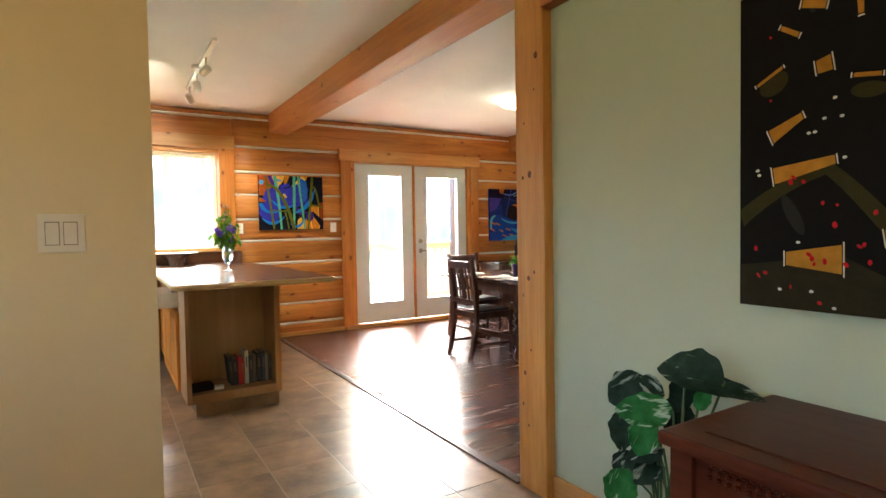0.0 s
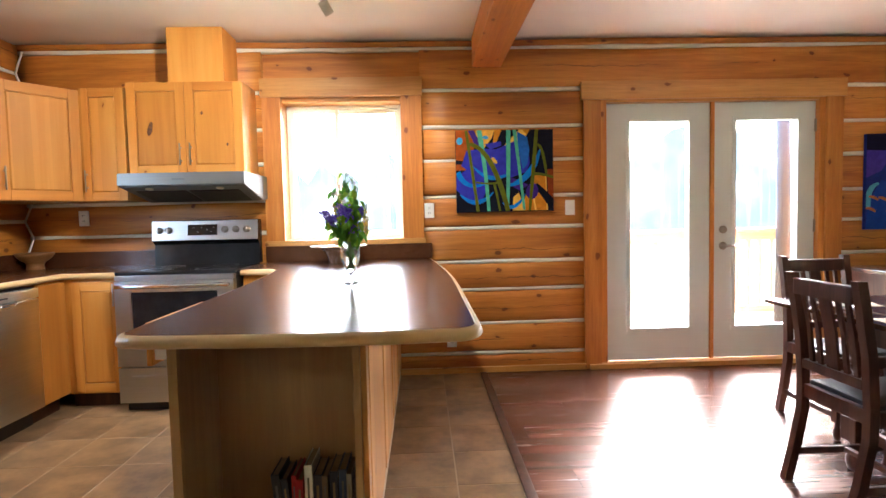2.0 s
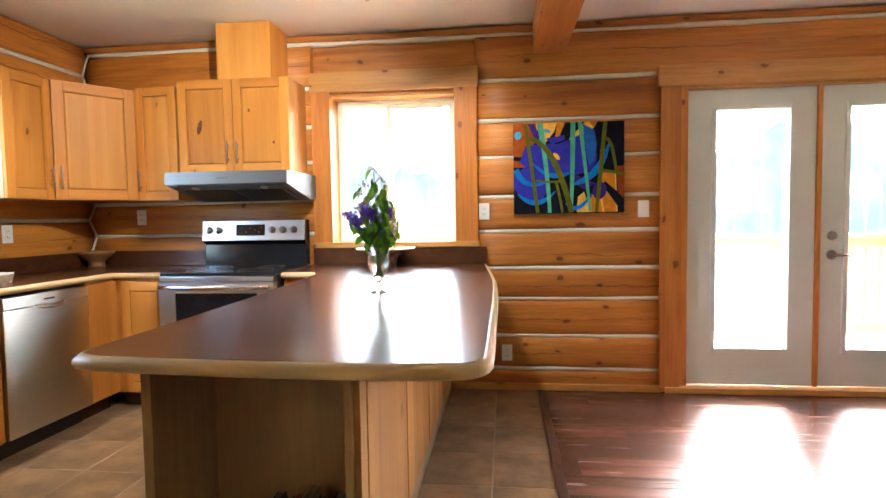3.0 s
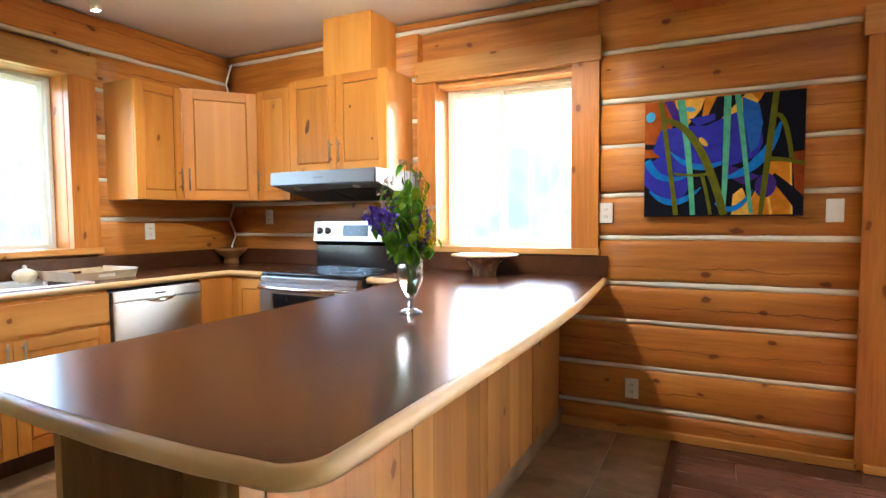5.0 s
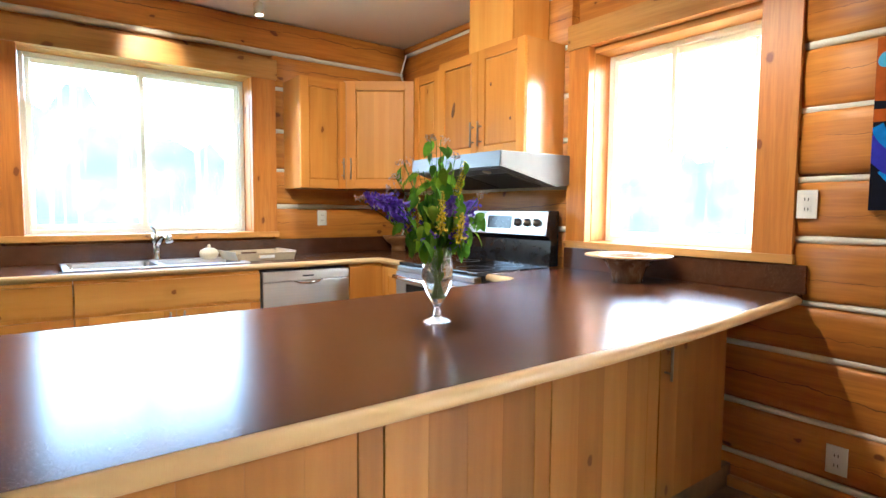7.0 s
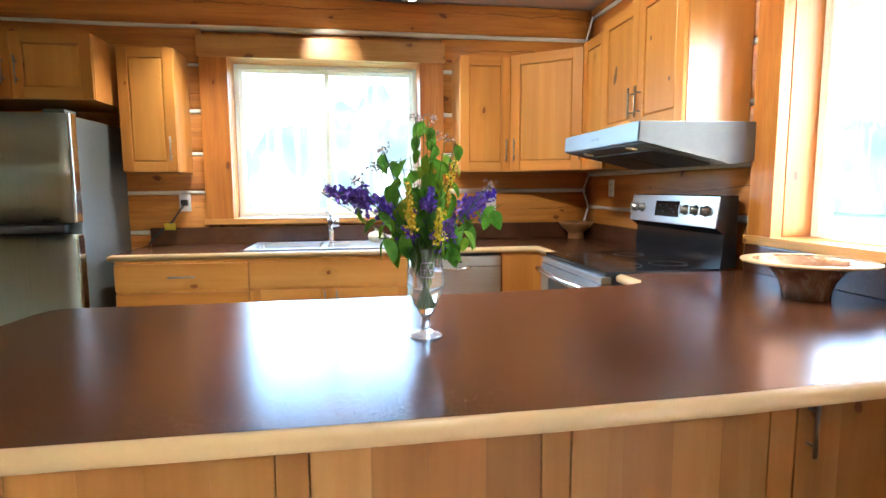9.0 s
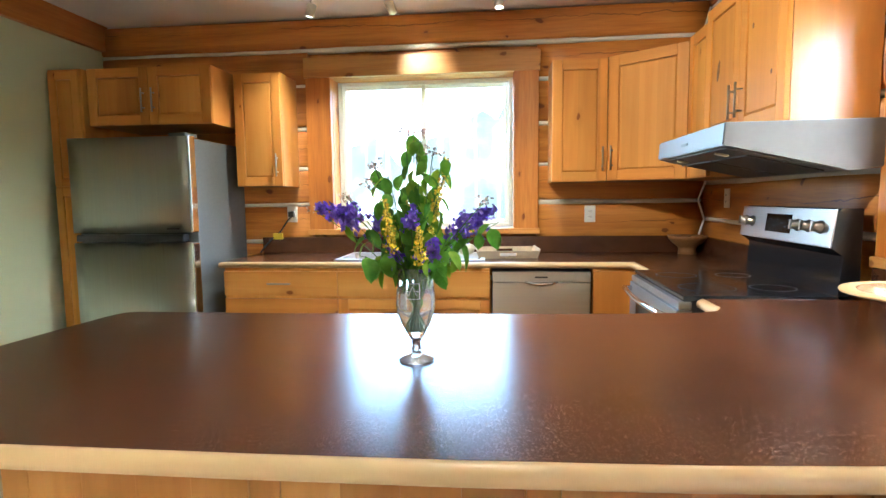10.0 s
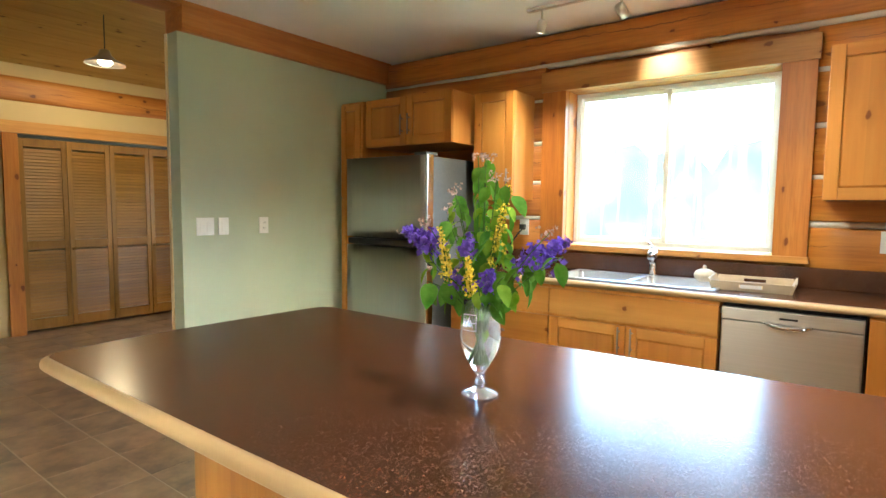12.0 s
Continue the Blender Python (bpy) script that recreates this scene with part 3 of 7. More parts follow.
def knot(parent, at, r, tall):
    """A hard round knot standing a hair proud of a board, its face towards -y."""
    rows = [(1.0, 0.0), (0.82, 0.0012), (0.5, 0.0016), (0.2, 0.001), (0.0, 0.0012)]
    bm = lathe(bmesh.new(), [(r * q, h) for q, h in rows], 18, m=pose(0, 0, 0, 90))
    for v in bm.verts:
        v.co.z *= tall
        v.co.x *= 1 + 0.12 * math.sin(5 * math.atan2(v.co.z, v.co.x + 1e-6))
    part("knot", bm, M_KNOT, parent, "", at)


for _y, _z, _r, _t in ((2.025, 1.483, 0.013, 1.35), (2.073, 1.47, 0.008, 1.2), (2.0, 1.035, 0.006, 1.3), (2.04, 1.004, 0.011, 1.1), (2.078, 0.922, 0.006, 1.2), (2.073, 0.555, 0.008, 1.5), (2.087, 0.405, 0.007, 1.3), (2.03, 0.669, 0.005, 1.2), (1.975, 2.01, 0.013, 1.2), (2.05, 0.31, 0.006, 1.1), (1.99, 1.86, 0.005, 1.2), (2.06, 1.72, 0.005, 1.2)):
    knot(post, pose(1.7341, _y, _z, 0, 0, -90), _r, _t)
setting("trim_hall_top", boxes((1.72, -1.0, 2.2, 1.783, 1.927, 2.42), bevel=0.005), wood("trim_along", (0.38, 0.115, 0.019), (0.53, 0.185, 0.034), (0.62, 0.255, 0.06), "y", 0.5, 0.3, 0.8), "pine trim board along the hall wall", "trim")
setting("baseboard_hall", boxes((1.766, -1.0, 0.0, 1.783, 1.927, 0.11), bevel=0.004), M_CASEY, "pine baseboard", "baseboard")
setting("baseboard_north", boxes((1.06, 6.53, 0.004, 2.57, 6.562, 0.05), (4.64, 6.53, 0.004, EAST, 6.562, 0.05), bevel=0.006), M_CASEX, "pine baseboard under the logs", "baseboard")
setting("baseboard_partition", boxes((-1.1, 2.252, 0.0, 0.195, 2.268, 0.1), bevel=0.004), M_CASEX, "pine baseboard", "baseboard")

# floors: grout bed and sub floor; tiles and planks come last
floor = setting("floor", boxes((WEST - 0.2, -1.8, -0.15, 1.755, NORTH + 0.1, 0.0015), (1.755, -1.8, -0.15, EAST + 0.1, NORTH + 0.2, -0.006)), M_GROUT, "tiled kitchen and hall floor meeting dark laminate", "floor")
setting("trim_floor_strip", boxes((1.722, 2.124, 0.0, 1.772, 6.53, 0.012), bevel=0.004), M_DARKWOOD, "dark wooden transition strip between tile and laminate", "trim")

# ---- windows and doors ----


def lined(parent, bm_name, rows, mat):
    return part(bm_name, boxes(*rows, bevel=0.003), mat, parent)


def window_x(name, a0, a1, z0, z1, split, head, label):
    """A sliding window in the north wall; head: the ends of its head casing, top and bottom."""
    w = setting_base(name, label, "window")
    c0, c1, ht, hb = head
    lined(w, "casing", [(c0 + 0.01, 6.548, z0 - 0.03, a0 + 0.02, 6.60, hb)], M_CASEZ)
    lined(w, "casing", [(a1 - 0.02, 6.548, z0 - 0.03, c1 - 0.01, 6.60, hb)], M_CASEZ)
    lined(w, "head_casing", [(c0, 6.54, hb, c1, 6.60, ht)], M_CASEX)
    lined(w, "window_sill", [(c0 - 0.0, 6.535, z0 - 0.03, c1, 6.73, z0 + 0.008)], M_CASEX)
    lined(w, "jamb", [(a0 - 0.02, 6.603, z0 + 0.01, a0 + 0.022, 6.84, z1)], M_CASEZ)
    lined(w, "jamb", [(a1 - 0.022, 6.603, z0 + 0.01, a1 + 0.02, 6.84, z1)], M_CASEZ)
    lined(w, "jamb", [(a0 + 0.023, 6.603, z1 - 0.022, a1 - 0.023, 6.84, z1 + 0.01)], M_CASEX)
    a0, a1, z0, z1 = a0 + 0.024, a1 - 0.024, z0 + 0.01, z1 - 0.024
    lined(w, "window_frame", [(a0, 6.735, z0, a0 + 0.026, 6.80, z1), (a1 - 0.026, 6.735, z0, a1, 6.80, z1), (a0 + 0.027, 6.735, z0, a1 - 0.027, 6.80, z0 + 0.026), (a0 + 0.027, 6.735, z1 - 0.026, a1 - 0.027, 6.80, z1)], M_VINYL)
    for p, q, y in ((a0 + 0.027, split + 0.02, 6.745), (split - 0.02, a1 - 0.027, 6.772)):
        s = lined(w, "sash", [(p, y, z0 + 0.027, p + 0.029, y + 0.024, z1 - 0.027), (q - 0.029, y, z0 + 0.027, q, y + 0.024, z1 - 0.027), (p + 0.030, y, z0 + 0.027, q - 0.030, y + 0.024, z0 + 0.056), (p + 0.030, y, z1 - 0.056, q - 0.030, y + 0.024, z1 - 0.027)], M_VINYL)
        g = part("pane", boxes((p + 0.029, y + 0.01, z0 + 0.056, q - 0.029, y + 0.014, z1 - 0.056)), M_PANE, s)
        g.visible_shadow = False
    part("latch", boxes((split - 0.012, 6.728, (z0 + z1) / 2 - 0.03, split + 0.012, 6.744, (z0 + z1) / 2 + 0.03), bevel=0.004), M_VINYL, w)
    return w


def window_y(name, a0, a1, z0, z1, split, head, label):
    """The same in the west wall."""
    w = setting_base(name, label, "window")
    c0, c1, ht, hb = head
    lined(w, "casing", [(-1.72, c0 + 0.01, z0 - 0.03, -1.668, a0 + 0.02, hb)], M_CASEZ)
    lined(w, "casing", [(-1.72, a1 - 0.02, z0 - 0.03, -1.668, c1 - 0.01, hb)], M_CASEZ)
    lined(w, "head_casing", [(-1.72, c0, hb, -1.66, c1, ht)], M_CASEY)
    lined(w, "window_sill", [(-1.85, c0, z0 - 0.03, -1.655, c1, z0 + 0.008)], M_CASEY)
    lined(w, "jamb", [(-1.96, a0 - 0.02, z0 + 0.01, -1.723, a0 + 0.022, z1)], M_CASEZ)
    lined(w, "jamb", [(-1.96, a1 - 0.022, z0 + 0.01, -1.723, a1 + 0.02, z1)], M_CASEZ)
    lined(w, "jamb", [(-1.96, a0 + 0.023, z1 - 0.022, -1.723, a1 - 0.023, z1 + 0.01)], M_CASEY)
    a0, a1, z0, z1 = a0 + 0.024, a1 - 0.024, z0 + 0.01, z1 - 0.024
    lined(w, "window_frame", [(-1.92, a0, z0, -1.855, a0 + 0.026, z1), (-1.92, a1 - 0.026, z0, -1.855, a1, z1), (-1.92, a0 + 0.027, z0, -1.855, a1 - 0.027, z0 + 0.026), (-1.92, a0 + 0.027, z1 - 0.026, -1.855, a1 - 0.027, z1)], M_VINYL)
    for p, q, x in ((a0 + 0.027, split + 0.02, -1.865), (split - 0.02, a1 - 0.027, -1.892)):
        s = lined(w, "sash", [(x - 0.024, p, z0 + 0.027, x, p + 0.029, z1 - 0.027), (x - 0.024, q - 0.029, z0 + 0.027, x, q, z1 - 0.027), (x - 0.024, p + 0.030, z0 + 0.027, x, q - 0.030, z0 + 0.056), (x - 0.024, p + 0.030, z1 - 0.056, x, q - 0.030, z1 - 0.027)], M_VINYL)
        g = part("pane", boxes((x - 0.014, p + 0.029, z0 + 0.056, x - 0.01, q - 0.029, z1 - 0.056)), M_PANE, s)
        g.visible_shadow = False
    part("latch", boxes((-1.864, split - 0.012, (z0 + z1) / 2 - 0.03, -1.848, split + 0.012, (z0 + z1) / 2 + 0.03), bevel=0.004), M_VINYL, w)
    return w


w1 = window_x("window_1", 0.22, 1.17, 1.07, 2.16, 0.63, (0.09, 1.32, 2.31, 2.17), "cream vinyl sliding window with knotty pine casing")
lined(w1, "screen_frame", [(1.012, 6.802, 1.12, 1.035, 6.82, 2.1), (0.632, 6.802, 1.12, 0.648, 6.82, 2.1), (0.649, 6.802, 1.12, 1.011, 6.82, 1.14), (0.649, 6.802, 2.08, 1.011, 6.82, 2.1)], M_VINYL)
window_y("window_2", 3.97, 5.31, 1.08, 2.19, 4.63, (3.80, 5.47, 2.31, 2.17), "cream vinyl sliding window with pine casing over the sink")
window_x("window_3", 5.98, 7.46, 0.70, 2.08, 6.64, (5.86, 7.58, 2.22, 2.08), "cream vinyl sliding window with pine casing in the dining room")


def french_door():
    d = setting_base("door_1", "white double patio door with full glass panes in pine casing", "door")
    lined(d, "casing", [(2.565, 6.545, 0.004, 2.70, 6.60, 2.115)], M_CASEZ)
    lined(d, "casing", [(4.50, 6.545, 0.004, 4.635, 6.60, 2.115)], M_CASEZ)
    lined(d, "head_casing", [(2.545, 6.535, 2.116, 4.655, 6.60, 2.255)], M_CASEX)
    lined(d, "jamb", [(2.701, 6.56, 0.045, 2.748, 6.84, 2.115)], M_CASEZ)
    lined(d, "jamb", [(4.452, 6.56, 0.045, 4.499, 6.84, 2.115)], M_CASEZ)
    lined(d, "jamb", [(2.749, 6.56, 2.095, 4.451, 6.84, 2.13)], M_CASEX)
    lined(d, "threshold", [(2.60, 6.52, 0.004, 4.60, 6.84, 0.042)], M_CASEX)
    lined(d, "astragal", [(3.588, 6.578, 0.046, 3.616, 6.603, 2.094)], M_CASEZ)
    for p, q, g0, g1 in ((2.752, 3.60, 2.945, 3.42), (3.604, 4.448, 3.80, 4.30)):
        leaf = part("door_leaf", boxes((p, 6.605, 0.05, g0 - 0.03, 6.65, 2.09), (g1 + 0.03, 6.605, 0.05, q, 6.65, 2.09), (g0 - 0.03, 6.605, 0.05, g1 + 0.03, 6.65, 0.28), (g0 - 0.03, 6.605, 1.98, g1 + 0.03, 6.65, 2.09)), M_WHITE, d, "white painted door leaf")
        lined(leaf, "glazing_frame", [(g0 - 0.03, 6.592, 0.28, g0, 6.66, 1.98), (g1, 6.592, 0.28, g1 + 0.03, 6.66, 1.98), (g0 + 0.001, 6.592, 0.28, g1 - 0.001, 6.66, 0.31), (g0 + 0.001, 6.592, 1.95, g1 - 0.001, 6.66, 1.98)], M_WHITE)
        g = part("pane", boxes((g0, 6.625, 0.31, g1, 6.631, 1.95)), M_PANE, leaf)
        g.visible_shadow = False
    bm = bmesh.new()
    lathe(bm, [(0, 0), (0.032, 0), (0.032, 0.008), (0.026, 0.016), (0.022, 0.026), (0, 0.028)], 20, m=pose(3.70, 6.604, 1.085, 90))
    part("deadbolt", bm, M_NICKEL, d, "round satin nickel deadbolt")
    bm = bmesh.new()
    lathe(bm, [(0, 0), (0.032, 0), (0.032, 0.008), (0.015, 0.018), (0.012, 0.05), (0, 0.05)], 20, m=pose(3.70, 6.604, 0.955, 90))
    tube(bm, [(3.70, 6.56, 0.955), (3.73, 6.553, 0.957), (3.77, 6.553, 0.953), (3.81, 6.556, 0.946)], [0.011, 0.01, 0.009, 0.006])
    part("door_handle", bm, M_NICKEL, d, "satin nickel lever handle")
    for z in (0.3, 1.1, 1.9):
        part("hinge", boxes((4.44, 6.592, z - 0.05, 4.456, 6.606, z + 0.05)), M_NICKEL, d)
    return d


french_door()

# ---- outside: deck, railing, ground, woods ----
M_DECK = wood("deck_cedar", (0.34, 0.24, 0.16), (0.44, 0.33, 0.23), (0.52, 0.4, 0.3), "y", 0.7)
M_RAIL = wood("rail_cedar", (0.42, 0.26, 0.15), (0.55, 0.36, 0.22), (0.64, 0.45, 0.3), "x", 0.6)
ground = setting("ground", boxes((-80, -60, -1.0, 80, 80, -0.9)), plain("rough_grass", (0.09, 0.12, 0.05), 0.9, 0, 0.3, 3.0), "rough grass outside", "ground")
deck = setting("deck", boxes((-2.4, 6.86, -0.25, EAST, 8.45, -0.06)), M_DECK, "cedar deck outside the patio door", "deck")
for k in range(11):
    part("deck_board", boxes((1.6, 6.87 + 0.142 * k, -0.058, 7.2, 6.87 + 0.142 * k + 0.136, -0.03)), M_DECK, deck)
# added out of view: keeps high sky and sun off the kitchen window
deck_roof = setting("deck_roof", boxes((-2.6, 6.87, 2.74, 2.36, 8.9, 2.84)), M_DECK, "unseen plank roof added over the deck end to block sky", "roof")


def railing():
    r = thing("deck_railing", pose(3.2, 8.25, -0.03), "cedar deck railing with slim upright balusters", "railing")
    part("top_rail", boxes((-3.6, -0.07, 1.03, 4.0, 0.07, 1.07), bevel=0.006), M_RAIL, r)
    part("upper_rail", boxes((-3.6, -0.02, 0.94, 4.0, 0.02, 1.025)), M_RAIL, r)
    part("bottom_rail", boxes((-3.6, -0.02, 0.13, 4.0, 0.02, 0.21)), M_RAIL, r)
    me = mesh_of(boxes((-0.018, -0.018, 0.211, 0.018, 0.018, 0.939)), "baluster", M_RAIL)
    for k in range(58):
        share("baluster", me, r, pose(-3.5 + 0.13 * k, 0, 0))
    for x in (-3.6, -1.2, 1.2, 3.6):
        part("rail_post", boxes((x - 0.045, 0.021, 0.0, x + 0.045, 0.1, 1.028)), M_RAIL, r)


railing()
dp = thing("deck_post", pose(5.19, 8.1, -0.03), "dark round log post holding the deck roof", "post")
_bm = bmesh.new()
tube(_bm, [(0, 0, 0), (0.01, 0, 1.2), (-0.01, 0.01, 2.9)], [0.075, 0.07, 0.068], 14)
# the post's shaded side is put into this grey-dark colour
part("shaft", _bm, wood("shaded_log", (0.02, 0.021, 0.023), (0.04, 0.042, 0.046), (0.06, 0.063, 0.068), "z", 0.8), dp)


def far_woods(name, centre, half, turn, height, seed, strength):
    """Far pale woods with an uneven top, their daylight painted as glow."""
    rng = random.Random(seed)
    bm, n = bmesh.new(), 90
    low, top = [], []
    for i in range(n + 1):
        x = -half + 2 * half * i / n
        low.append(bm.verts.new((x, 0, -2)))
        top.append(bm.verts.new((x, 0, height * (0.8 + 0.18 * math.sin(x * 0.35 + seed) + rng.uniform(-0.12, 0.16)))))
    for i in range(n):
        bm.faces.new((low[i], low[i + 1], top[i + 1], top[i]))
    m = bpy.data.materials.new("woods_glow_" + str(seed))
    m.use_nodes = True
    nt = m.node_tree
    nt.nodes.clear()
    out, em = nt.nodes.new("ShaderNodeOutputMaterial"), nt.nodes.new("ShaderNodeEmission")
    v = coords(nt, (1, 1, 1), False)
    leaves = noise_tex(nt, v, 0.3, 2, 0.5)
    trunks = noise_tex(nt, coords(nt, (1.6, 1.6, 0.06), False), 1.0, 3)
    # emission colours stand in for daylight on the leaves; the sheet lights the rooms too
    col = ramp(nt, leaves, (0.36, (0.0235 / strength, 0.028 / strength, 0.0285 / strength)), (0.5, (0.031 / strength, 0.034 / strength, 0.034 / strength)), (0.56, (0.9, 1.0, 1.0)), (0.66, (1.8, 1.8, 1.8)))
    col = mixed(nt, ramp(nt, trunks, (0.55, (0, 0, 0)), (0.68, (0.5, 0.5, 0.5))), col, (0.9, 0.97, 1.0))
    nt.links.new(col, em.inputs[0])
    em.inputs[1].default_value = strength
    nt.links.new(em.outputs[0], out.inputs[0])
    ob = setting(name, bm, m, "pale woods far outside the windows, daylight painted as glow", "backdrop")
    ob.matrix_basis = pose(*centre, 0, 0, turn)


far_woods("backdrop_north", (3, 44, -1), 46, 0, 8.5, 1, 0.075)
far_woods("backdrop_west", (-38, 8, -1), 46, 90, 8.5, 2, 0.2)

# ---- kitchen: worktops ----
TOPZ = 0.917
NOSE = [(0.0, TOPZ - 0.038), (0.01, TOPZ - 0.038), (0.018, TOPZ - 0.034), (0.023, TOPZ - 0.027), (0.024, TOPZ - 0.02), (0.0215, TOPZ - 0.0115), (0.0165, TOPZ - 0.0065), (0.009, TOPZ - 0.0032), (0.0, TOPZ - 0.0004)]


def arc(cx, cy, r, a0, a1, n=6):
    return [(cx + r * math.cos(radians(a0 + (a1 - a0) * i / n)), cy + r * math.sin(radians(a0 + (a1 - a0) * i / n))) for i in range(n + 1)]


def peninsula_top():
    front = [(0.44, 3.868), (0.50, 3.85), (0.63, 3.838), (0.85, 3.823), (1.05, 3.815), (1.25, 3.817), (1.33, 3.824)]
    corner = arc(1.375, 3.895, 0.071, -70, -6)
    east = [(1.447, 4.0), (1.446, 4.4), (1.446, 4.8), (1.442, 5.15), (1.43, 5.5), (1.405, 5.85), (1.372, 6.25), (1.352, 6.5), (1.352, 6.575)]
    west = [(0.085, 6.575), (0.085, 5.96), (0.26, 5.96), (0.31, 5.93), (0.345, 5.86)]
    side = [(0.375, 5.6), (0.4, 5.2), (0.415, 4.8), (0.42, 4.4), (0.42, 3.91)]
    t = thing("peninsula_worktop", pose(0, 0, 0), "dark brown speckled laminate worktop with a rounded maple edge", "worktop")
    part("top", slab(bmesh.new(), front + corner + east + west + side, TOPZ - 0.038, TOPZ), M_TOP, t)
    part("edge", strip(bmesh.new(), [(0.088, 5.96)] + west[2:] + side + front + corner + east[:-1], NOSE), M_EDGE, t, "rounded pale maple nosing")
    part("backsplash", boxes((0.09, 6.545, TOPZ + 0.001, 1.367, 6.572, TOPZ + 0.12), bevel=0.004), M_TOP, t, "low brown laminate upstand")
    return t


def main_top():
    t = thing("kitchen_worktop", pose(0, 0, 0), "dark brown speckled laminate worktop with a maple edge and cut-out sink", "worktop")
    z0, z1 = TOPZ - 0.038, TOPZ
    part("top", boxes((-1.685, 3.43, z0, -1.10, 4.125, z1), (-1.685, 4.125, z0, -1.61, 5.055, z1), (-1.175, 4.125, z0, -1.10, 5.055, z1), (-1.685, 5.055, z0, -1.10, 6.565, z1), (-1.10, 5.985, z0, -0.71, 6.565, z1)), M_TOP, t)
    part("edge", strip(bmesh.new(), [(-1.685, 3.43), (-1.10, 3.43), (-1.10, 5.985), (-0.71, 5.985)], NOSE), M_EDGE, t, "rounded pale maple nosing")
    part("backsplash", boxes((-1.683, 3.45, z1 + 0.001, -1.655, 6.54, z1 + 0.115), (-1.654, 6.535, z1 + 0.001, -0.71, 6.563, z1 + 0.115), bevel=0.004), M_TOP, t, "low brown laminate upstand")
    return t


peninsula_top()
main_top()

# ---- kitchen: cabinets ----


def raised_door(parent, at, w, h, rail=0.06, mat=None, cross=None):
    """A raised-panel door, front towards -y, standing on z = 0, from x = 0 to w: a fielded panel held by stiles and rails."""
    mat, cross = mat or M_CAB, cross or M_CABX
    bm = boxes((rail - 0.006, 0.0182, rail - 0.006, w - rail + 0.006, 0.0198, h - rail + 0.006))
    face = min(bm.faces, key=lambda f: f.calc_center_median().y)
    bmesh.ops.inset_region(bm, faces=[face], thickness=0.0115, depth=0)
    bmesh.ops.inset_region(bm, faces=[face], thickness=min(0.024, (w - 2 * rail) * 0.2), depth=0.0157)
    d = part("door", bm, mat, parent, "", at)
    for x in (0.0, w - rail):
        part("stile", boxes((x, 0.0, 0.0, x + rail, 0.02, h), bevel=0.0035), mat, d)
    for z in (0.0, h - rail):
        part("rail", boxes((rail + 0.0004, 0.0004, z, w - rail - 0.0004, 0.0196, z + rail), bevel=0.0035), cross, d)
    return d


def pull_mesh(length, upright=True):
    bm = bmesh.new()
    h = length / 2
    tube(bm, [(0, -0.03, -h), (0, -0.03, h)], 0.0055, 8)
    for z in (-h * 0.62, h * 0.62):
        tube(bm, [(0, 0.001, z), (0, -0.028, z)], 0.004, 6)
    if not upright:
        bmesh.ops.rotate(bm, verts=bm.verts, cent=(0, 0, 0), matrix=Matrix.Rotation(radians(90), 3, "Y"))
    return bm


PULL = mesh_of(pull_mesh(0.15), "pull", M_NICKEL)
PULL_FLAT = mesh_of(pull_mesh(0.15, False), "pull", M_NICKEL)


def cab_door(parent, x, z, w, h, handle=None, rail=0.06, mat=None, at_z=None):
    d = raised_door(parent, pose(x + 0.002, -0.021, z + 0.002), w - 0.004, h - 0.004, rail, mat)
    if handle is not None:
        share("handle", PULL, d, pose(handle - x, 0, (at_z if at_z is not None else z + h / 2) - z))
    return d


def drawer_front(parent, x, z, w, h, handle=True, pull_out=0.0):
    d = part("drawer", boxes((0, 0, 0, w - 0.004, 0.02, h - 0.004), bevel=0.004), M_CABX, parent, "", pose(x + 0.002, -0.021 - pull_out, z + 0.002))
    if handle:
        share("handle", PULL_FLAT, d, pose(w / 2, 0, h / 2))
    return d


def base_unit(at, w, label, depth=0.56, toe=True):
    c = thing("base_cabinet", at, label, "cabinet", "kitchen base cabinets")
    part("body", boxes((0, 0, 0.105, w, depth, TOPZ - 0.040)), M_CAB, c)
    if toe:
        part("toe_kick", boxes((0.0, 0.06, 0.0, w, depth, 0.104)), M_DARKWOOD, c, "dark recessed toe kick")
    return c


def wall_unit(at, w, h, depth, label):
    c = thing("wall_cabinet", at, label, "cabinet", "kitchen wall cabinets")
    part("body", boxes((0, 0, 0, w, depth, h), bevel=0.002), M_CABSIDE, c)
    return c


# west run: local x runs north, front to the east
def west(y, z=0.0, x=-1.105):
    return pose(x, y, z, 0, 0, 90)


c = base_unit(west(3.435), 0.745, "alder drawer base with three stacked drawers beside the fridge")
drawer_front(c, 0, 0.70, 0.745, 0.16)
drawer_front(c, 0, 0.42, 0.745, 0.265)
drawer_front(c, 0, 0.115, 0.745, 0.30)
c = base_unit(west(4.183), 0.952, "alder sink base cabinet with two raised-panel doors")
bpy.data.objects.remove([o for o in c.children if o.name.startswith("body")][0])
part("body", boxes((0, 0, 0.105, 0.952, 0.56, 0.66), (0, 0, 0.66, 0.952, 0.018, TOPZ - 0.040)), M_CAB, c)
drawer_front(c, 0, 0.70, 0.952, 0.16, False)
cab_door(c, 0, 0.115, 0.476, 0.57, 0.44, at_z=0.60)
cab_door(c, 0.476, 0.115, 0.476, 0.57, 0.512, at_z=0.60)
c = base_unit(west(5.745), 0.254, "narrow alder corner filler beside the dishwasher", 0.56)
part("panel", boxes((0.0, -0.021, 0.115, 0.254, -0.001, 0.862), bevel=0.003), M_CAB, c)


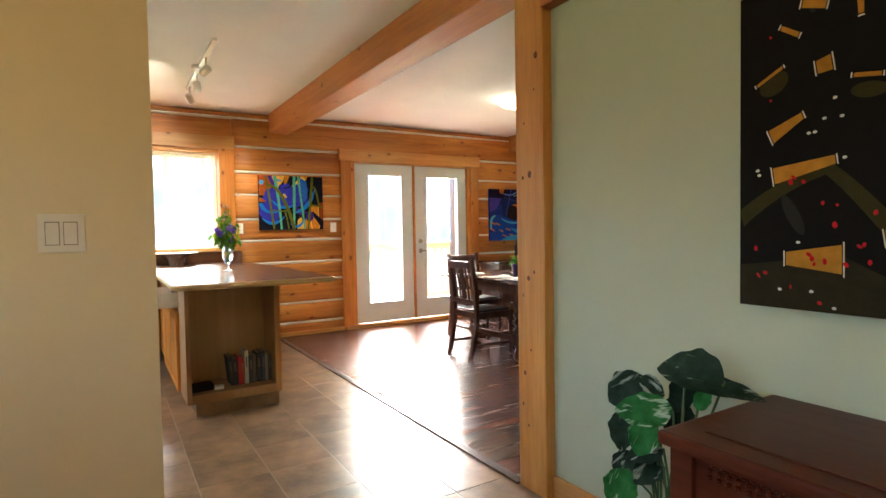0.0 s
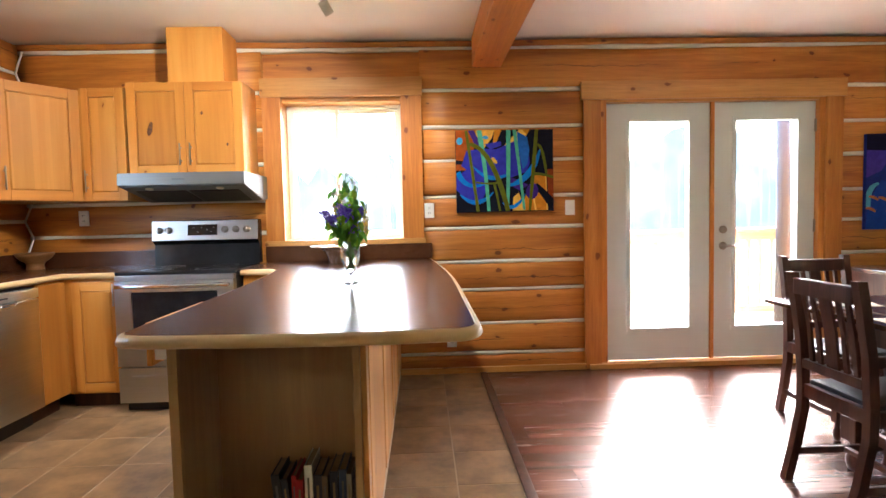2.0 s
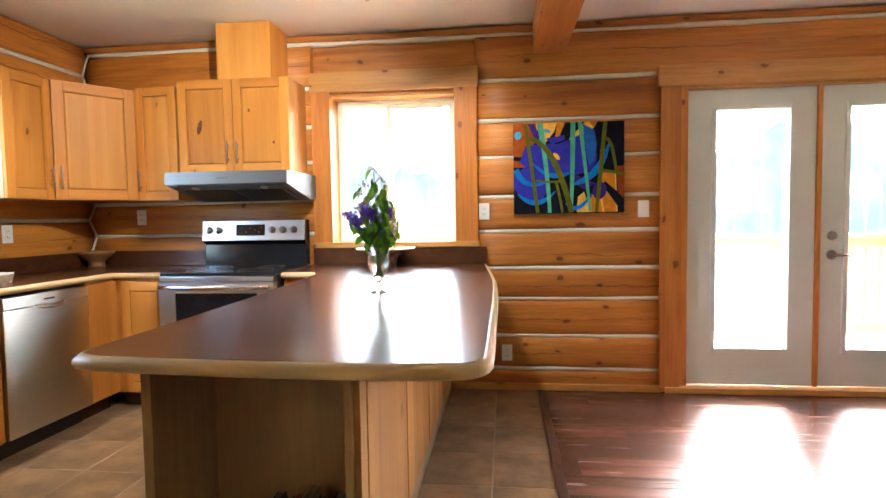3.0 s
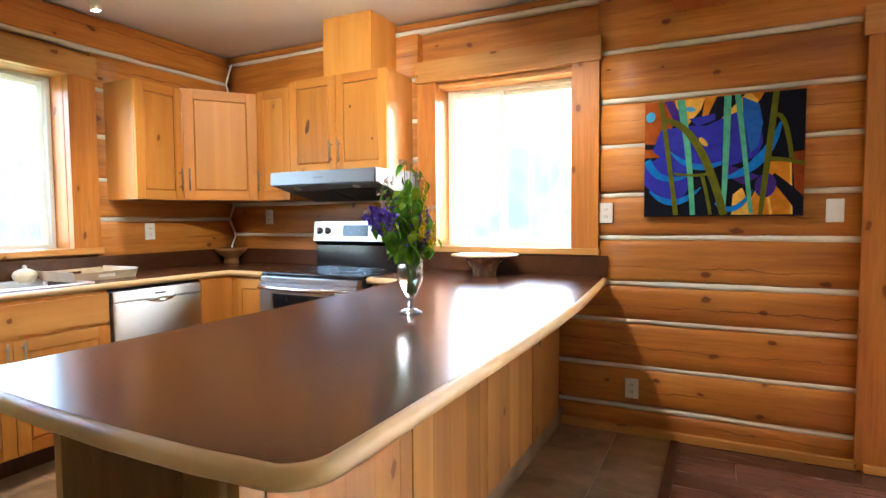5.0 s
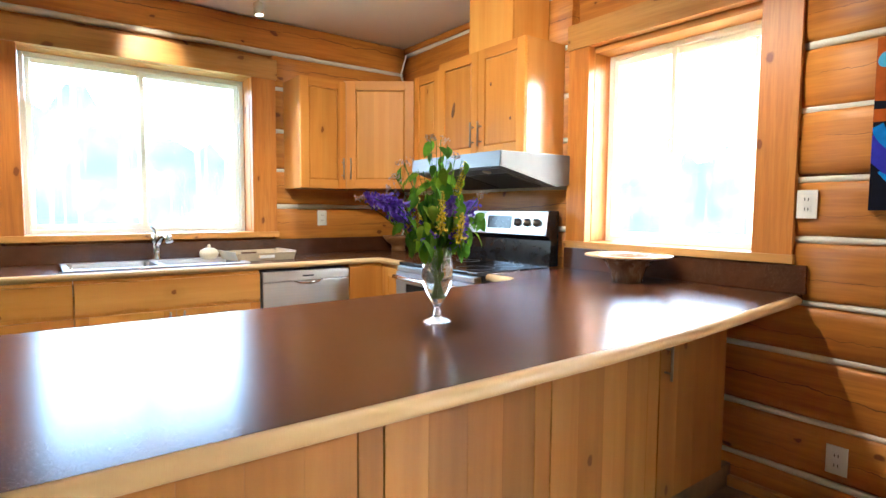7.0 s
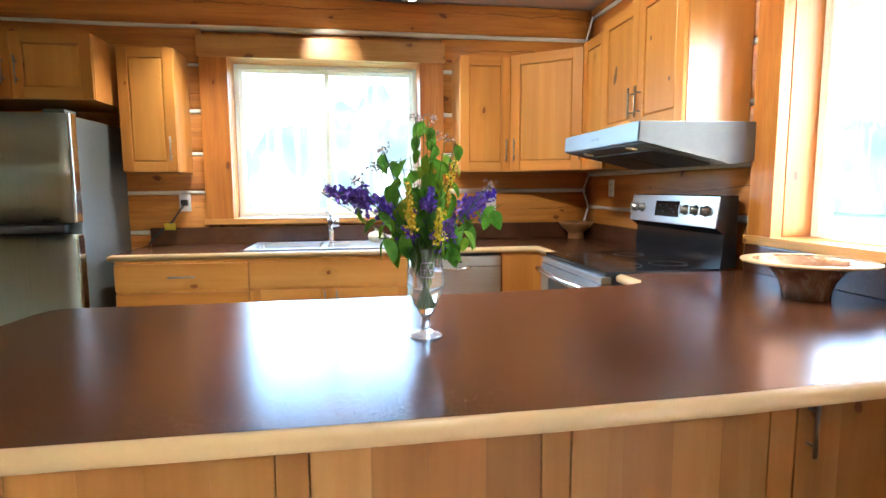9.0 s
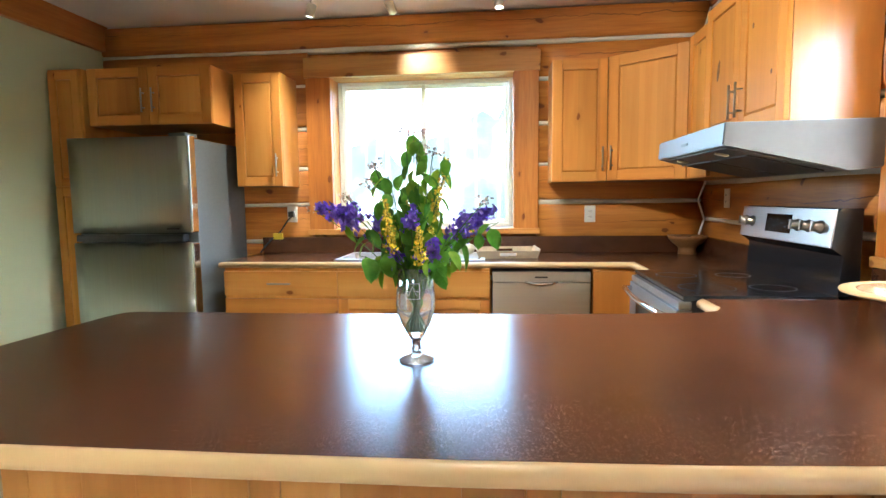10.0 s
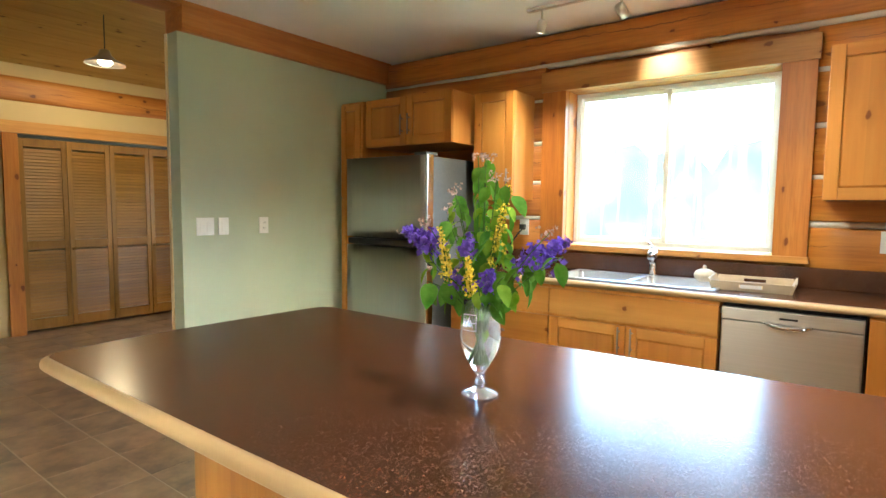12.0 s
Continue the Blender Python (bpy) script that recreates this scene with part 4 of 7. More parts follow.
def dishwasher():
    d = thing("dishwasher", west(5.142), "brushed steel dishwasher with a recessed pocket handle", "dishwasher")
    part("body", boxes((0.0, 0.012, 0.105, 0.595, 0.55, 0.862)), M_BLACKMATT, d)
    bm = boxes((0.006, -0.032, 0.115, 0.589, 0.011, 0.795), bevel=0.008)
    part("door", bm, M_DISH, d, "brushed steel door")
    part("control_panel", boxes((0.006, -0.034, 0.799, 0.589, 0.011, 0.86), bevel=0.006), M_DISH, d, "steel control strip")
    bm = bmesh.new()
    pts = [(0.2, -0.037, 0.798), (0.24, -0.048, 0.789), (0.2975, -0.052, 0.784), (0.355, -0.048, 0.789), (0.395, -0.037, 0.798)]
    tube(bm, pts, [0.006, 0.011, 0.013, 0.011, 0.006], 8)
    part("handle", bm, M_CHROME, d, "curved pocket handle lip")
    part("toe_panel", boxes((0.006, 0.05, 0.0, 0.589, 0.5, 0.104)), M_BLACKMATT, d)
    part("badge", boxes((0.26, -0.0352, 0.822, 0.335, -0.0342, 0.832)), M_BLACKMATT, d)


dishwasher()


def fridge():
    f = thing("fridge", pose(-0.955, 2.53, 0, 0, 0, 90), "stainless steel top-freezer fridge with grey sides", "fridge")
    w = 0.80
    part("body", boxes((0.004, 0.055, 0.03, w - 0.004, 0.70, 1.69), bevel=0.006), M_FRSIDE, f, "grey textured fridge sides")
    for z0, z1 in ((0.06, 1.05), (1.115, 1.70)):
        bm = bmesh.new()
        n = 10
        rows = [[bm.verts.new((w * i / n, -0.012 * math.sin(math.pi * i / n) ** 0.6 + 0.0, z)) for i in range(n + 1)] for z in (z0, z1)]
        back = [[bm.verts.new((w * i / n, 0.05, z)) for i in range(n + 1)] for z in (z0, z1)]
        for i in range(n):
            bm.faces.new((rows[0][i], rows[0][i + 1], rows[1][i + 1], rows[1][i])).smooth = True
            bm.faces.new((back[0][i], back[0][i + 1], back[1][i + 1], back[1][i]))
            for k in (0, 1):
                bm.faces.new((rows[k][i], rows[k][i + 1], back[k][i + 1], back[k][i]))
        for i in (0, n):
            bm.faces.new((rows[0][i], rows[1][i], back[1][i], back[0][i]))
        part("door", bm, M_STEELZ, f, "curved stainless door")
    part("grip", boxes((0.03, -0.02, 1.06, w - 0.06, 0.05, 1.105), bevel=0.012), M_BLACKMATT, f, "black recessed grip between the doors")
    for z0, z1 in ((0.06, 1.05), (1.115, 1.70)):
        part("door_edge", boxes((w - 0.012, -0.018, z0, w + 0.004, 0.05, z1), bevel=0.006), M_CHROME, f, "bright door edge trim")
    part("hinge_cap", boxes((w - 0.14, 0.01, 1.702, w - 0.03, 0.14, 1.722), bevel=0.006), M_FRSIDE, f)
    part("badge", boxes((w - 0.17, -0.0125, 1.135, w - 0.09, -0.0065, 1.143)), M_BLACKMATT, f)
    part("base_grille", boxes((0.02, 0.03, 0.0, w - 0.02, 0.6, 0.055)), M_BLACKMATT, f)


fridge()

c = thing("pantry_cabinet", west(2.27, 0.0, -1.145), "tall narrow alder pantry cabinet beside the fridge", "cabinet")
part("body", boxes((0, 0, 0.0, 0.235, 0.55, 2.165), bevel=0.002), M_CAB, c)
cab_door(c, 0.01, 1.41, 0.215, 0.74, rail=0.05)
cab_door(c, 0.01, 0.11, 0.215, 1.29, rail=0.05)
c = wall_unit(west(2.535, 1.80, -1.17), 0.84, 0.365, 0.53, "wide alder cabinet above the fridge with two doors")
cab_door(c, 0.0, 0.0, 0.42, 0.365, 0.385, at_z=0.15)
cab_door(c, 0.42, 0.0, 0.42, 0.365, 0.455, at_z=0.15)
c = wall_unit(west(3.41, 1.40, -1.40), 0.325, 0.755, 0.29, "narrow alder wall cabinet beside the window")
cab_door(c, 0.0, 0.0, 0.325, 0.755, 0.29, at_z=0.14)
c = wall_unit(west(5.525, 1.40, -1.40), 0.345, 0.765, 0.29, "alder wall cabinet with one raised-panel door")
cab_door(c, 0.0, 0.0, 0.345, 0.765, 0.31, at_z=0.14)


def corner_unit():
    c = thing("corner_wall_cabinet", pose(0, 0, 1.40), "diagonal alder corner wall cabinet", "cabinet", "kitchen wall cabinets")
    part("body", slab(bmesh.new(), [(-1.40, 5.873), (-1.085, 6.28), (-1.085, 6.562), (-1.685, 6.562), (-1.685, 5.873)], 0.0, 0.775), M_CABSIDE, c)
    dx, dy = -1.085 + 1.40, 6.28 - 5.873
    w, ang = math.hypot(dx, dy), math.degrees(math.atan2(dy, dx))
    d = raised_door(c, pose(-1.40 + 0.015 * dx / w + 0.021 * dy / w, 5.873 + 0.015 * dy / w - 0.021 * dx / w, 0.005, 0, 0, ang), w - 0.03, 0.765, 0.065)
    share("handle", PULL, d, pose(0.035, 0, 0.14))


corner_unit()
# north run: front to the south
c = wall_unit(pose(-1.083, 6.28, 1.40), 0.31, 0.79, 0.282, "narrow alder wall cabinet beside the hood")
cab_door(c, 0.0, 0.0, 0.31, 0.79, 0.035, at_z=0.14)
c = wall_unit(pose(-0.745, 6.255, 1.578), 0.80, 0.64, 0.307, "alder cabinet above the range hood with knotty doors")
d = cab_door(c, 0.0, 0.0, 0.40, 0.64, 0.365, at_z=0.135)
knot(d, pose(0.155, 0.0024, 0.315, 0, 14, 0), 0.017, 3.0)
d = cab_door(c, 0.40, 0.0, 0.40, 0.64, 0.435, at_z=0.135)
for _x, _z, _r in ((0.115, 0.42, 0.009), (0.285, 0.2, 0.008)):
    knot(d, pose(_x, 0.0024, _z), _r, 1.3)
chase = thing("hood_chase", pose(-0.455, 6.255, 2.219), "boxed alder vent chase from the hood cabinet to the ceiling", "vent chase")
_h = CEIL - 2.221
part("front_panel", boxes((0.0, 0.0, 0, 0.385, 0.018, _h), bevel=0.002), M_CAB, chase)
part("side_panel", boxes((0.0, 0.019, 0, 0.018, 0.3, _h), bevel=0.002), M_CAB, chase)
part("side_panel", boxes((0.367, 0.019, 0, 0.385, 0.3, _h), bevel=0.002), M_CAB, chase)
c = base_unit(pose(-1.10, 6.0, 0), 0.385, "alder corner base cabinet beside the stove", 0.555)
cab_door(c, 0.06, 0.115, 0.325, 0.745, 0.35, at_z=0.77)
c = base_unit(pose(0.09, 6.0, 0), 0.385, "alder drawer base beside the stove", 0.555)
for z, h in ((0.70, 0.16), (0.51, 0.18), (0.31, 0.19), (0.115, 0.185)):
    drawer_front(c, 0, z, 0.385, h)


def stove():
    s = thing("stove", pose(-0.70, 5.90, 0), "stainless steel range with black glass top and oven window", "stove")
    w = 0.772
    part("body", boxes((0.004, 0.03, 0.06, w - 0.004, 0.62, 0.90)), M_BLACKMATT, s)
    part("cooktop", boxes((0, -0.005, 0.901, w, 0.55, 0.924), bevel=0.006), M_BLACK, s, "glossy black ceramic cooktop")
    bm = bmesh.new()
    ring = [[bm.verts.new((x, y, z)) for x, z in ((a, lo), (w - a, lo), (w - a, hi), (a, hi))] for y in (-0.03, 0.029) for a, lo, hi in ((0.006, 0.31, 0.865), (0.112, 0.436, 0.794))]
    for i in range(4):
        j = (i + 1) % 4
        for p, q in ((0, 1), (2, 3), (0, 2), (1, 3)):
            bm.faces.new((ring[p][i], ring[p][j], ring[q][j], ring[q][i]))
    part("oven_door", bm, M_STEEL, s, "stainless oven door")
    part("oven_window", boxes((0.113, -0.026, 0.437, w - 0.113, 0.0, 0.793), bevel=0.003), M_BLACK, s, "dark oven window")
    bm = bmesh.new()
    tube(bm, [(0.03 + (w - 0.06) * i / 8, -0.062 - 0.022 * math.sin(math.pi * i / 8), 0.835) for i in range(9)], 0.014, 10)
    for x in (0.04, w - 0.04):
        tube(bm, [(x, -0.028, 0.835), (x, -0.066, 0.835)], 0.012, 8)
    part("handle", bm, M_CHROME, s, "bowed steel oven handle")
    part("vent_strip", boxes((0.006, -0.022, 0.869, w - 0.006, 0.028, 0.899), bevel=0.004), M_STEEL, s)
    part("drawer", boxes((0.006, -0.03, 0.07, w - 0.006, 0.029, 0.300), bevel=0.006), M_STEEL, s, "stainless storage drawer")
    part("drawer_lip", boxes((0.09, -0.04, 0.225, w - 0.09, -0.029, 0.25), bevel=0.005), M_STEEL, s)
    part("base", boxes((0.02, 0.04, 0.0, w - 0.02, 0.58, 0.062)), M_BLACKMATT, s)
    bm = bmesh.new()
    slabpts = [(0.545, 0.924), (0.555, 1.075), (0.515, 1.105), (0.53, 1.235), (0.545, 1.252), (0.62, 1.252), (0.62, 0.924)]
    a = [bm.verts.new((0.0, y, z)) for y, z in slabpts]
    b = [bm.verts.new((w, y, z)) for y, z in slabpts]
    bm.faces.new(a)
    bm.faces.new(b[::-1])
    for i in range(len(a)):
        bm.faces.new((a[i], a[(i + 1) % len(a)], b[(i + 1) % len(a)], b[i]))
    part("backguard", bm, M_BLACK, s, "black glossy backguard")
    tilt = pose(0, 0.515, 1.105, -7)
    panel = part("control_panel", boxes((0.0, -0.008, 0.0, w, 0.0, 0.145), bevel=0.004), M_STEEL, s, "stainless control panel", tilt)
    part("display", boxes((0.262, -0.011, 0.035, 0.478, -0.0085, 0.115)), M_BLACK, panel, "black clock display")
    for x, z in ((0.30, 0.09), (0.33, 0.06), (0.36, 0.09), (0.40, 0.075), (0.43, 0.06), (0.45, 0.09)):
        part("key", boxes((x, -0.0118, z, x + 0.01, -0.0112, z + 0.003)), M_FRSIDE, panel)
    km = lathe(bmesh.new(), [(0, 0), (0.026, 0), (0.026, 0.006), (0.02, 0.01), (0.019, 0.028), (0, 0.03)], 18)
    box(km, -0.005, -0.02, 0.028, 0.005, 0.02, 0.036)
    km = mesh_of(km, "knob", M_NICKEL)
    for x in (0.055, 0.125, 0.535, 0.615, 0.695):
        share("knob", km, panel, pose(x, -0.009, 0.075, 90))
    for x, y, r in ((0.2, 0.14, 0.09), (0.57, 0.15, 0.11), (0.2, 0.40, 0.075), (0.57, 0.41, 0.085)):
        part("burner_ring", lathe(bmesh.new(), [(r - 0.002, 0.0), (r, 0.0004), (r + 0.002, 0.0)], 32, (x, y, 0.9243)), plain("burner_grey", (0.06, 0.06, 0.06), 0.3), s)


stove()


def hood():
    h = thing("range_hood", pose(-0.712, 6.0, 1.39), "stainless under-cabinet range hood with a sloped underside", "range hood")
    w = 0.83
    sec = [(0.0, 0.098), (0.006, 0.18), (0.56, 0.183), (0.56, 0.012), (0.44, 0.0)]
    bm = bmesh.new()
    a = [bm.verts.new((0, y, z)) for y, z in sec]
    b = [bm.verts.new((w, y, z)) for y, z in sec]
    bm.faces.new(a)
    bm.faces.new(b[::-1])
    for i in range(len(a)):
        bm.faces.new((a[i], a[(i + 1) % len(a)], b[(i + 1) % len(a)], b[i]))
    bmesh.ops.bevel(bm, geom=list(bm.edges), offset=0.004, segments=2, affect="EDGES")
    part("shell", bm, M_HOOD, h)
    # added plate, darker than the shell, tones down the window's reflection on this side
    bm = bmesh.new()
    a = [bm.verts.new((w + 0.0006, 0.28 + 0.985 * (y - 0.28), 0.1 + 0.96 * (z - 0.1))) for y, z in sec]
    b = [bm.verts.new((w + 0.002, v.co.y, v.co.z)) for v in a]
    bm.faces.new(a)
    bm.faces.new(b[::-1])
    for i in range(len(a)):
        bm.faces.new((a[i], a[(i + 1) % len(a)], b[(i + 1) % len(a)], b[i]))
    part("end_cap", bm, plain("satin_grey_steel", (0.13, 0.13, 0.128), 0.6, 0.4, 0.06), h, "thin dull grey plate added to dim the hood's side")
    tilt = -math.degrees(math.atan2(0.098, 0.44))
    at = pose(0, 0.0, 0.098, tilt)
    long = math.hypot(0.44, 0.098)
    under = part("underside_panel", boxes((0.025, 0.025, -0.005, w - 0.025, long - 0.015, -0.001)), M_FRSIDE, h, "dark grey sloped underside panel", at)
    part("filter", boxes((0.07, 0.12, -0.011, w / 2 - 0.01, long - 0.05, -0.0055), bevel=0.002), M_BLACKMATT, under, "dark grease filter")
    part("filter", boxes((w / 2 + 0.01, 0.12, -0.011, w - 0.07, long - 0.05, -0.0055), bevel=0.002), M_BLACKMATT, under, "dark grease filter")
    for x in (0.18, w - 0.18):
        part("lamp_lens", lathe(bmesh.new(), [(0, 0), (0.026, 0), (0.026, 0.005), (0, 0.005)], 16, (x, 0.07, -0.0105)), M_CREAMPLASTIC, under)
    part("badge", boxes((0.36, 0.001, 0.13, 0.44, 0.0035, 0.142)), M_FRSIDE, h)


hood()


def peninsula():
    p = thing("peninsula_cabinet", pose(0, 0, 0), "alder peninsula cabinet with an open bookshelf end", "cabinet")
    x0, x1, y0 = 0.487, 1.11, 4.012
    zt = TOPZ - 0.040
    part("side_panel", boxes((x0, y0, 0.105, x0 + 0.03, 4.36, zt), bevel=0.002), M_PLY, p)
    part("side_panel", boxes((x1 - 0.045, y0, 0.105, x1 - 0.0215, 4.36, zt), bevel=0.002), M_PLY, p)
    part("back_panel", boxes((x0 + 0.0305, 4.345, 0.105, x1 - 0.0455, 4.36, zt)), M_PLY, p)
    part("shelf", boxes((x0 + 0.0305, y0 + 0.002, 0.105, x1 - 0.0455, 4.3445, 0.165)), M_PLY, p, "pale maple bottom shelf")
    part("body", boxes((x0 + 0.001, 4.361, 0.105, x1 - 0.022, 6.45, 0.60), (x0 + 0.03, 4.361, 0.60, x1 - 0.022, 6.45, zt)), M_CAB, p)
    part("toe_kick", boxes((x0 + 0.06, y0 + 0.06, 0.0, x1 - 0.01, 6.555, 0.104)), M_TILE, p, "tiled toe kick")
    ys = [4.022, 4.095, 4.635, 4.71, 5.25, 5.325, 5.857, 5.935, 6.45]
    for a, b in zip(ys, ys[1:]):
        wide = b - a > 0.2
        if wide:
            n = max(2, round((b - a) / 0.13))
            for k in range(n):
                w = (b - a - 0.003) / n
                part("board", boxes((x1 - 0.021, a + 0.0015 + k * w, 0.107, x1, a + 0.0015 + (k + 1) * w - 0.0003, zt - 0.002), bevel=0.0008), M_PANEL, p)
            continue
        part("stile", boxes((x1 - 0.021, a + 0.0025, 0.107, x1 - 0.002, b - 0.0025, zt - 0.002), bevel=0.002), M_PANEL, p)
    share("handle", PULL, p, pose(x1, 5.965, 0.68, 0, 0, 90))
    # drawers to the kitchen side, the top one left open
    for y, o in ((4.37, 0.22), (4.905, 0.0)):
        d = part("drawer", boxes((-0.021, 0, 0.0, -0.001, 0.53, 0.165), bevel=0.003), M_CABX, p, "open top drawer" if o else "", pose(x0 - o, y, 0.695))
        if o:
            part("drawer_box", boxes((0.0, 0.02, 0.02, o, 0.035, 0.13), (0.0, 0.495, 0.02, o, 0.51, 0.13), (0.0, 0.035, 0.02, o, 0.495, 0.03)), M_PAPER, d, "white melamine drawer box")
        share("handle", PULL_FLAT, d, pose(-0.021, 0.265, 0.08, 0, 0, -90))
        raised_door(p, pose(x0 - 0.021, y + 0.53, 0.115, 0, 0, -90), 0.53, 0.565)


peninsula()

# ---- kitchen: small things ----


M_SINK = plain("satin_sink_steel", (0.82, 0.81, 0.77), 0.34, 1.0, 0.05)


def sink():
    s = thing("sink", pose(0, 0, TOPZ), "stainless double-bowl drop-in sink", "sink")
    x0, x1, y0, y1, ym = -1.62, -1.15, 4.145, 5.1, 4.62
    part("rim", boxes((x0, y0, 0.0005, x0 + 0.06, y1, 0.009), (x1 - 0.03, y0, 0.0005, x1, y1, 0.009), (x0 + 0.06, y0, 0.0005, x1 - 0.03, y0 + 0.03, 0.009), (x0 + 0.06, y1 - 0.03, 0.0005, x1 - 0.03, y1, 0.009), (x0 + 0.06, ym - 0.02, 0.0005, x1 - 0.03, ym + 0.02, 0.009), bevel=0.003), M_SINK, s, "polished steel rim")
    for a, b in ((y0 + 0.03, ym - 0.02), (ym + 0.02, y1 - 0.03)):
        p, q, d = x0 + 0.06, x1 - 0.03, -0.18
        bm = bmesh.new()
        top = [bm.verts.new(v) for v in ((p, a, 0.002), (q, a, 0.002), (q, b, 0.002), (p, b, 0.002))]
        low = [bm.verts.new(v) for v in ((p + 0.03, a + 0.03, d), (q - 0.03, a + 0.03, d), (q - 0.03, b - 0.03, d), (p + 0.03, b - 0.03, d))]
        for i in range(4):
            bm.faces.new((top[i], top[(i + 1) % 4], low[(i + 1) % 4], low[i]))
        bm.faces.new(low)
        bmesh.ops.bevel(bm, geom=[e for e in bm.edges if all(v in low for v in e.verts) or (any(v in low for v in e.verts))], offset=0.025, segments=3, affect="EDGES")
        bowl = part("bowl", bm, M_SINK, s)
        part("drain", lathe(bmesh.new(), [(0.0, d + 0.002), (0.03, d + 0.002), (0.042, d + 0.006), (0.044, d + 0.001)], 16, ((p + q) / 2, (a + b) / 2, 0)), M_CHROME, bowl)


sink()


def faucet():
    f = thing("faucet", pose(-1.592, 4.65, TOPZ + 0.0095), "chrome single-lever kitchen faucet behind the sink", "faucet")
    part("base", lathe(bmesh.new(), [(0, 0), (0.03, 0), (0.03, 0.008), (0.023, 0.014), (0.022, 0.10), (0.028, 0.11), (0.028, 0.15), (0.019, 0.165), (0, 0.168)], 18), M_CHROME, f)
    bm = bmesh.new()
    tube(bm, [(0.0, 0.0, 0.075), (0.04, 0.01, 0.115), (0.09, 0.022, 0.15), (0.14, 0.032, 0.158), (0.18, 0.04, 0.145), (0.192, 0.043, 0.12)], [0.016, 0.018, 0.019, 0.02, 0.022, 0.021], 12)
    part("spout", bm, M_CHROME, f)
    bm = bmesh.new()
    tube(bm, [(0.0, 0.0, 0.16), (0.005, -0.012, 0.19), (0.02, -0.03, 0.215)], [0.01, 0.009, 0.006], 8)
    part("lever", bm, M_CHROME, f)


faucet()

t = thing("sugar_bowl", pose(-1.57, 4.96, TOPZ), "small cream ceramic bowl with a knobbed lid", "bowl")
part("bowl", lathe(bmesh.new(), [(0, 0), (0.035, 0), (0.055, 0.02), (0.06, 0.038), (0.055, 0.052), (0, 0.052)], 22), M_CREAMPLASTIC, t)
part("lid", lathe(bmesh.new(), [(0.056, 0.0525), (0.05, 0.062), (0.025, 0.074), (0.009, 0.078), (0.012, 0.088), (0.008, 0.096), (0, 0.098)], 22), M_CREAMPLASTIC, t)


M_PALETURN = wood("turned_ash", (0.2, 0.085, 0.026), (0.28, 0.125, 0.042), (0.34, 0.17, 0.065), "x", 0.45)


M_TRAY = plain("whitewashed_wood", (0.5, 0.4, 0.26), 0.4, 0, 0.1, 9.0)


def serving_tray():
    t = thing("serving_tray", pose(-1.43, 5.235, TOPZ, 0, 0, 4), "pale wooden serving tray with flared sides and cut-out handles", "tray")
    part("bottom", boxes((-0.135, -0.175, 0.0, 0.135, 0.175, 0.008)), plain("yellow_pine_bottom", (0.62, 0.4, 0.12), 0.45), t, "yellowish tray bottom")

    def flared(half, out, turn, at, tall):
        bm = bmesh.new()
        lean = 0.022
        for x0, x1, z0, z1 in ((-half, -0.055, 0.0, tall), (0.055, half, 0.0, tall), (-0.055, 0.055, 0.0, 0.018), (-0.055, 0.055, tall - 0.014, tall)) if out else ((-half, half, 0.0, tall),):
            v = [bm.verts.new((x, -(z / tall) * lean - d, z)) for d in (0.0, 0.009) for x, z in ((x0, z0), (x1, z0), (x1, z1), (x0, z1))]
            for q in ((0, 1, 2, 3), (7, 6, 5, 4), (0, 4, 5, 1), (1, 5, 6, 2), (2, 6, 7, 3), (3, 7, 4, 0)):
                bm.faces.new([v[i] for i in q])
        return part("side" if out else "end", bm, M_TRAY, t, "side with a cut-out handle" if out else "", pose(*at, 0, 0, turn))

    flared(0.19, True, 90, (0.136, 0, 0), 0.05)
    flared(0.19, True, -90, (-0.136, 0, 0), 0.05)
    flared(0.155, False, 0, (0, -0.176, 0), 0.058)
    flared(0.155, False, 180, (0, 0.176, 0), 0.058)
    # added white plate: the lit tray inside, as it shows through the slot
    part("grip", boxes((0.1475, -0.05, 0.016, 0.151, 0.05, 0.04), bevel=0.001), M_PAPER, t, "white insert painting the bright inside behind the cut-out").matrix_basis = Matrix.Translation((0.0085, 0, 0))


serving_tray()


def turned_bowl(at, scale, label, mat, profile):
    b = thing("bowl", at, label, "bowl")
    part("shell", lathe(bmesh.new(), [(r * scale, z * scale) for r, z in profile], 36), mat, b)
    return b


M_TURNED = wood("segmented_walnut", (0.16, 0.075, 0.042), (0.3, 0.16, 0.09), (0.45, 0.28, 0.17), "z", 0.26, 0.0, 1.2, False, 0.8)
fb = turned_bowl(pose(0.68, 6.33, TOPZ), 1.0, "flared turned wooden bowl with a pale rim and segmented body", M_TURNED,
                 [(0, 0), (0.072, 0), (0.076, 0.03), (0.088, 0.062), (0.118, 0.10), (0.16, 0.119), (0.2, 0.122), (0.2, 0.128), (0.155, 0.127), (0.11, 0.108), (0.078, 0.07), (0.055, 0.03), (0, 0.026)])
part("rim", lathe(bmesh.new(), [(0.165, 0.1285), (0.203, 0.1285), (0.2045, 0.126), (0.203, 0.1215), (0.199, 0.1205)], 36), M_EDGE, fb, "pale wooden rim")
turned_bowl(pose(-1.562, 6.432, TOPZ), 1.0, "plain brown wooden bowl in the worktop corner", M_PALETURN,
            [(0, 0), (0.058, 0), (0.056, 0.02), (0.054, 0.036), (0.064, 0.052), (0.094, 0.074), (0.118, 0.102), (0.126, 0.122), (0.12, 0.122), (0.08, 0.082), (0, 0.06)])

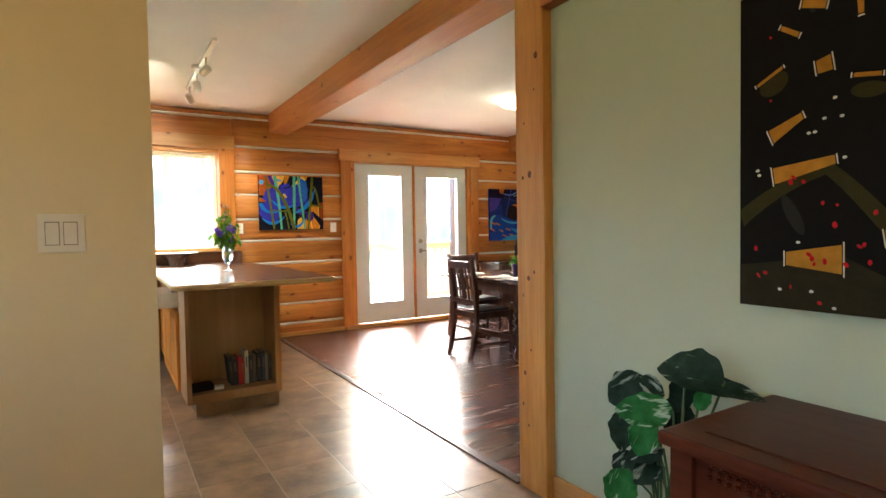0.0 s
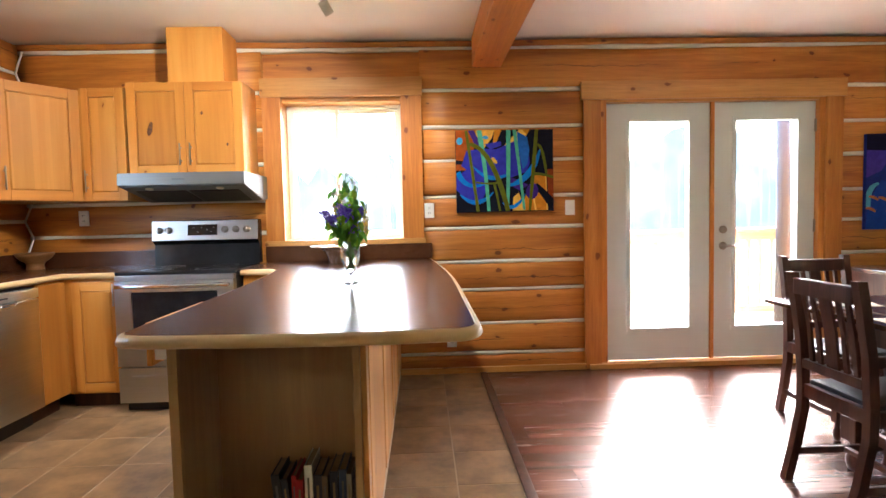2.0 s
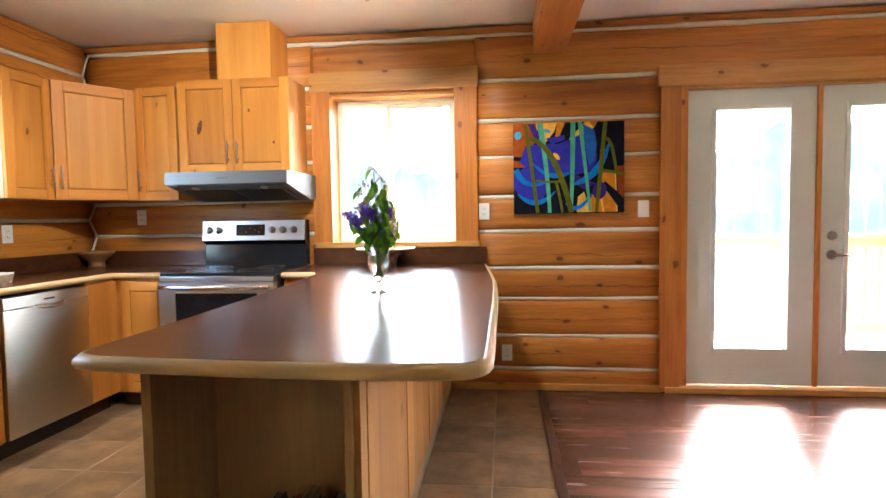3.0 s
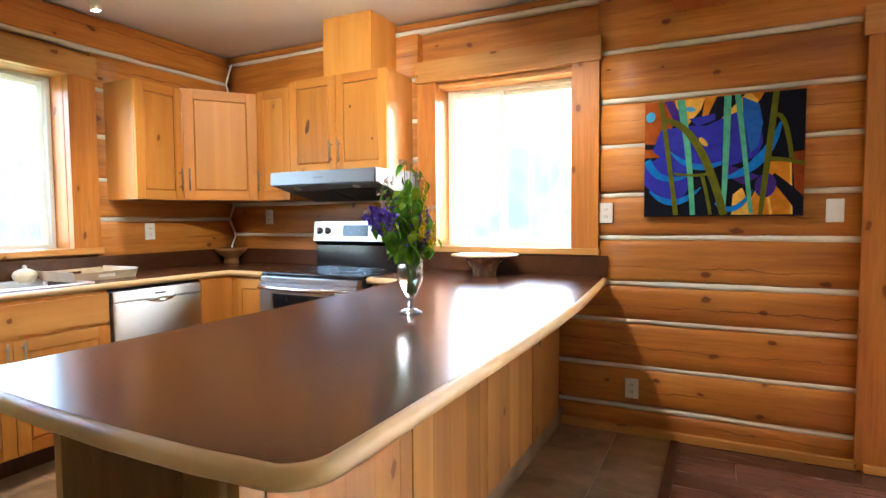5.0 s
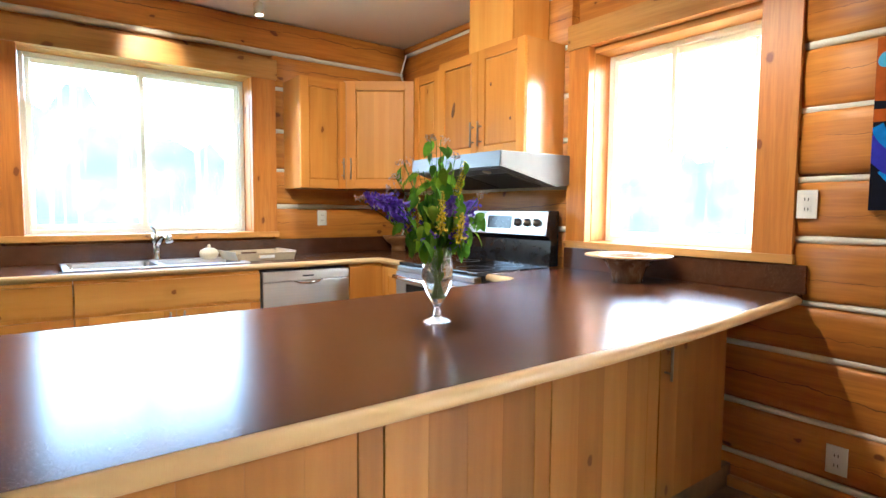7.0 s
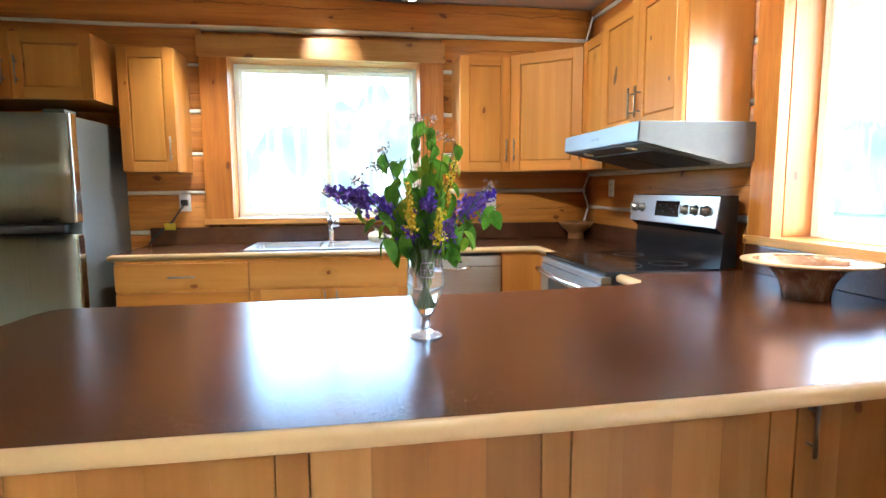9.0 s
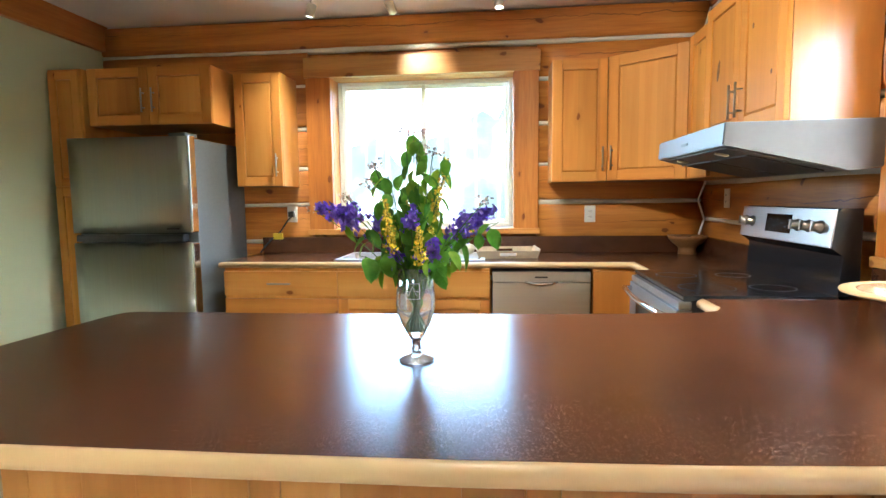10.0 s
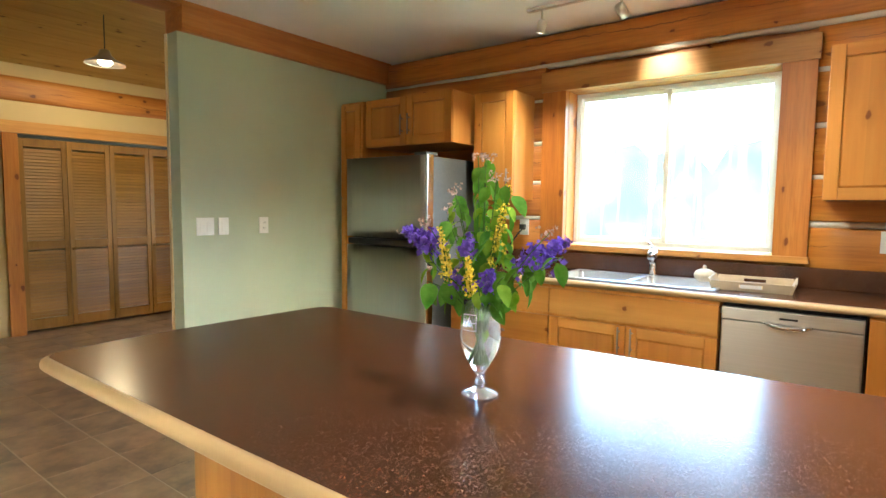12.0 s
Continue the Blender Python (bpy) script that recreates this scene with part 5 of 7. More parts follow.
# cord with a yellow tag by the fridge
t = thing("power_cord", pose(-1.65, 3.66, TOPZ), "black power cord with a yellow tag hanging from an outlet", "cord")
_bm = bmesh.new()
tube(_bm, [(-0.008, 0.02, 0.275), (0.03, 0.0, 0.24), (0.05, -0.05, 0.16), (0.06, -0.12, 0.1), (0.05, -0.19, 0.03), (0.05, -0.205, 0.006)], 0.006, 8)
part("wire", _bm, M_BLACKMATT, t)
part("plug", boxes((-0.015, 0.0, 0.265, 0.02, 0.04, 0.305), bevel=0.006), M_BLACKMATT, t)
part("tag", boxes((0.046, -0.10, 0.105, 0.062, -0.03, 0.15), bevel=0.003), plain("yellow_tag", (0.75, 0.55, 0.03), 0.5), t, "yellow plastic tag")


def wall_plate(at, kind, gangs=1, label="white wall plate", mat=None, rim=None):
    """Plate faces -y in its own axes."""
    mat = mat or M_PLATE
    w = 0.075 + 0.046 * (gangs - 1)
    p = thing("switch_plate" if kind == "switch" else "outlet", at, label, "switch" if kind == "switch" else "outlet")
    part("plate", boxes((-w / 2, -0.007, -0.058, w / 2, 0.0, 0.058), bevel=0.003), mat, p)
    for g in range(gangs):
        x = (g - (gangs - 1) / 2) * 0.046
        if kind == "switch":
            # a dark sheet behind the rocker paints the shade in the gap round it
            if rim:
                part("surround", boxes((x - 0.0185, -0.0074, -0.0355, x + 0.0185, -0.0071, 0.0355)), rim, p)
            r = part("rocker", boxes((x - 0.0165, -0.0115, -0.033, x + 0.0165, -0.0072, 0.033), bevel=0.002), mat, p)
            r.matrix_basis = Matrix.Translation((0, -0.001, 0)) @ pose(0, 0, 0, 2.0)
        else:
            for z in (-0.02, 0.02):
                s = part("socket", boxes((x - 0.017, -0.0095, z - 0.014, x + 0.017, -0.0072, z + 0.014), bevel=0.002), mat, p)
                part("slots", boxes((x - 0.008, -0.0101, z - 0.006, x - 0.005, -0.0096, z + 0.006), (x + 0.005, -0.0101, z - 0.006, x + 0.008, -0.0096, z + 0.006)), M_BLACKMATT, s)
    return p


_f = NORTH - 0.035
wall_plate(pose(1.353, _f, 1.288), "outlet", 1, "white duplex outlet on the log wall beside the window")
wall_plate(pose(2.455, _f, 1.288), "switch", 1, "white rocker switch on the log wall beside the patio door")
wall_plate(pose(1.507, _f, 0.268), "outlet", 1, "white duplex outlet low on the log wall")
wall_plate(pose(-1.27, _f, 1.285), "outlet", 1, "white outlet above the worktop beside the stove")
wall_plate(pose(WEST + 0.035, 5.815, 1.185, 0, 0, 90), "outlet", 1, "white outlet on the log wall under the cabinets")
wall_plate(pose(WEST + 0.035, 3.675, 1.20, 0, 0, 90), "outlet", 1, "white outlet with a plugged-in cord")
wall_plate(pose(0.045, 2.2505, 1.20, 0, 0, 180), "switch", 2, "white double rocker switch on the sage wall")
wall_plate(pose(-0.085, 2.2505, 1.20, 0, 0, 180), "switch", 1, "white rocker switch on the sage wall")
wall_plate(pose(-0.40, 2.2505, 1.20, 0, 0, 180), "outlet", 1, "white outlet on the sage wall")
wall_plate(pose(-0.045, 2.1045, 1.245), "switch", 2, "almond double rocker switch on the cream hall wall", plain("almond_plastic", (0.66, 0.57, 0.4), 0.4, 0, 0.03), plain("almond_gap_shade", (0.16, 0.12, 0.06), 0.7))

# ---- books in the peninsula shelf ----
M_PAGES = plain("aged_pages", (0.25, 0.17, 0.09), 0.8)
BOOKS = [(0.028, 0.205, (0.02, 0.02, 0.025)), (0.022, 0.19, (0.025, 0.03, 0.05)), (0.016, 0.20, (0.4, 0.008, 0.012)), (0.022, 0.185, (0.42, 0.01, 0.015)),
         (0.026, 0.235, (0.62, 0.58, 0.5)), (0.03, 0.20, (0.03, 0.035, 0.06)), (0.02, 0.195, (0.12, 0.09, 0.06)), (0.028, 0.21, (0.02, 0.02, 0.03)),
         (0.026, 0.215, (0.03, 0.05, 0.12)), (0.018, 0.2, (0.25, 0.2, 0.15)), (0.022, 0.19, (0.05, 0.05, 0.06))]
_x = 0.775
for _k, (_w, _h, _c) in enumerate(BOOKS):
    lean = 7 if _k < 2 else (-2 if _k % 3 == 0 else 1)
    b = thing("book", pose(_x + 0.004 * lean * 0.3, 4.12, 0.1655, 0, lean * 0.0 - (6 if _k < 2 else 0), 0), "upright hardback book on the peninsula shelf", "book", "books on the shelf")
    _m = plain("book_cloth_%d" % _k, _c, 0.55)
    part("cover", boxes((0, 0, 0, _w, 0.004, _h), (0, 0.004, 0, 0.002, 0.15, _h), (_w - 0.002, 0.004, 0, _w, 0.15, _h)), _m, b)
    part("page_block", boxes((0.0025, 0.005, 0.004, _w - 0.0025, 0.146, _h - 0.004)), M_PAGES, b)
    part("title", boxes((_w * 0.36, -0.0008, _h * 0.5, _w * 0.64, -0.0002, _h * 0.82)), plain("foil_%d" % _k, (0.22, 0.15, 0.06) if _k % 2 else (0.1, 0.1, 0.1), 0.4), b, "small plain title bar")
    _x += _w + 0.003
t = thing("pouch", pose(0.585, 4.12, 0.1655, 0, 0, 8), "soft black zip pouch lying on the shelf", "pouch")
_bm = boxes((-0.075, -0.05, 0.0, 0.075, 0.05, 0.05), bevel=0.018)
part("body", _bm, plain("black_cloth", (0.01, 0.01, 0.011), 0.85), t)
t = thing("sticky_notes", pose(0.70, 4.10, 0.1655, 0, 0, -12), "small white pack of paper lying on the shelf", "paper")
part("pack", boxes((-0.03, -0.025, 0, 0.03, 0.025, 0.022), bevel=0.002), M_PAPER, t)

# ---- lamps ----
M_ALU = plain("satin_aluminium", (0.62, 0.6, 0.55), 0.35, 1.0, 0.06)
M_LIT = glow("lit_lens", (1.0, 0.86, 0.62), 0.5)
M_DOME = glow("lit_dome", (1.0, 0.88, 0.55), 0.12)


def track(x, y0, y1, heads, label):
    t = thing("track_light", pose(x, y0, CEIL), label, "track light")
    part("rail", boxes((-0.017, 0, -0.022, 0.017, y1 - y0, -0.0005), bevel=0.003), M_ALU, t)
    part("canopy", lathe(bmesh.new(), [(0, -0.032), (0.05, -0.032), (0.06, -0.02), (0.06, -0.0005), (0, -0.0005)], 20, (0, (y1 - y0) / 2, 0)), M_ALU, t)
    for y, aim in heads:
        at = Vector((0, y - y0, -0.12))
        bm = bmesh.new()
        tube(bm, [(0, y - y0, -0.022), (0, y - y0, -0.09)], 0.007, 8)
        part("stem", bm, M_ALU, t)
        d = (Vector(aim) - Vector((x, y, CEIL - 0.12))).normalized()
        turn = Matrix.Translation(at) @ d.to_track_quat("Z", "Y").to_matrix().to_4x4()
        head = part("head", lathe(bmesh.new(), [(0, -0.034), (0.024, -0.034), (0.029, -0.028), (0.029, 0.045), (0.026, 0.047), (0.025, 0.036), (0.02, 0.02), (0, 0.018)], 20), M_ALU, t, "satin nickel spot head", turn)
        part("lens", lathe(bmesh.new(), [(0, 0.0365), (0.0235, 0.0365), (0.0245, 0.0395), (0, 0.042)], 16), M_LIT, head, "lit lens")


track(-1.2, 3.93, 5.35, [(4.03, (-1.15, 3.55, 0.6)), (4.53, (-1.66, 4.66, 2.1)), (5.19, (-0.7, 5.3, 0.0))], "satin nickel track light with lit spots above the sink")
track(0.76, 4.2, 5.72, [(4.62, (-0.4, 6.2, 1.5)), (5.12, (0.9, 5.2, 0.9)), (5.6, (1.5, 6.5, 1.2))], "satin nickel track light with lit spots above the peninsula")
SPOTS = 4.5
spot("sink_spot", (-1.245, 4.545, 2.44), (-1.66, 4.67, 2.2), 1.3, WARM, 50, 1.0)
spot("sink_spot", (-1.19, 4.02, 2.42), (-1.1, 3.75, 0.3), 0.7 * SPOTS, WARM, 110, 1.0)
spot("sink_spot", (-1.2, 5.22, 2.42), (-0.7, 5.3, 0.0), 0.5 * SPOTS, WARM, 100, 0.9)
spot("peninsula_spot", (0.73, 4.66, 2.43), (-0.4, 6.2, 1.5), 1.15 * SPOTS, WARM, 100, 0.9)
spot("peninsula_spot", (0.77, 5.12, 2.42), (0.9, 5.2, 0.9), 0.45 * SPOTS, WARM, 100, 0.9)
spot("peninsula_spot", (0.79, 5.63, 2.43), (1.4, 6.56, 1.1), 0.56 * SPOTS, WARM, 84, 0.9)

t = thing("ceiling_lamp", pose(3.80, 4.64, CEIL), "lit round flush ceiling lamp with a frosted dome", "ceiling lamp")
part("pan", lathe(bmesh.new(), [(0, -0.0005), (0.2, -0.0005), (0.2, -0.012), (0.19, -0.016), (0, -0.016)], 32), M_PLATE, t)
part("dome", lathe(bmesh.new(), [(0.205, -0.017), (0.205, -0.03), (0.185, -0.06), (0.14, -0.085), (0.07, -0.1), (0, -0.104)], 32), M_DOME, t, "frosted glass dome").visible_shadow = False

t = thing("pendant_lamp", pose(-0.29, 0.0, 2.63), "lit pendant lamp with a wide metal cone shade", "pendant lamp")
part("shade", lathe(bmesh.new(), [(0.17, 0.0), (0.165, 0.012), (0.09, 0.05), (0.055, 0.085), (0.04, 0.13), (0.0, 0.135), (0.0, 0.13), (0.036, 0.125), (0.05, 0.08), (0.085, 0.045), (0.16, 0.008)], 30), M_STEEL, t, "grey metal cone shade")
part("bulb", lathe(bmesh.new(), [(0, -0.012), (0.04, -0.006), (0.062, 0.016), (0.05, 0.045), (0.03, 0.07), (0, 0.085)], 20), glow("lit_bulb", (1.0, 0.88, 0.62), 1.2), t, "glowing bulb").visible_shadow = False
_bm = bmesh.new()
tube(_bm, [(0, 0, 0.13), (0, 0, 0.46)], 0.006, 8)
part("cord", _bm, M_BLACKMATT, t)

# ---- hall closet ----


def closet():
    c = setting_base("door_2", "four-leaf louvred pine bifold closet door in pine casing", "door")
    lined(c, "casing", [(0.141, -0.999, 0.0, 0.27, -0.965, 2.02)], M_CASEZ)
    lined(c, "casing", [(-1.70, -0.999, 0.0, -1.561, -0.965, 2.02)], M_CASEZ)
    lined(c, "head_casing", [(-1.72, -0.999, 2.021, 0.28, -0.96, 2.14)], M_CASEX)
    lined(c, "track_rail", [(-1.56, -1.05, 1.99, 0.14, -1.01, 2.019)], M_FRSIDE)
    w = 1.69 / 4
    mat = wood("louvre_pine", (0.29, 0.135, 0.02), (0.36, 0.175, 0.028), (0.43, 0.22, 0.042), "x", 0.45)
    matz = wood("louvre_stile", (0.29, 0.135, 0.02), (0.36, 0.175, 0.028), (0.43, 0.22, 0.042), "z", 0.45)
    sl = boxes((0.045, -0.004, -0.019, w - 0.05, 0.004, 0.019))
    bmesh.ops.rotate(sl, verts=sl.verts, cent=(0, 0, 0), matrix=Matrix.Rotation(radians(24), 3, "X"))
    sl = mesh_of(sl, "louvre", mat)
    for k in range(4):
        fold = (3, -3, 3, -3)[k]
        x = -1.555 + k * w
        d = part("door_leaf", boxes((0.002, -0.015, 0.03, 0.045, 0.015, 1.985), (w - 0.05, -0.015, 0.03, w - 0.005, 0.015, 1.985), (0.0455, -0.015, 0.03, w - 0.0505, 0.015, 0.14), (0.0455, -0.015, 0.86, w - 0.0505, 0.015, 0.95), (0.0455, -0.015, 1.90, w - 0.0505, 0.015, 1.985), bevel=0.002), matz, c, "", pose(x, -1.03 - (0.012 if fold > 0 else 0.0), 0, 0, 0, fold * 0.4))
        for i in range(21):
            share("louvre", sl, d, pose(0, 0, 0.165 + 0.033 * i))
        for i in range(28):
            share("louvre", sl, d, pose(0, 0, 0.972 + 0.033 * i))
        if k in (0, 2):
            part("knob", lathe(bmesh.new(), [(0, 0), (0.008, 0), (0.008, 0.012), (0.017, 0.02), (0.015, 0.03), (0, 0.033)], 14, m=pose(w - 0.03, 0.015, 0.85, -90)), mat, d)


closet()

# ---- dining room ----


def ringed(profile_fn, z0, z1, n, steps=12, at=(0, 0)):
    """A turned or twisted leg piece: profile_fn(z share, angle) gives its radius."""
    bm = bmesh.new()
    rings = []
    for i in range(n + 1):
        s = i / n
        rings.append([bm.verts.new((at[0] + profile_fn(s, 2 * math.pi * k / steps) * math.cos(2 * math.pi * k / steps), at[1] + profile_fn(s, 2 * math.pi * k / steps) * math.sin(2 * math.pi * k / steps), z0 + (z1 - z0) * s)) for k in range(steps)])
    for a, b in zip(rings, rings[1:]):
        for k in range(steps):
            bm.faces.new((a[k], a[(k + 1) % steps], b[(k + 1) % steps], b[k])).smooth = True
    bm.faces.new(rings[0][::-1])
    bm.faces.new(rings[-1])
    return bm


def bobbin(s, _):
    return 0.014 + 0.009 * abs(math.sin(math.pi * 5 * s))


def twist(s, a):
    return 0.031 + 0.009 * math.cos(2 * (a - 9.0 * s))


def chair(label):
    """An old oak dining chair that faces +y."""
    c = thing("dining_chair", Matrix(), label, "chair", "dining chairs")
    w, d = 0.21, 0.20
    for x in (-w + 0.02, w - 0.02):
        bm = bmesh.new()
        pts = [(x, -d - 0.075, 0.0), (x, -d - 0.035, 0.16), (x, -d - 0.002, 0.33), (x, -d, 0.46), (x, -d - 0.012, 0.66), (x, -d - 0.04, 0.84), (x, -d - 0.06, 0.95)]
        rings = []
        for px, py, pz in pts:
            rings.append([bm.verts.new((px + a, py + b, pz)) for a, b in ((-0.019, -0.019), (0.019, -0.019), (0.019, 0.019), (-0.019, 0.019))])
        for a, b in zip(rings, rings[1:]):
            for k in range(4):
                bm.faces.new((a[k], a[(k + 1) % 4], b[(k + 1) % 4], b[k]))
        bm.faces.new(rings[0])
        bm.faces.new(rings[-1])
        part("back_post", bm, M_DARKWOOD, c)
        foot = boxes((x - 0.022, d - 0.022, 0.10, x + 0.022, d + 0.022, 0.17), bevel=0.003)
        lathe(foot, [(0, 0), (0.014, 0), (0.021, 0.03), (0.021, 0.05), (0.012, 0.075), (0.012, 0.1)], 12, (x, d, 0))
        leg = part("front_leg", boxes((x - 0.023, d - 0.023, 0.345, x + 0.023, d + 0.023, 0.43), bevel=0.003), M_DARKWOOD, c)
        part("foot", foot, M_DARKWOOD, leg)
        part("turning", ringed(bobbin, 0.17, 0.345, 40, 12, (x, d)), M_DARKWOOD, leg)
    part("top_rail", boxes((-w + 0.04, -d - 0.07, 0.855, w - 0.04, -d - 0.035, 0.928), bevel=0.008), M_DARKWOOD, c)
    part("back_rail", boxes((-w + 0.04, -d - 0.022, 0.52, w - 0.04, -d + 0.012, 0.56), bevel=0.004), M_DARKWOOD, c)
    for x, h in ((-0.125, 0.011), (-0.073, 0.011), (0.0, 0.032), (0.073, 0.011), (0.125, 0.011)):
        bm = bmesh.new()
        rows = [(-d - 0.005, 0.56), (-d - 0.022, 0.72), (-d - 0.05, 0.857)]
        rings = [[bm.verts.new((x + a * h, y + b * 0.006, z)) for a, b in ((-1, -1), (1, -1), (1, 1), (-1, 1))] for y, z in rows]
        for a, b in zip(rings, rings[1:]):
            for k in range(4):
                bm.faces.new((a[k], a[(k + 1) % 4], b[(k + 1) % 4], b[k]))
        bm.faces.new(rings[0])
        bm.faces.new(rings[-1])
        part("slat", bm, M_DARKWOOD, c)
    part("seat_frame", boxes((-w, d - 0.01, 0.385, w, d + 0.022, 0.445), (-w, -d - 0.01, 0.385, w, -d + 0.02, 0.445), (-w - 0.002, -d + 0.021, 0.385, -w + 0.025, d - 0.011, 0.445), (w - 0.025, -d + 0.021, 0.385, w + 0.002, d - 0.011, 0.445), bevel=0.004), M_DARKWOOD, c)
    seat = boxes((-w + 0.026, -d + 0.024, 0.43, w - 0.026, d - 0.012, 0.462), bevel=0.012)
    part("seat", seat, plain("black_leather", (0.014, 0.013, 0.013), 0.42, 0, 0.25, 30), c, "worn black leather seat pad")
    for x in (-w + 0.02, w - 0.02):
        part("stretcher", boxes((x - 0.009, -d - 0.03, 0.115, x + 0.009, d - 0.022, 0.145), bevel=0.003), M_DARKWOOD, c)
    part("stretcher", boxes((-w + 0.03, -0.012, 0.12, w - 0.03, 0.012, 0.142), bevel=0.003), M_DARKWOOD, c)
    return c


ch = chair("dark-stained oak dining chair with slatted back and black seat")
ch.matrix_basis = pose(3.21, 4.49, 0.0025, 0, 0, -90)
copy_thing(ch, pose(3.66, 5.26, 0.0025, 0, 0, 180))
copy_thing(ch, pose(4.28, 4.64, 0.0025, 0, 0, 90))
copy_thing(ch, pose(3.757, 3.766, 0.0025, 0, 0, 5))


def dining_table():
    t = thing("dining_table", pose(3.63, 4.40, 0.0025), "dark oak draw-leaf dining table with barley-twist legs", "table")
    part("tabletop", boxes((-0.50, -0.42, 0.735, 0.50, 0.42, 0.757), bevel=0.004), M_DARKTOP, t)
    part("leaf", boxes((-0.50, -0.76, 0.733, 0.50, -0.423, 0.754), bevel=0.004), M_DARKTOP, t, "pulled-out table leaf")
    part("leaf", boxes((-0.50, 0.423, 0.733, 0.50, 0.76, 0.754), bevel=0.004), M_DARKTOP, t, "pulled-out table leaf")
    part("apron", boxes((-0.36, -0.37, 0.62, 0.36, -0.345, 0.732), (-0.36, 0.345, 0.62, 0.36, 0.37, 0.732), (-0.36, -0.344, 0.62, -0.335, 0.344, 0.732), (0.335, -0.344, 0.62, 0.36, 0.344, 0.732)), M_DARKWOOD, t)
    part("slide", boxes((-0.26, -0.72, 0.70, -0.22, 0.72, 0.731), (0.22, -0.72, 0.70, 0.26, 0.72, 0.731)), M_DARKWOOD, t)
    for x in (-0.32, 0.32):
        for y in (-0.335, 0.335):
            foot = boxes((x - 0.045, y - 0.045, 0.14, x + 0.045, y + 0.045, 0.25), bevel=0.005)
            lathe(foot, [(0, 0), (0.03, 0), (0.042, 0.03), (0.042, 0.06), (0.028, 0.09), (0.024, 0.11), (0.036, 0.14)], 16, (x, y, 0))
            lathe(foot, [(0.04, 0.25), (0.028, 0.265), (0.036, 0.285), (0.03, 0.30)], 16, (x, y, 0))
            bm = boxes((x - 0.045, y - 0.045, 0.55, x + 0.045, y + 0.045, 0.7325), bevel=0.005)
            lathe(bm, [(0.03, 0.50), (0.04, 0.515), (0.03, 0.53), (0.042, 0.55)], 16, (x, y, 0))
            leg = part("leg", bm, M_DARKWOOD, t)
            part("foot", foot, M_DARKWOOD, leg)
            part("twist", ringed(twist, 0.295, 0.505, 36, 16, (x, y)), M_DARKWOOD, leg, "barley-twist turning")
    for x in (-0.335, 0.305):
        part("stretcher", boxes((x, -0.29, 0.17, x + 0.03, 0.29, 0.22), bevel=0.004), M_DARKWOOD, t)
    part("stretcher", boxes((-0.3045, -0.018, 0.175, 0.3045, 0.018, 0.215), bevel=0.004), M_DARKWOOD, t)


dining_table()
M_PRINT = plain("printed_grey", (0.45, 0.45, 0.46), 0.7)
_rng = random.Random(12)
for _x, _y, _r, _w, _h in ((3.40, 4.88, 12, 0.21, 0.29), (3.33, 4.42, -6, 0.30, 0.21), (3.34, 4.12, 4, 0.36, 0.25), (3.86, 4.62, -14, 0.22, 0.30), (3.90, 4.16, 9, 0.36, 0.26), (3.62, 3.90, -5, 0.40, 0.28)):
    on_leaf = abs(_y - 4.40) > 0.43
    p = thing("newspaper", pose(_x, _y, 0.7602 if not on_leaf else 0.7572, 0, 0, _r), "loose white printed paper lying on the dining table", "paper", "papers on the table")
    _bm = bmesh.new()
    _n = 6
    _g = [[_bm.verts.new((-_w / 2 + _w * i / _n, -_h / 2 + _h * j / _n, 0.0005 + (0.010 * (abs(i - _n / 2) / (_n / 2)) ** 4 * (1 if (i < _n / 2) == (j < _n / 2) else 0)))) for j in range(_n + 1)] for i in range(_n + 1)]
    for i in range(_n):
        for j in range(_n):
            _bm.faces.new((_g[i][j], _g[i + 1][j], _g[i + 1][j + 1], _g[i][j + 1]))
    part("sheet", _bm, M_PAPER, p)
    part("print", boxes(*[(-_w * 0.36, -_h * 0.3 + _h * 0.085 * k, 0.0012, _w * 0.36 * (1 if k % 3 else 0.6), -_h * 0.3 + _h * 0.085 * k + _h * 0.03, 0.0016) for k in range(8)]), M_PRINT, p, "plain grey text bars")


# ---- leaves and flowers ----
def leaf_bm(length, width, fold=0.18, droop=0.25, lobes=0.0, n=6):
    """A leaf along +y from its stalk at the origin."""
    bm = bmesh.new()
    rows = []
    for i in range(n + 1):
        s = i / n
        half = width / 2 * math.sin(math.pi * (s ** 0.8) * 0.97 + 0.03) ** 0.8 if i < n else 0.0
        half *= 1 - lobes * (0.5 + 0.5 * math.cos(s * 21))
        y, z = length * s, -droop * length * s * s
        rows.append([bm.verts.new((k * half, y, z + fold * half * abs(k) * (1 if abs(k) > 0 else 0))) for k in ((-1, -0.5, 0, 0.5, 1) if half > 1e-5 else (0,))])
    for a, b in zip(rows, rows[1:]):
        for k in range(4):
            if len(b) == 1:
                bm.faces.new((a[k], a[k + 1], b[0])).smooth = True
            else:
                bm.faces.new((a[k], a[k + 1], b[k + 1], b[k])).smooth = True
    return bm


M_LEAF = leaf_mat("bouquet_leaf", (0.07, 0.2, 0.024), (0.18, 0.38, 0.05), None, 0.45)
M_LEAFL = leaf_mat("young_leaf", (0.15, 0.3, 0.02), (0.32, 0.46, 0.05), None, 0.5)
M_STEM = leaf_mat("stem_green", (0.06, 0.13, 0.03), (0.12, 0.2, 0.05))
M_VIOLET = plain("violet_petal", (0.17, 0.085, 0.58), 0.6, 0, 0.35, 60)
M_YELLOW = plain("yellow_petal", (0.8, 0.6, 0.03), 0.6, 0, 0.25, 60)
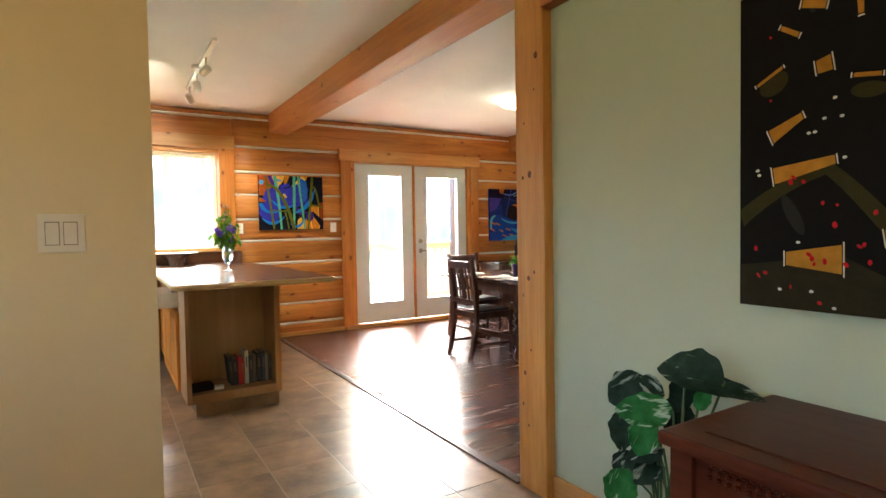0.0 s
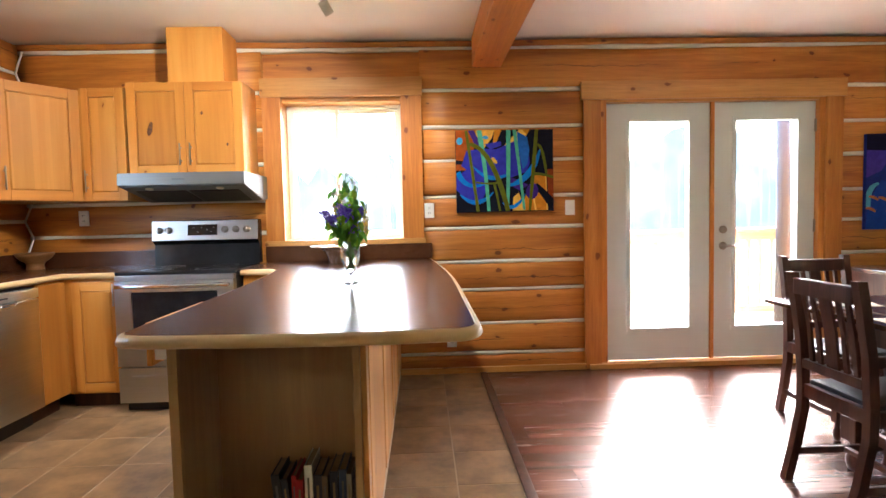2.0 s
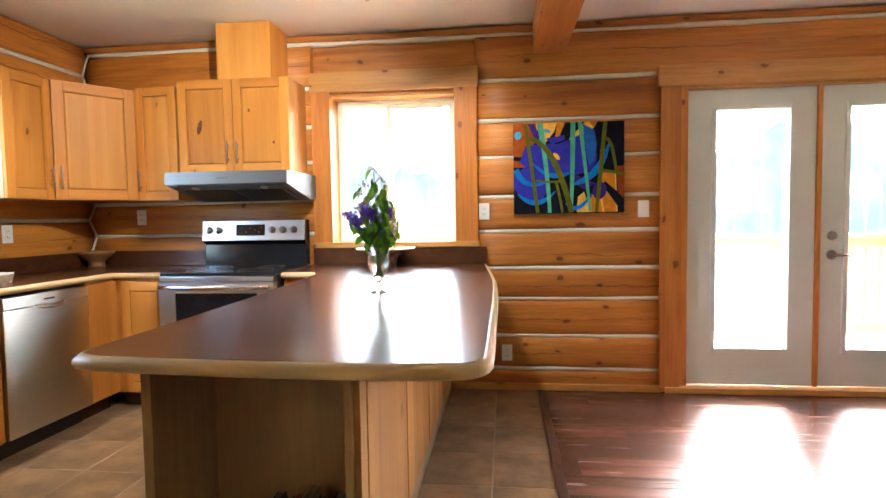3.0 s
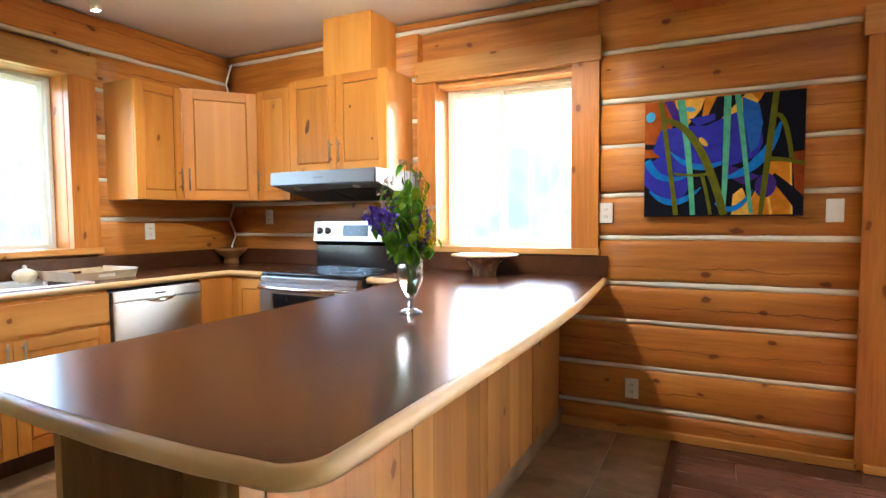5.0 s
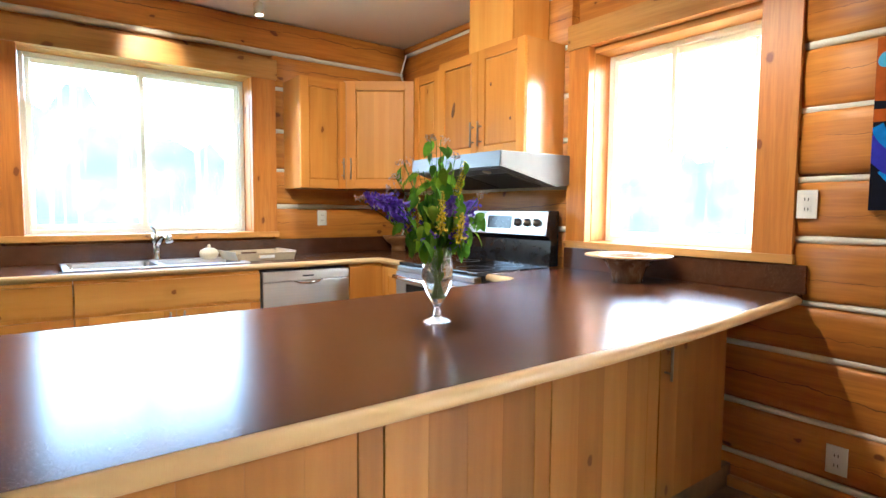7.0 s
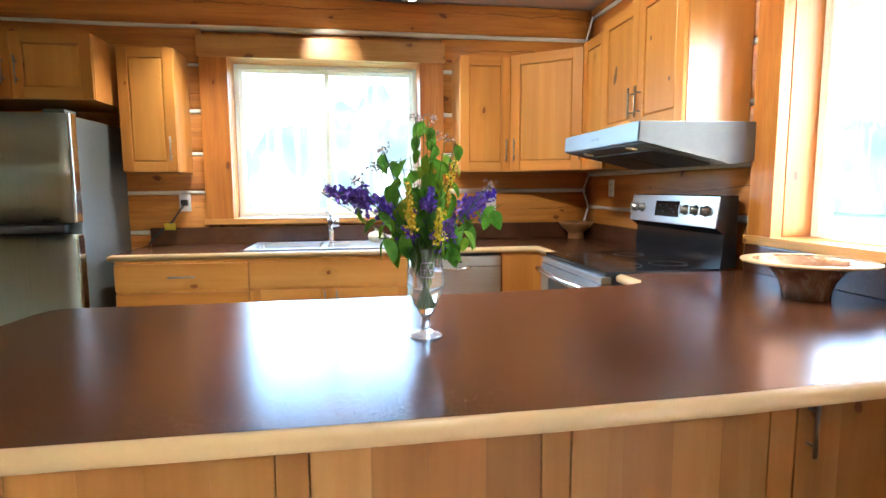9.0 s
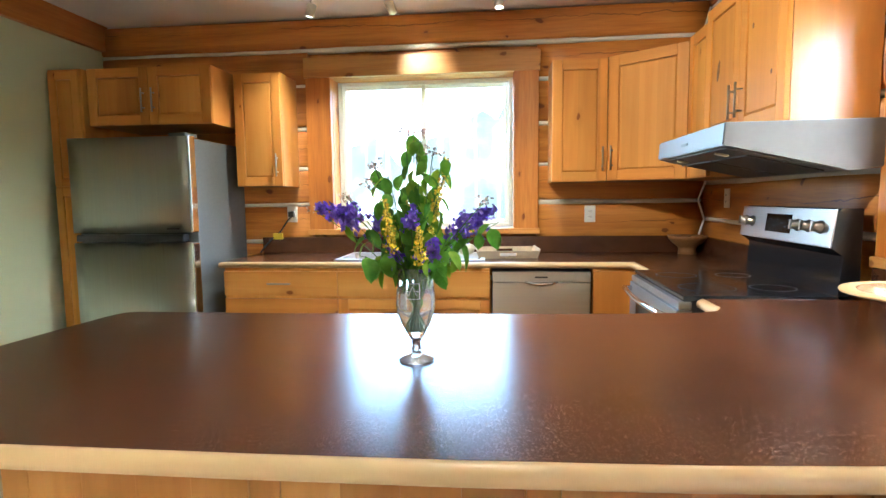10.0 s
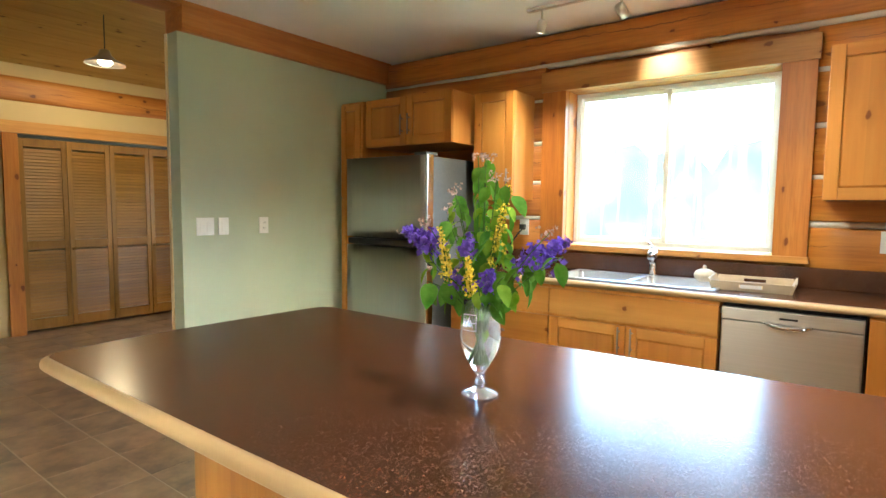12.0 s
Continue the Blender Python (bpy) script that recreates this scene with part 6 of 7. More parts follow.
M_BLUSH = plain("pale_pink_petal", (0.5, 0.35, 0.29), 0.6, 0, 0.2, 60)

VX, VY = 0.94, 4.995
vase = thing("vase", pose(VX, VY, TOPZ + 0.0006), "clear footed glass vase half full of water", "vase")
_out = [(0.0, 0.0), (0.041, 0.0), (0.0425, 0.003), (0.034, 0.008), (0.016, 0.014), (0.0105, 0.022), (0.0125, 0.028), (0.0095, 0.036), (0.0115, 0.05), (0.021, 0.065), (0.0345, 0.09), (0.044, 0.115), (0.0475, 0.135), (0.0465, 0.165), (0.043, 0.198), (0.0415, 0.226)]
part("foot", lathe(bmesh.new(), [(0.0, 0.004), (0.03, 0.0025), (0.039, 0.0)] + _out[1:9] + [(0.0, 0.0502)], 40), M_GLASS, vase, "round glass foot and knopped stem").visible_shadow = False
part("water", lathe(bmesh.new(), [(0.0, 0.0506)] + _out[8:13] + [(0.0465, 0.165), (0.0448, 0.182), (0.0, 0.1815)], 40), M_WATER, vase, "glass bowl filled with clear water").visible_shadow = False
part("rim", lathe(bmesh.new(), [(0.0432, 0.1825), (0.0448, 0.1825), (0.043, 0.198), (0.0415, 0.226), (0.0408, 0.2272), (0.0398, 0.226), (0.0414, 0.198), (0.0432, 0.1825)], 40), M_GLASS, vase, "thin clear glass rim").visible_shadow = False
_bm = bmesh.new()
for _line in ([(-0.36, 0.158), (0.36, 0.158), (0.36, 0.194), (-0.36, 0.194), (-0.36, 0.158)], [(-0.2, 0.166), (0.0, 0.188), (0.2, 0.166)], [(-0.36, 0.176), (-0.14, 0.176)], [(0.14, 0.176), (0.36, 0.176)]):
    _pts = []
    for (_a, _z), (_c, _d) in zip(_line, _line[1:]):
        _pts += [(_a + (_c - _a) * k / 6, _z + (_d - _z) * k / 6) for k in range(7)]
    tube(_bm, [(0.0462 * math.cos(a), 0.0462 * math.sin(a), z) for a, z in _pts], 0.0006, 5)
part("etching", _bm, M_PLATE, vase, "white etched square crest").visible_shadow = False

bouquet = thing("bouquet", pose(VX, VY, TOPZ), "loose bouquet of violet and yellow flowers with green leaves", "flowers")
_rng = random.Random(21)
LEAVES = [mesh_of(leaf_bm(l, w, 0.25, dr), "leaf", m) for l, w, dr, m in ((0.06, 0.04, 0.3, M_LEAF), (0.05, 0.034, 0.5, M_LEAF), (0.066, 0.042, 0.25, M_LEAF), (0.046, 0.03, 0.3, M_LEAFL), (0.056, 0.036, 0.5, M_LEAFL), (0.072, 0.046, 0.35, M_LEAF))]


def stem_line(tip, bend=0.03):
    tip = Vector(tip)
    foot = Vector((-0.02 * tip.x / 0.2 + _rng.uniform(-0.006, 0.006), -0.02 * tip.y / 0.2 + _rng.uniform(-0.006, 0.006), 0.075))
    neck = Vector((tip.x * 0.1, tip.y * 0.1, 0.215))
    pts = []
    for i in range(13):
        s = i / 12
        p = (1 - s) ** 2 * foot + 2 * s * (1 - s) * (neck * 1.0 + Vector((0, 0, 0.02))) + s * s * tip
        pts.append(p)
    return pts


def leafy(pts, count, start=0.45):
    """Hanging ovate leaves up a stem, each turned about a third of the way round from the last."""
    turn = _rng.uniform(0, 360)
    for k in range(count):
        s = start + (1 - start) * (k + 0.6) / count
        i = min(11, int(s * 12))
        p = pts[i].lerp(pts[i + 1], s * 12 - i)
        turn += 150 + _rng.uniform(-30, 30)
        if p.z < 0.222:
            continue
        way = Matrix.Translation(p) @ pose(0, 0, 0, 0, 0, turn)
        bm = bmesh.new()
        tube(bm, [way @ Vector((0, 0, 0)), way @ Vector((0, 0.007, 0.002)), way @ Vector((0, 0.014, 0.0))], 0.0008, 5)
        part("leaf_stalk", bm, M_STEM, bouquet)
        share("leaf", _rng.choice(LEAVES), bouquet, way @ pose(0, 0.0135, 0.0, _rng.uniform(-88, -22), _rng.uniform(-28, 28), _rng.uniform(-25, 25)) @ Matrix.Scale(_rng.uniform(0.75, 1.08) * (1.0 if s < 0.85 else 0.85), 4))


def petal_cloud(bm, centre, spread, count, size):
    for _ in range(count):
        p = Vector(centre) + Vector((_rng.gauss(0, 1), _rng.gauss(0, 1), _rng.gauss(0, 1))) * spread
        m = Matrix.Translation(p) @ Euler([_rng.uniform(0, 6.3) for _ in range(3)]).to_matrix().to_4x4() @ Matrix.Scale(size * _rng.uniform(0.7, 1.3), 4)
        v = [bm.verts.new(m @ Vector(q)) for q in ((0, 0, 0), (0.5, 0.45, 0.15), (0, 1, 0.3), (-0.5, 0.45, 0.15))]
        bm.faces.new((v[0], v[1], v[2]))
        bm.faces.new((v[0], v[2], v[3]))


def spike(base, tip, mat, name, count, fat, size, each=7):
    bm = bmesh.new()
    base, tip = Vector(base), Vector(tip)
    for k in range(count):
        s = k / (count - 1)
        petal_cloud(bm, base.lerp(tip, s), fat * (1.05 - 0.7 * s), each, size * (1.1 - 0.4 * s))
    part(name, bm, mat, bouquet)


STEMS = [(-0.01, 0.0, 0.55, 13, 0.52), (0.02, 0.02, 0.53, 9, 0.6), (0.02, 0.075, 0.49, 8, 0.55), (-0.03, -0.1, 0.47, 10, 0.5), (0.05, -0.06, 0.41, 7, 0.55), (-0.05, 0.04, 0.47, 9, 0.5), (-0.06, -0.03, 0.46, 8, 0.5), (0.04, 0.06, 0.39, 7, 0.5), (0.01, -0.06, 0.45, 8, 0.5),
         (-0.02, 0.14, 0.335, 6, 0.5), (0.0, -0.16, 0.345, 5, 0.5), (0.07, -0.11, 0.31, 5, 0.55), (-0.08, -0.08, 0.34, 6, 0.5), (0.07, 0.1, 0.29, 4, 0.5), (-0.1, 0.09, 0.31, 5, 0.5),
         (0.0, 0.2, 0.335, 3, 0.78), (0.1, 0.06, 0.26, 2, 0.6), (0.03, 0.1, 0.255, 3, 0.6), (0.05, -0.12, 0.26, 3, 0.6), (-0.11, 0.0, 0.33, 5, 0.5)]
for _a, _b, _c, _n, _s in STEMS:
    _p = stem_line((_a, _b, _c))
    _bm = bmesh.new()
    tube(_bm, _p, [0.0021 - 0.0012 * i / 12 for i in range(13)], 6)
    part("stem", _bm, M_STEM, bouquet)
    leafy(_p, round(1.25 * _n), _s)
# two leaves left on under the rim
for _a, _z in ((200, 0.165), (330, 0.15), (80, 0.158)):
    share("leaf", LEAVES[1], bouquet, pose(0.006 * math.cos(radians(_a)), 0.006 * math.sin(radians(_a)), _z) @ pose(0, 0, 0, -65, 0, 0) @ Matrix.Scale(0.62, 4))
for _b, _t, _n, _f in (((0.0, -0.135, 0.345), (-0.01, -0.235, 0.375), 17, 0.0135), ((-0.03, 0.1, 0.315), (-0.05, 0.185, 0.362), 17, 0.0165), ((0.035, 0.045, 0.25), (0.055, 0.055, 0.295), 9, 0.012),
                       ((0.02, -0.045, 0.245), (0.03, -0.055, 0.275), 7, 0.011), ((-0.06, -0.07, 0.31), (-0.11, -0.12, 0.35), 14, 0.013), ((0.05, 0.0, 0.33), (0.065, 0.01, 0.37), 7, 0.009)):
    _p = stem_line(_b)
    _bm = bmesh.new()
    tube(_bm, _p + [Vector(_t)], 0.0017, 6)
    part("stem", _bm, M_STEM, bouquet)
    spike(_b, _t, M_VIOLET, "violet_flower", _n, _f, 0.015, 16)
for _b, _t in (((0.075, 0.022, 0.25), (0.09, 0.024, 0.325)), ((0.075, -0.04, 0.28), (0.09, -0.05, 0.385)), ((0.02, 0.045, 0.34), (0.025, 0.085, 0.48)), ((-0.05, -0.02, 0.3), (-0.07, -0.03, 0.39)), ((0.03, 0.035, 0.26), (0.03, 0.045, 0.32))):
    _p = stem_line(_b)
    _bm = bmesh.new()
    tube(_bm, _p + [Vector(_t)], 0.0016, 6)
    part("stem", _bm, M_STEM, bouquet)
    spike(_b, _t, M_YELLOW, "yellow_flower", 22, 0.0068, 0.0075, 11)
for _t in ((-0.01, -0.02, 0.552), (0.0, 0.01, 0.545), (-0.03, -0.1, 0.475), (-0.04, -0.125, 0.435), (0.0, -0.165, 0.4), (0.02, 0.05, 0.5), (0.0, 0.17, 0.385), (-0.02, -0.25, 0.365)):
    _bm = bmesh.new()
    for _ in range(9):
        petal_cloud(_bm, Vector(_t) + Vector((_rng.uniform(-0.02, 0.02), _rng.uniform(-0.02, 0.02), _rng.uniform(-0.01, 0.01))), 0.003, 5, 0.006)
    part("blossom", _bm, M_BLUSH, bouquet, "pale pink tiny blossoms")
    _bm = bmesh.new()
    tube(_bm, stem_line(_t), 0.0013, 5)
    part("stem", _bm, M_STEM, bouquet)

# potted plant on the dining table
t = thing("potted_plant", pose(3.60, 4.42, 0.76), "small green leafy plant in a purple pot", "plant")
part("pot", lathe(bmesh.new(), [(0, 0), (0.045, 0), (0.06, 0.105), (0.064, 0.108), (0.064, 0.122), (0.057, 0.122), (0.054, 0.10), (0, 0.095)], 24), plain("purple_glaze", (0.045, 0.016, 0.1), 0.3), t, "glossy purple pot")
_l = [mesh_of(leaf_bm(0.05, 0.026, 0.2, 0.5), "leaf", leaf_mat("potted_leaf", (0.09, 0.26, 0.03), (0.2, 0.45, 0.08))), mesh_of(leaf_bm(0.036, 0.022, 0.2, 0.7), "leaf", leaf_mat("potted_leaf_dark", (0.05, 0.17, 0.02), (0.12, 0.32, 0.05)))]
for _k in range(95):
    _a, _r = _rng.uniform(0, 360), abs(_rng.gauss(0, 0.045))
    share("leaf", _rng.choice(_l), t, pose(_r * math.cos(radians(_a)), _r * math.sin(radians(_a)), 0.105 + max(0, 0.085 - _r * 0.7) * _rng.uniform(0.3, 1.1)) @ pose(0, 0, 0, 0, 0, _a - 90 + _rng.uniform(-40, 40)) @ pose(0, 0, 0, _rng.uniform(-20, 50), 0, 0))
_bm = bmesh.new()
for _ in range(16):
    petal_cloud(_bm, (_rng.gauss(0, 0.04), _rng.gauss(0, 0.04), 0.195), 0.003, 4, 0.008)
part("blossom", _bm, M_YELLOW, t)

# sideboard with a carved figure under the second painting
t = thing("sideboard", pose(4.62, 6.06, 0.0025), "low dark oak sideboard against the log wall", "sideboard")
part("top", boxes((-0.02, -0.02, 0.745, 1.10, 0.46, 0.775), bevel=0.006), M_DARKTOP, t)
part("body", boxes((0.0, 0.0, 0.14, 1.08, 0.45, 0.744), bevel=0.004), M_DARKWOOD, t)
for _x in (0.02, 0.545):
    d = raised_door(t, pose(_x, -0.0205, 0.16), 0.515, 0.40, 0.07, M_DARKWOOD, M_DARKTOP)
    part("knob", lathe(bmesh.new(), [(0, 0), (0.006, 0), (0.013, 0.014), (0, 0.02)], 12, m=pose(0.45 if _x < 0.3 else 0.06, 0, 0.2, 90)), M_NICKEL, d)
    dr = part("drawer", boxes((0, 0, 0, 0.515, 0.02, 0.145), bevel=0.004), M_DARKWOOD, t, "", pose(_x, -0.0205, 0.585))
    part("knob", lathe(bmesh.new(), [(0, 0), (0.006, 0), (0.013, 0.014), (0, 0.02)], 12, m=pose(0.257, 0, 0.07, 90)), M_NICKEL, dr)
for _x in (0.04, 1.04):
    for _y in (0.04, 0.41):
        part("foot", lathe(bmesh.new(), [(0, 0), (0.025, 0), (0.035, 0.05), (0.02, 0.1), (0.035, 0.139), (0, 0.139)], 14, (_x, _y, 0)), M_DARKWOOD, t)
_bm = bmesh.new()
for _p, _s in (((0, 0, 0.09), (0.15, 0.09, 0.1)), ((-0.07, 0, 0.17), (0.075, 0.07, 0.1)), ((-0.075, 0, 0.265), (0.05, 0.05, 0.06)), ((0.1, 0, 0.15), (0.085, 0.07, 0.075)), ((0.0, 0, 0.02), (0.19, 0.12, 0.03))):
    bmesh.ops.create_icosphere(_bm, subdivisions=3, radius=1.0, matrix=Matrix.Translation(_p) @ Matrix.Diagonal((*_s, 1)))
for _v in _bm.verts:
    _v.co += 0.008 * Vector(noise.noise_vector(_v.co * 18))
    _v.co.z = max(_v.co.z, 0.0)
_o = part("carving", _bm, wood("carved_wood", (0.03, 0.014, 0.009), (0.06, 0.03, 0.018), (0.1, 0.055, 0.035), "z", 0.5), None, "", pose(5.2, 6.26, 0.778))
tagged(_o, "dark rough carved wooden figure standing on the sideboard", "carving")

# ---- paintings ----
PAINT = {}


def pigment(c):
    key = tuple(c)
    if key not in PAINT:
        PAINT[key] = plain("pigment_%d" % len(PAINT), c, 0.7, 0, 0.14, 25)
        PAINT[key].node_tree.nodes["Principled BSDF"].inputs["Specular IOR Level"].default_value = 0.12
    return PAINT[key]


class Canvas:
    """A stretched canvas facing -y in its own axes; marks are laid over one another."""

    def __init__(self, at, w, h, label, ground_colour, sx, sy):
        self.w, self.h, self.sx, self.sy, self.k = w, h, sx, sy, 0
        self.ob = thing("painting", at, label, "painting")
        part("canvas", boxes((0, -0.03, 0, w, 0.0, h), bevel=0.002), pigment(ground_colour), self.ob)

    def lay(self, pts, colour):
        self.k += 1
        y = -0.0303 - 0.00022 * self.k
        bm = bmesh.new()
        f = bm.faces.new([bm.verts.new((min(max(p[0] / self.sx * self.w, 0.001), self.w - 0.001), y, min(max((1 - p[1] / self.sy) * self.h, 0.001), self.h - 0.001))) for p in pts])
        bmesh.ops.triangulate(bm, faces=[f])
        part("brush_mark", bm, pigment(colour), self.ob)

    def line(self, a, b, c, w0, w1, w2, colour):
        """A bowed stroke from a by b to c with its widths."""
        a, b, c = Vector(a), Vector(b), Vector(c)
        left, right = [], []
        for i in range(15):
            s = i / 14
            p = (1 - s) ** 2 * a + 2 * s * (1 - s) * b + s * s * c
            d = 2 * (1 - s) * (b - a) + 2 * s * (c - b)
            n = Vector((-d.y, d.x)).normalized() * ((1 - s) ** 2 * w0 + 2 * s * (1 - s) * w1 + s * s * w2) / 2
            left.append(p + n)
            right.append(p - n)
        self.lay(left + right[::-1], colour)

    def oval(self, x, y, rx, ry, turn, colour):
        t = radians(turn)
        self.lay([(x + rx * math.cos(q) * math.cos(t) - ry * math.sin(q) * math.sin(t), y + rx * math.cos(q) * math.sin(t) + ry * math.sin(q) * math.cos(t)) for q in [2 * math.pi * i / 22 for i in range(22)]], colour)


BLUE, DEEP, SKYB, NAVY = (0.03, 0.03, 0.36), (0.05, 0.02, 0.2), (0.01, 0.17, 0.55), (0.006, 0.007, 0.015)
OLIVE, TEAL, GOLD, RUST, ORANGE = (0.11, 0.12, 0.008), (0.09, 0.38, 0.24), (0.75, 0.42, 0.06), (0.34, 0.07, 0.008), (0.55, 0.2, 0.01)
p = Canvas(pose(1.565, NORTH - 0.036, 1.264), 0.755, 0.63, "unframed abstract canvas in blue, green and gold on the log wall", NAVY, 540, 445)
p.lay([(0, 0), (120, 0), (105, 90), (60, 215), (0, 215)], RUST)
p.lay([(0, 160), (75, 168), (60, 185), (0, 182)], NAVY)
p.lay([(110, 0), (215, 0), (200, 45), (130, 130)], GOLD)
p.lay([(215, 0), (255, 0), (225, 70), (205, 75)], ORANGE)
p.lay([(265, 90), (350, 0), (410, 0), (380, 50), (300, 85)], GOLD)
p.lay([(370, 0), (410, 0), (395, 30)], ORANGE)
p.lay([(70, 0), (100, 0), (150, 90), (120, 110)], DEEP)
p.lay([(160, 75), (250, 62), (252, 85), (190, 105)], BLUE)
p.lay([(30, 190), (60, 110), (150, 100), (220, 105), (330, 60), (400, 90), (410, 180), (390, 230), (300, 260), (200, 250), (120, 250), (80, 230)], BLUE)
p.lay([(0, 250), (60, 210), (150, 230), (170, 320), (140, 385), (60, 380), (0, 320)], BLUE)
p.lay([(340, 10), (395, 40), (408, 110), (395, 190), (370, 215), (345, 90)], (0.02, 0.11, 0.45))
p.lay([(290, 250), (400, 300), (350, 330), (300, 300)], DEEP)
p.lay([(310, 440), (315, 365), (345, 340), (385, 440)], GOLD)
p.lay([(380, 440), (375, 380), (430, 250), (500, 245), (505, 440)], ORANGE)
p.line((425, 255), (420, 340), (440, 440), 8, 8, 10, GOLD)
p.line((497, 250), (500, 350), (503, 440), 6, 7, 8, GOLD)
p.lay([(500, 220), (540, 215), (540, 380), (515, 400)], (0.24, 0.045, 0.008))
p.line((440, 300), (490, 350), (535, 410), 25, 40, 50, NAVY)
p.oval(420, 335, 34, 44, 10, DEEP)
p.line((95, 195), (185, 300), (295, 235), 4, 40, 6, SKYB)
p.line((280, 305), (420, 280), (465, 110), 6, 62, 8, SKYB)
p.line((10, 225), (50, 330), (160, 290), 30, 26, 8, SKYB)
p.line((20, 345), (110, 440), (205, 335), 6, 44, 4, SKYB)
p.line((255, 395), (320, 460), (380, 350), 6, 36, 4, SKYB)
p.line((130, 0), (165, 200), (178, 440), 28, 20, 18, TEAL)
p.line((292, 0), (292, 250), (283, 425), 24, 20, 14, TEAL)
p.line((325, 0), (350, 200), (375, 435), 20, 16, 14, TEAL)
p.line((58, 0), (90, 220), (118, 440), 16, 18, 18, OLIVE)
p.line((75, 75), (200, 90), (285, 440), 18, 32, 26, OLIVE)
p.line((448, 0), (425, 250), (405, 440), 20, 24, 14, OLIVE)
p.line((448, 85), (480, 75), (500, 240), 14, 18, 14, OLIVE)
p.line((420, 240), (480, 240), (540, 262), 18, 12, 14, OLIVE)
p.line((110, 280), (170, 295), (235, 285), 10, 8, 12, OLIVE)
p.line((208, 285), (225, 350), (240, 440), 14, 12, 12, OLIVE)
p.oval(22, 58, 17, 20, 20, (0.08, 0.36, 0.62))
p.oval(165, 40, 18, 9, 10, (0.08, 0.36, 0.62))
p.oval(212, 165, 22, 9, 50, GOLD)

p = Canvas(pose(4.815, NORTH - 0.036, 1.06), 0.865, 0.755, "abstract canvas in deep blues with orange marks", (0.012, 0.03, 0.22), 415, 415)
p.lay([(0, 0), (415, 0), (415, 130), (300, 165), (120, 120), (0, 85)], (0.008, 0.006, 0.03))
p.lay([(0, 70), (110, 75), (60, 160), (0, 190)], (0.06, 0.04, 0.35))
p.lay([(100, 80), (240, 70), (290, 130), (270, 230), (200, 280), (120, 240)], (0.008, 0.018, 0.1))
p.lay([(150, 150), (260, 110), (270, 200), (210, 270), (160, 230)], (0.02, 0.008, 0.012))
p.lay([(320, 130), (415, 110), (415, 210), (340, 190)], (0.06, 0.05, 0.4))
p.lay([(60, 200), (250, 270), (415, 260), (415, 415), (0, 415), (10, 300)], (0.01, 0.05, 0.34))
p.lay([(90, 415), (180, 375), (320, 365), (415, 390), (415, 415)], (0.04, 0.3, 0.6))
p.line((185, 315), (270, 370), (360, 330), 4, 50, 40, (0.03, 0.27, 0.58))
p.line((100, 235), (190, 300), (290, 255), 6, 22, 10, (0.06, 0.36, 0.62))
p.line((10, 320), (0, 230), (50, 215), 18, 30, 10, (0.1, 0.42, 0.6))
p.line((120, 35), (190, 70), (260, 10), 6, 18, 6, (0.1, 0.2, 0.5))
p.line((215, 55), (290, 40), (330, 0), 6, 10, 6, (0.25, 0.3, 0.45))
for _a, _b, _c in (((290, 80), (330, 50), (360, 60)), ((350, 60), (380, 20), (415, 20)), ((330, 115), (370, 100), (415, 105)), ((300, 140), (340, 190), (400, 200)), ((205, 130), (250, 120), (255, 170))):
    p.line(_a, _b, _c, 12, 20, 12, (0.5, 0.13, 0.01))
p.lay([(85, 0), (130, 0), (120, 40), (90, 35)], (0.5, 0.12, 0.01))
for _q in ((68, 285), (100, 340), (160, 330), (130, 380), (20, 330), (30, 280), (190, 375)):
    p.line((_q[0] - 20, _q[1] - 8), (_q[0], _q[1] - 10), (_q[0] + 18, _q[1] + 8), 8, 16, 8, (0.5, 0.16, 0.06))
p.line((120, 60), (190, 90), (300, 110), 5, 4, 5, (0.05, 0.06, 0.25))
p.line((190, 0), (170, 100), (140, 220), 10, 6, 5, (0.05, 0.06, 0.3))

# the dark canvas in the hall, facing west
p = Canvas(pose(1.783, 1.052, 0.989, 0, 0, -90), 0.774, 0.933, "large black canvas with ochre shapes and red dots", (0.006, 0.005, 0.004), 1100, 1130)
_olive, _ochre, _bone = (0.035, 0.03, 0.008), (0.42, 0.19, 0.02), (0.6, 0.58, 0.5)
p.line((0, 815), (165, 690), (350, 650), 60, 46, 34, _olive)
p.line((340, 645), (420, 700), (560, 860), 40, 50, 60, _olive)
p.oval(142, 335, 60, 40, -20, _olive)
p.oval(480, 417, 60, 25, 5, _olive)
p.lay([(0, 980), (400, 940), (560, 1010), (560, 1130), (0, 1130)], (0.022, 0.017, 0.007))
p.oval(300, 90, 20, 40, 20, (0.02, 0.02, 0.012))
p.oval(220, 800, 25, 80, -30, (0.02, 0.018, 0.014))


def peg(x0, y0, x1, y1, w0, w1):
    p.line((x0, y0), ((x0 + x1) / 2, (y0 + y1) / 2), (x1, y1), w0, (w0 + w1) / 2, w1, _ochre)
    d = Vector((x1 - x0, y1 - y0)).normalized()
    for (x, y), w, s in (((x0, y0), w0, -1), ((x1, y1), w1, 1)):
        n, c = Vector((-d.y, d.x)) * w * 0.6, Vector((x, y)) + d * 7 * s
        p.line(tuple(c + n), tuple(c), tuple(c - n), 5, 6, 5, _bone)


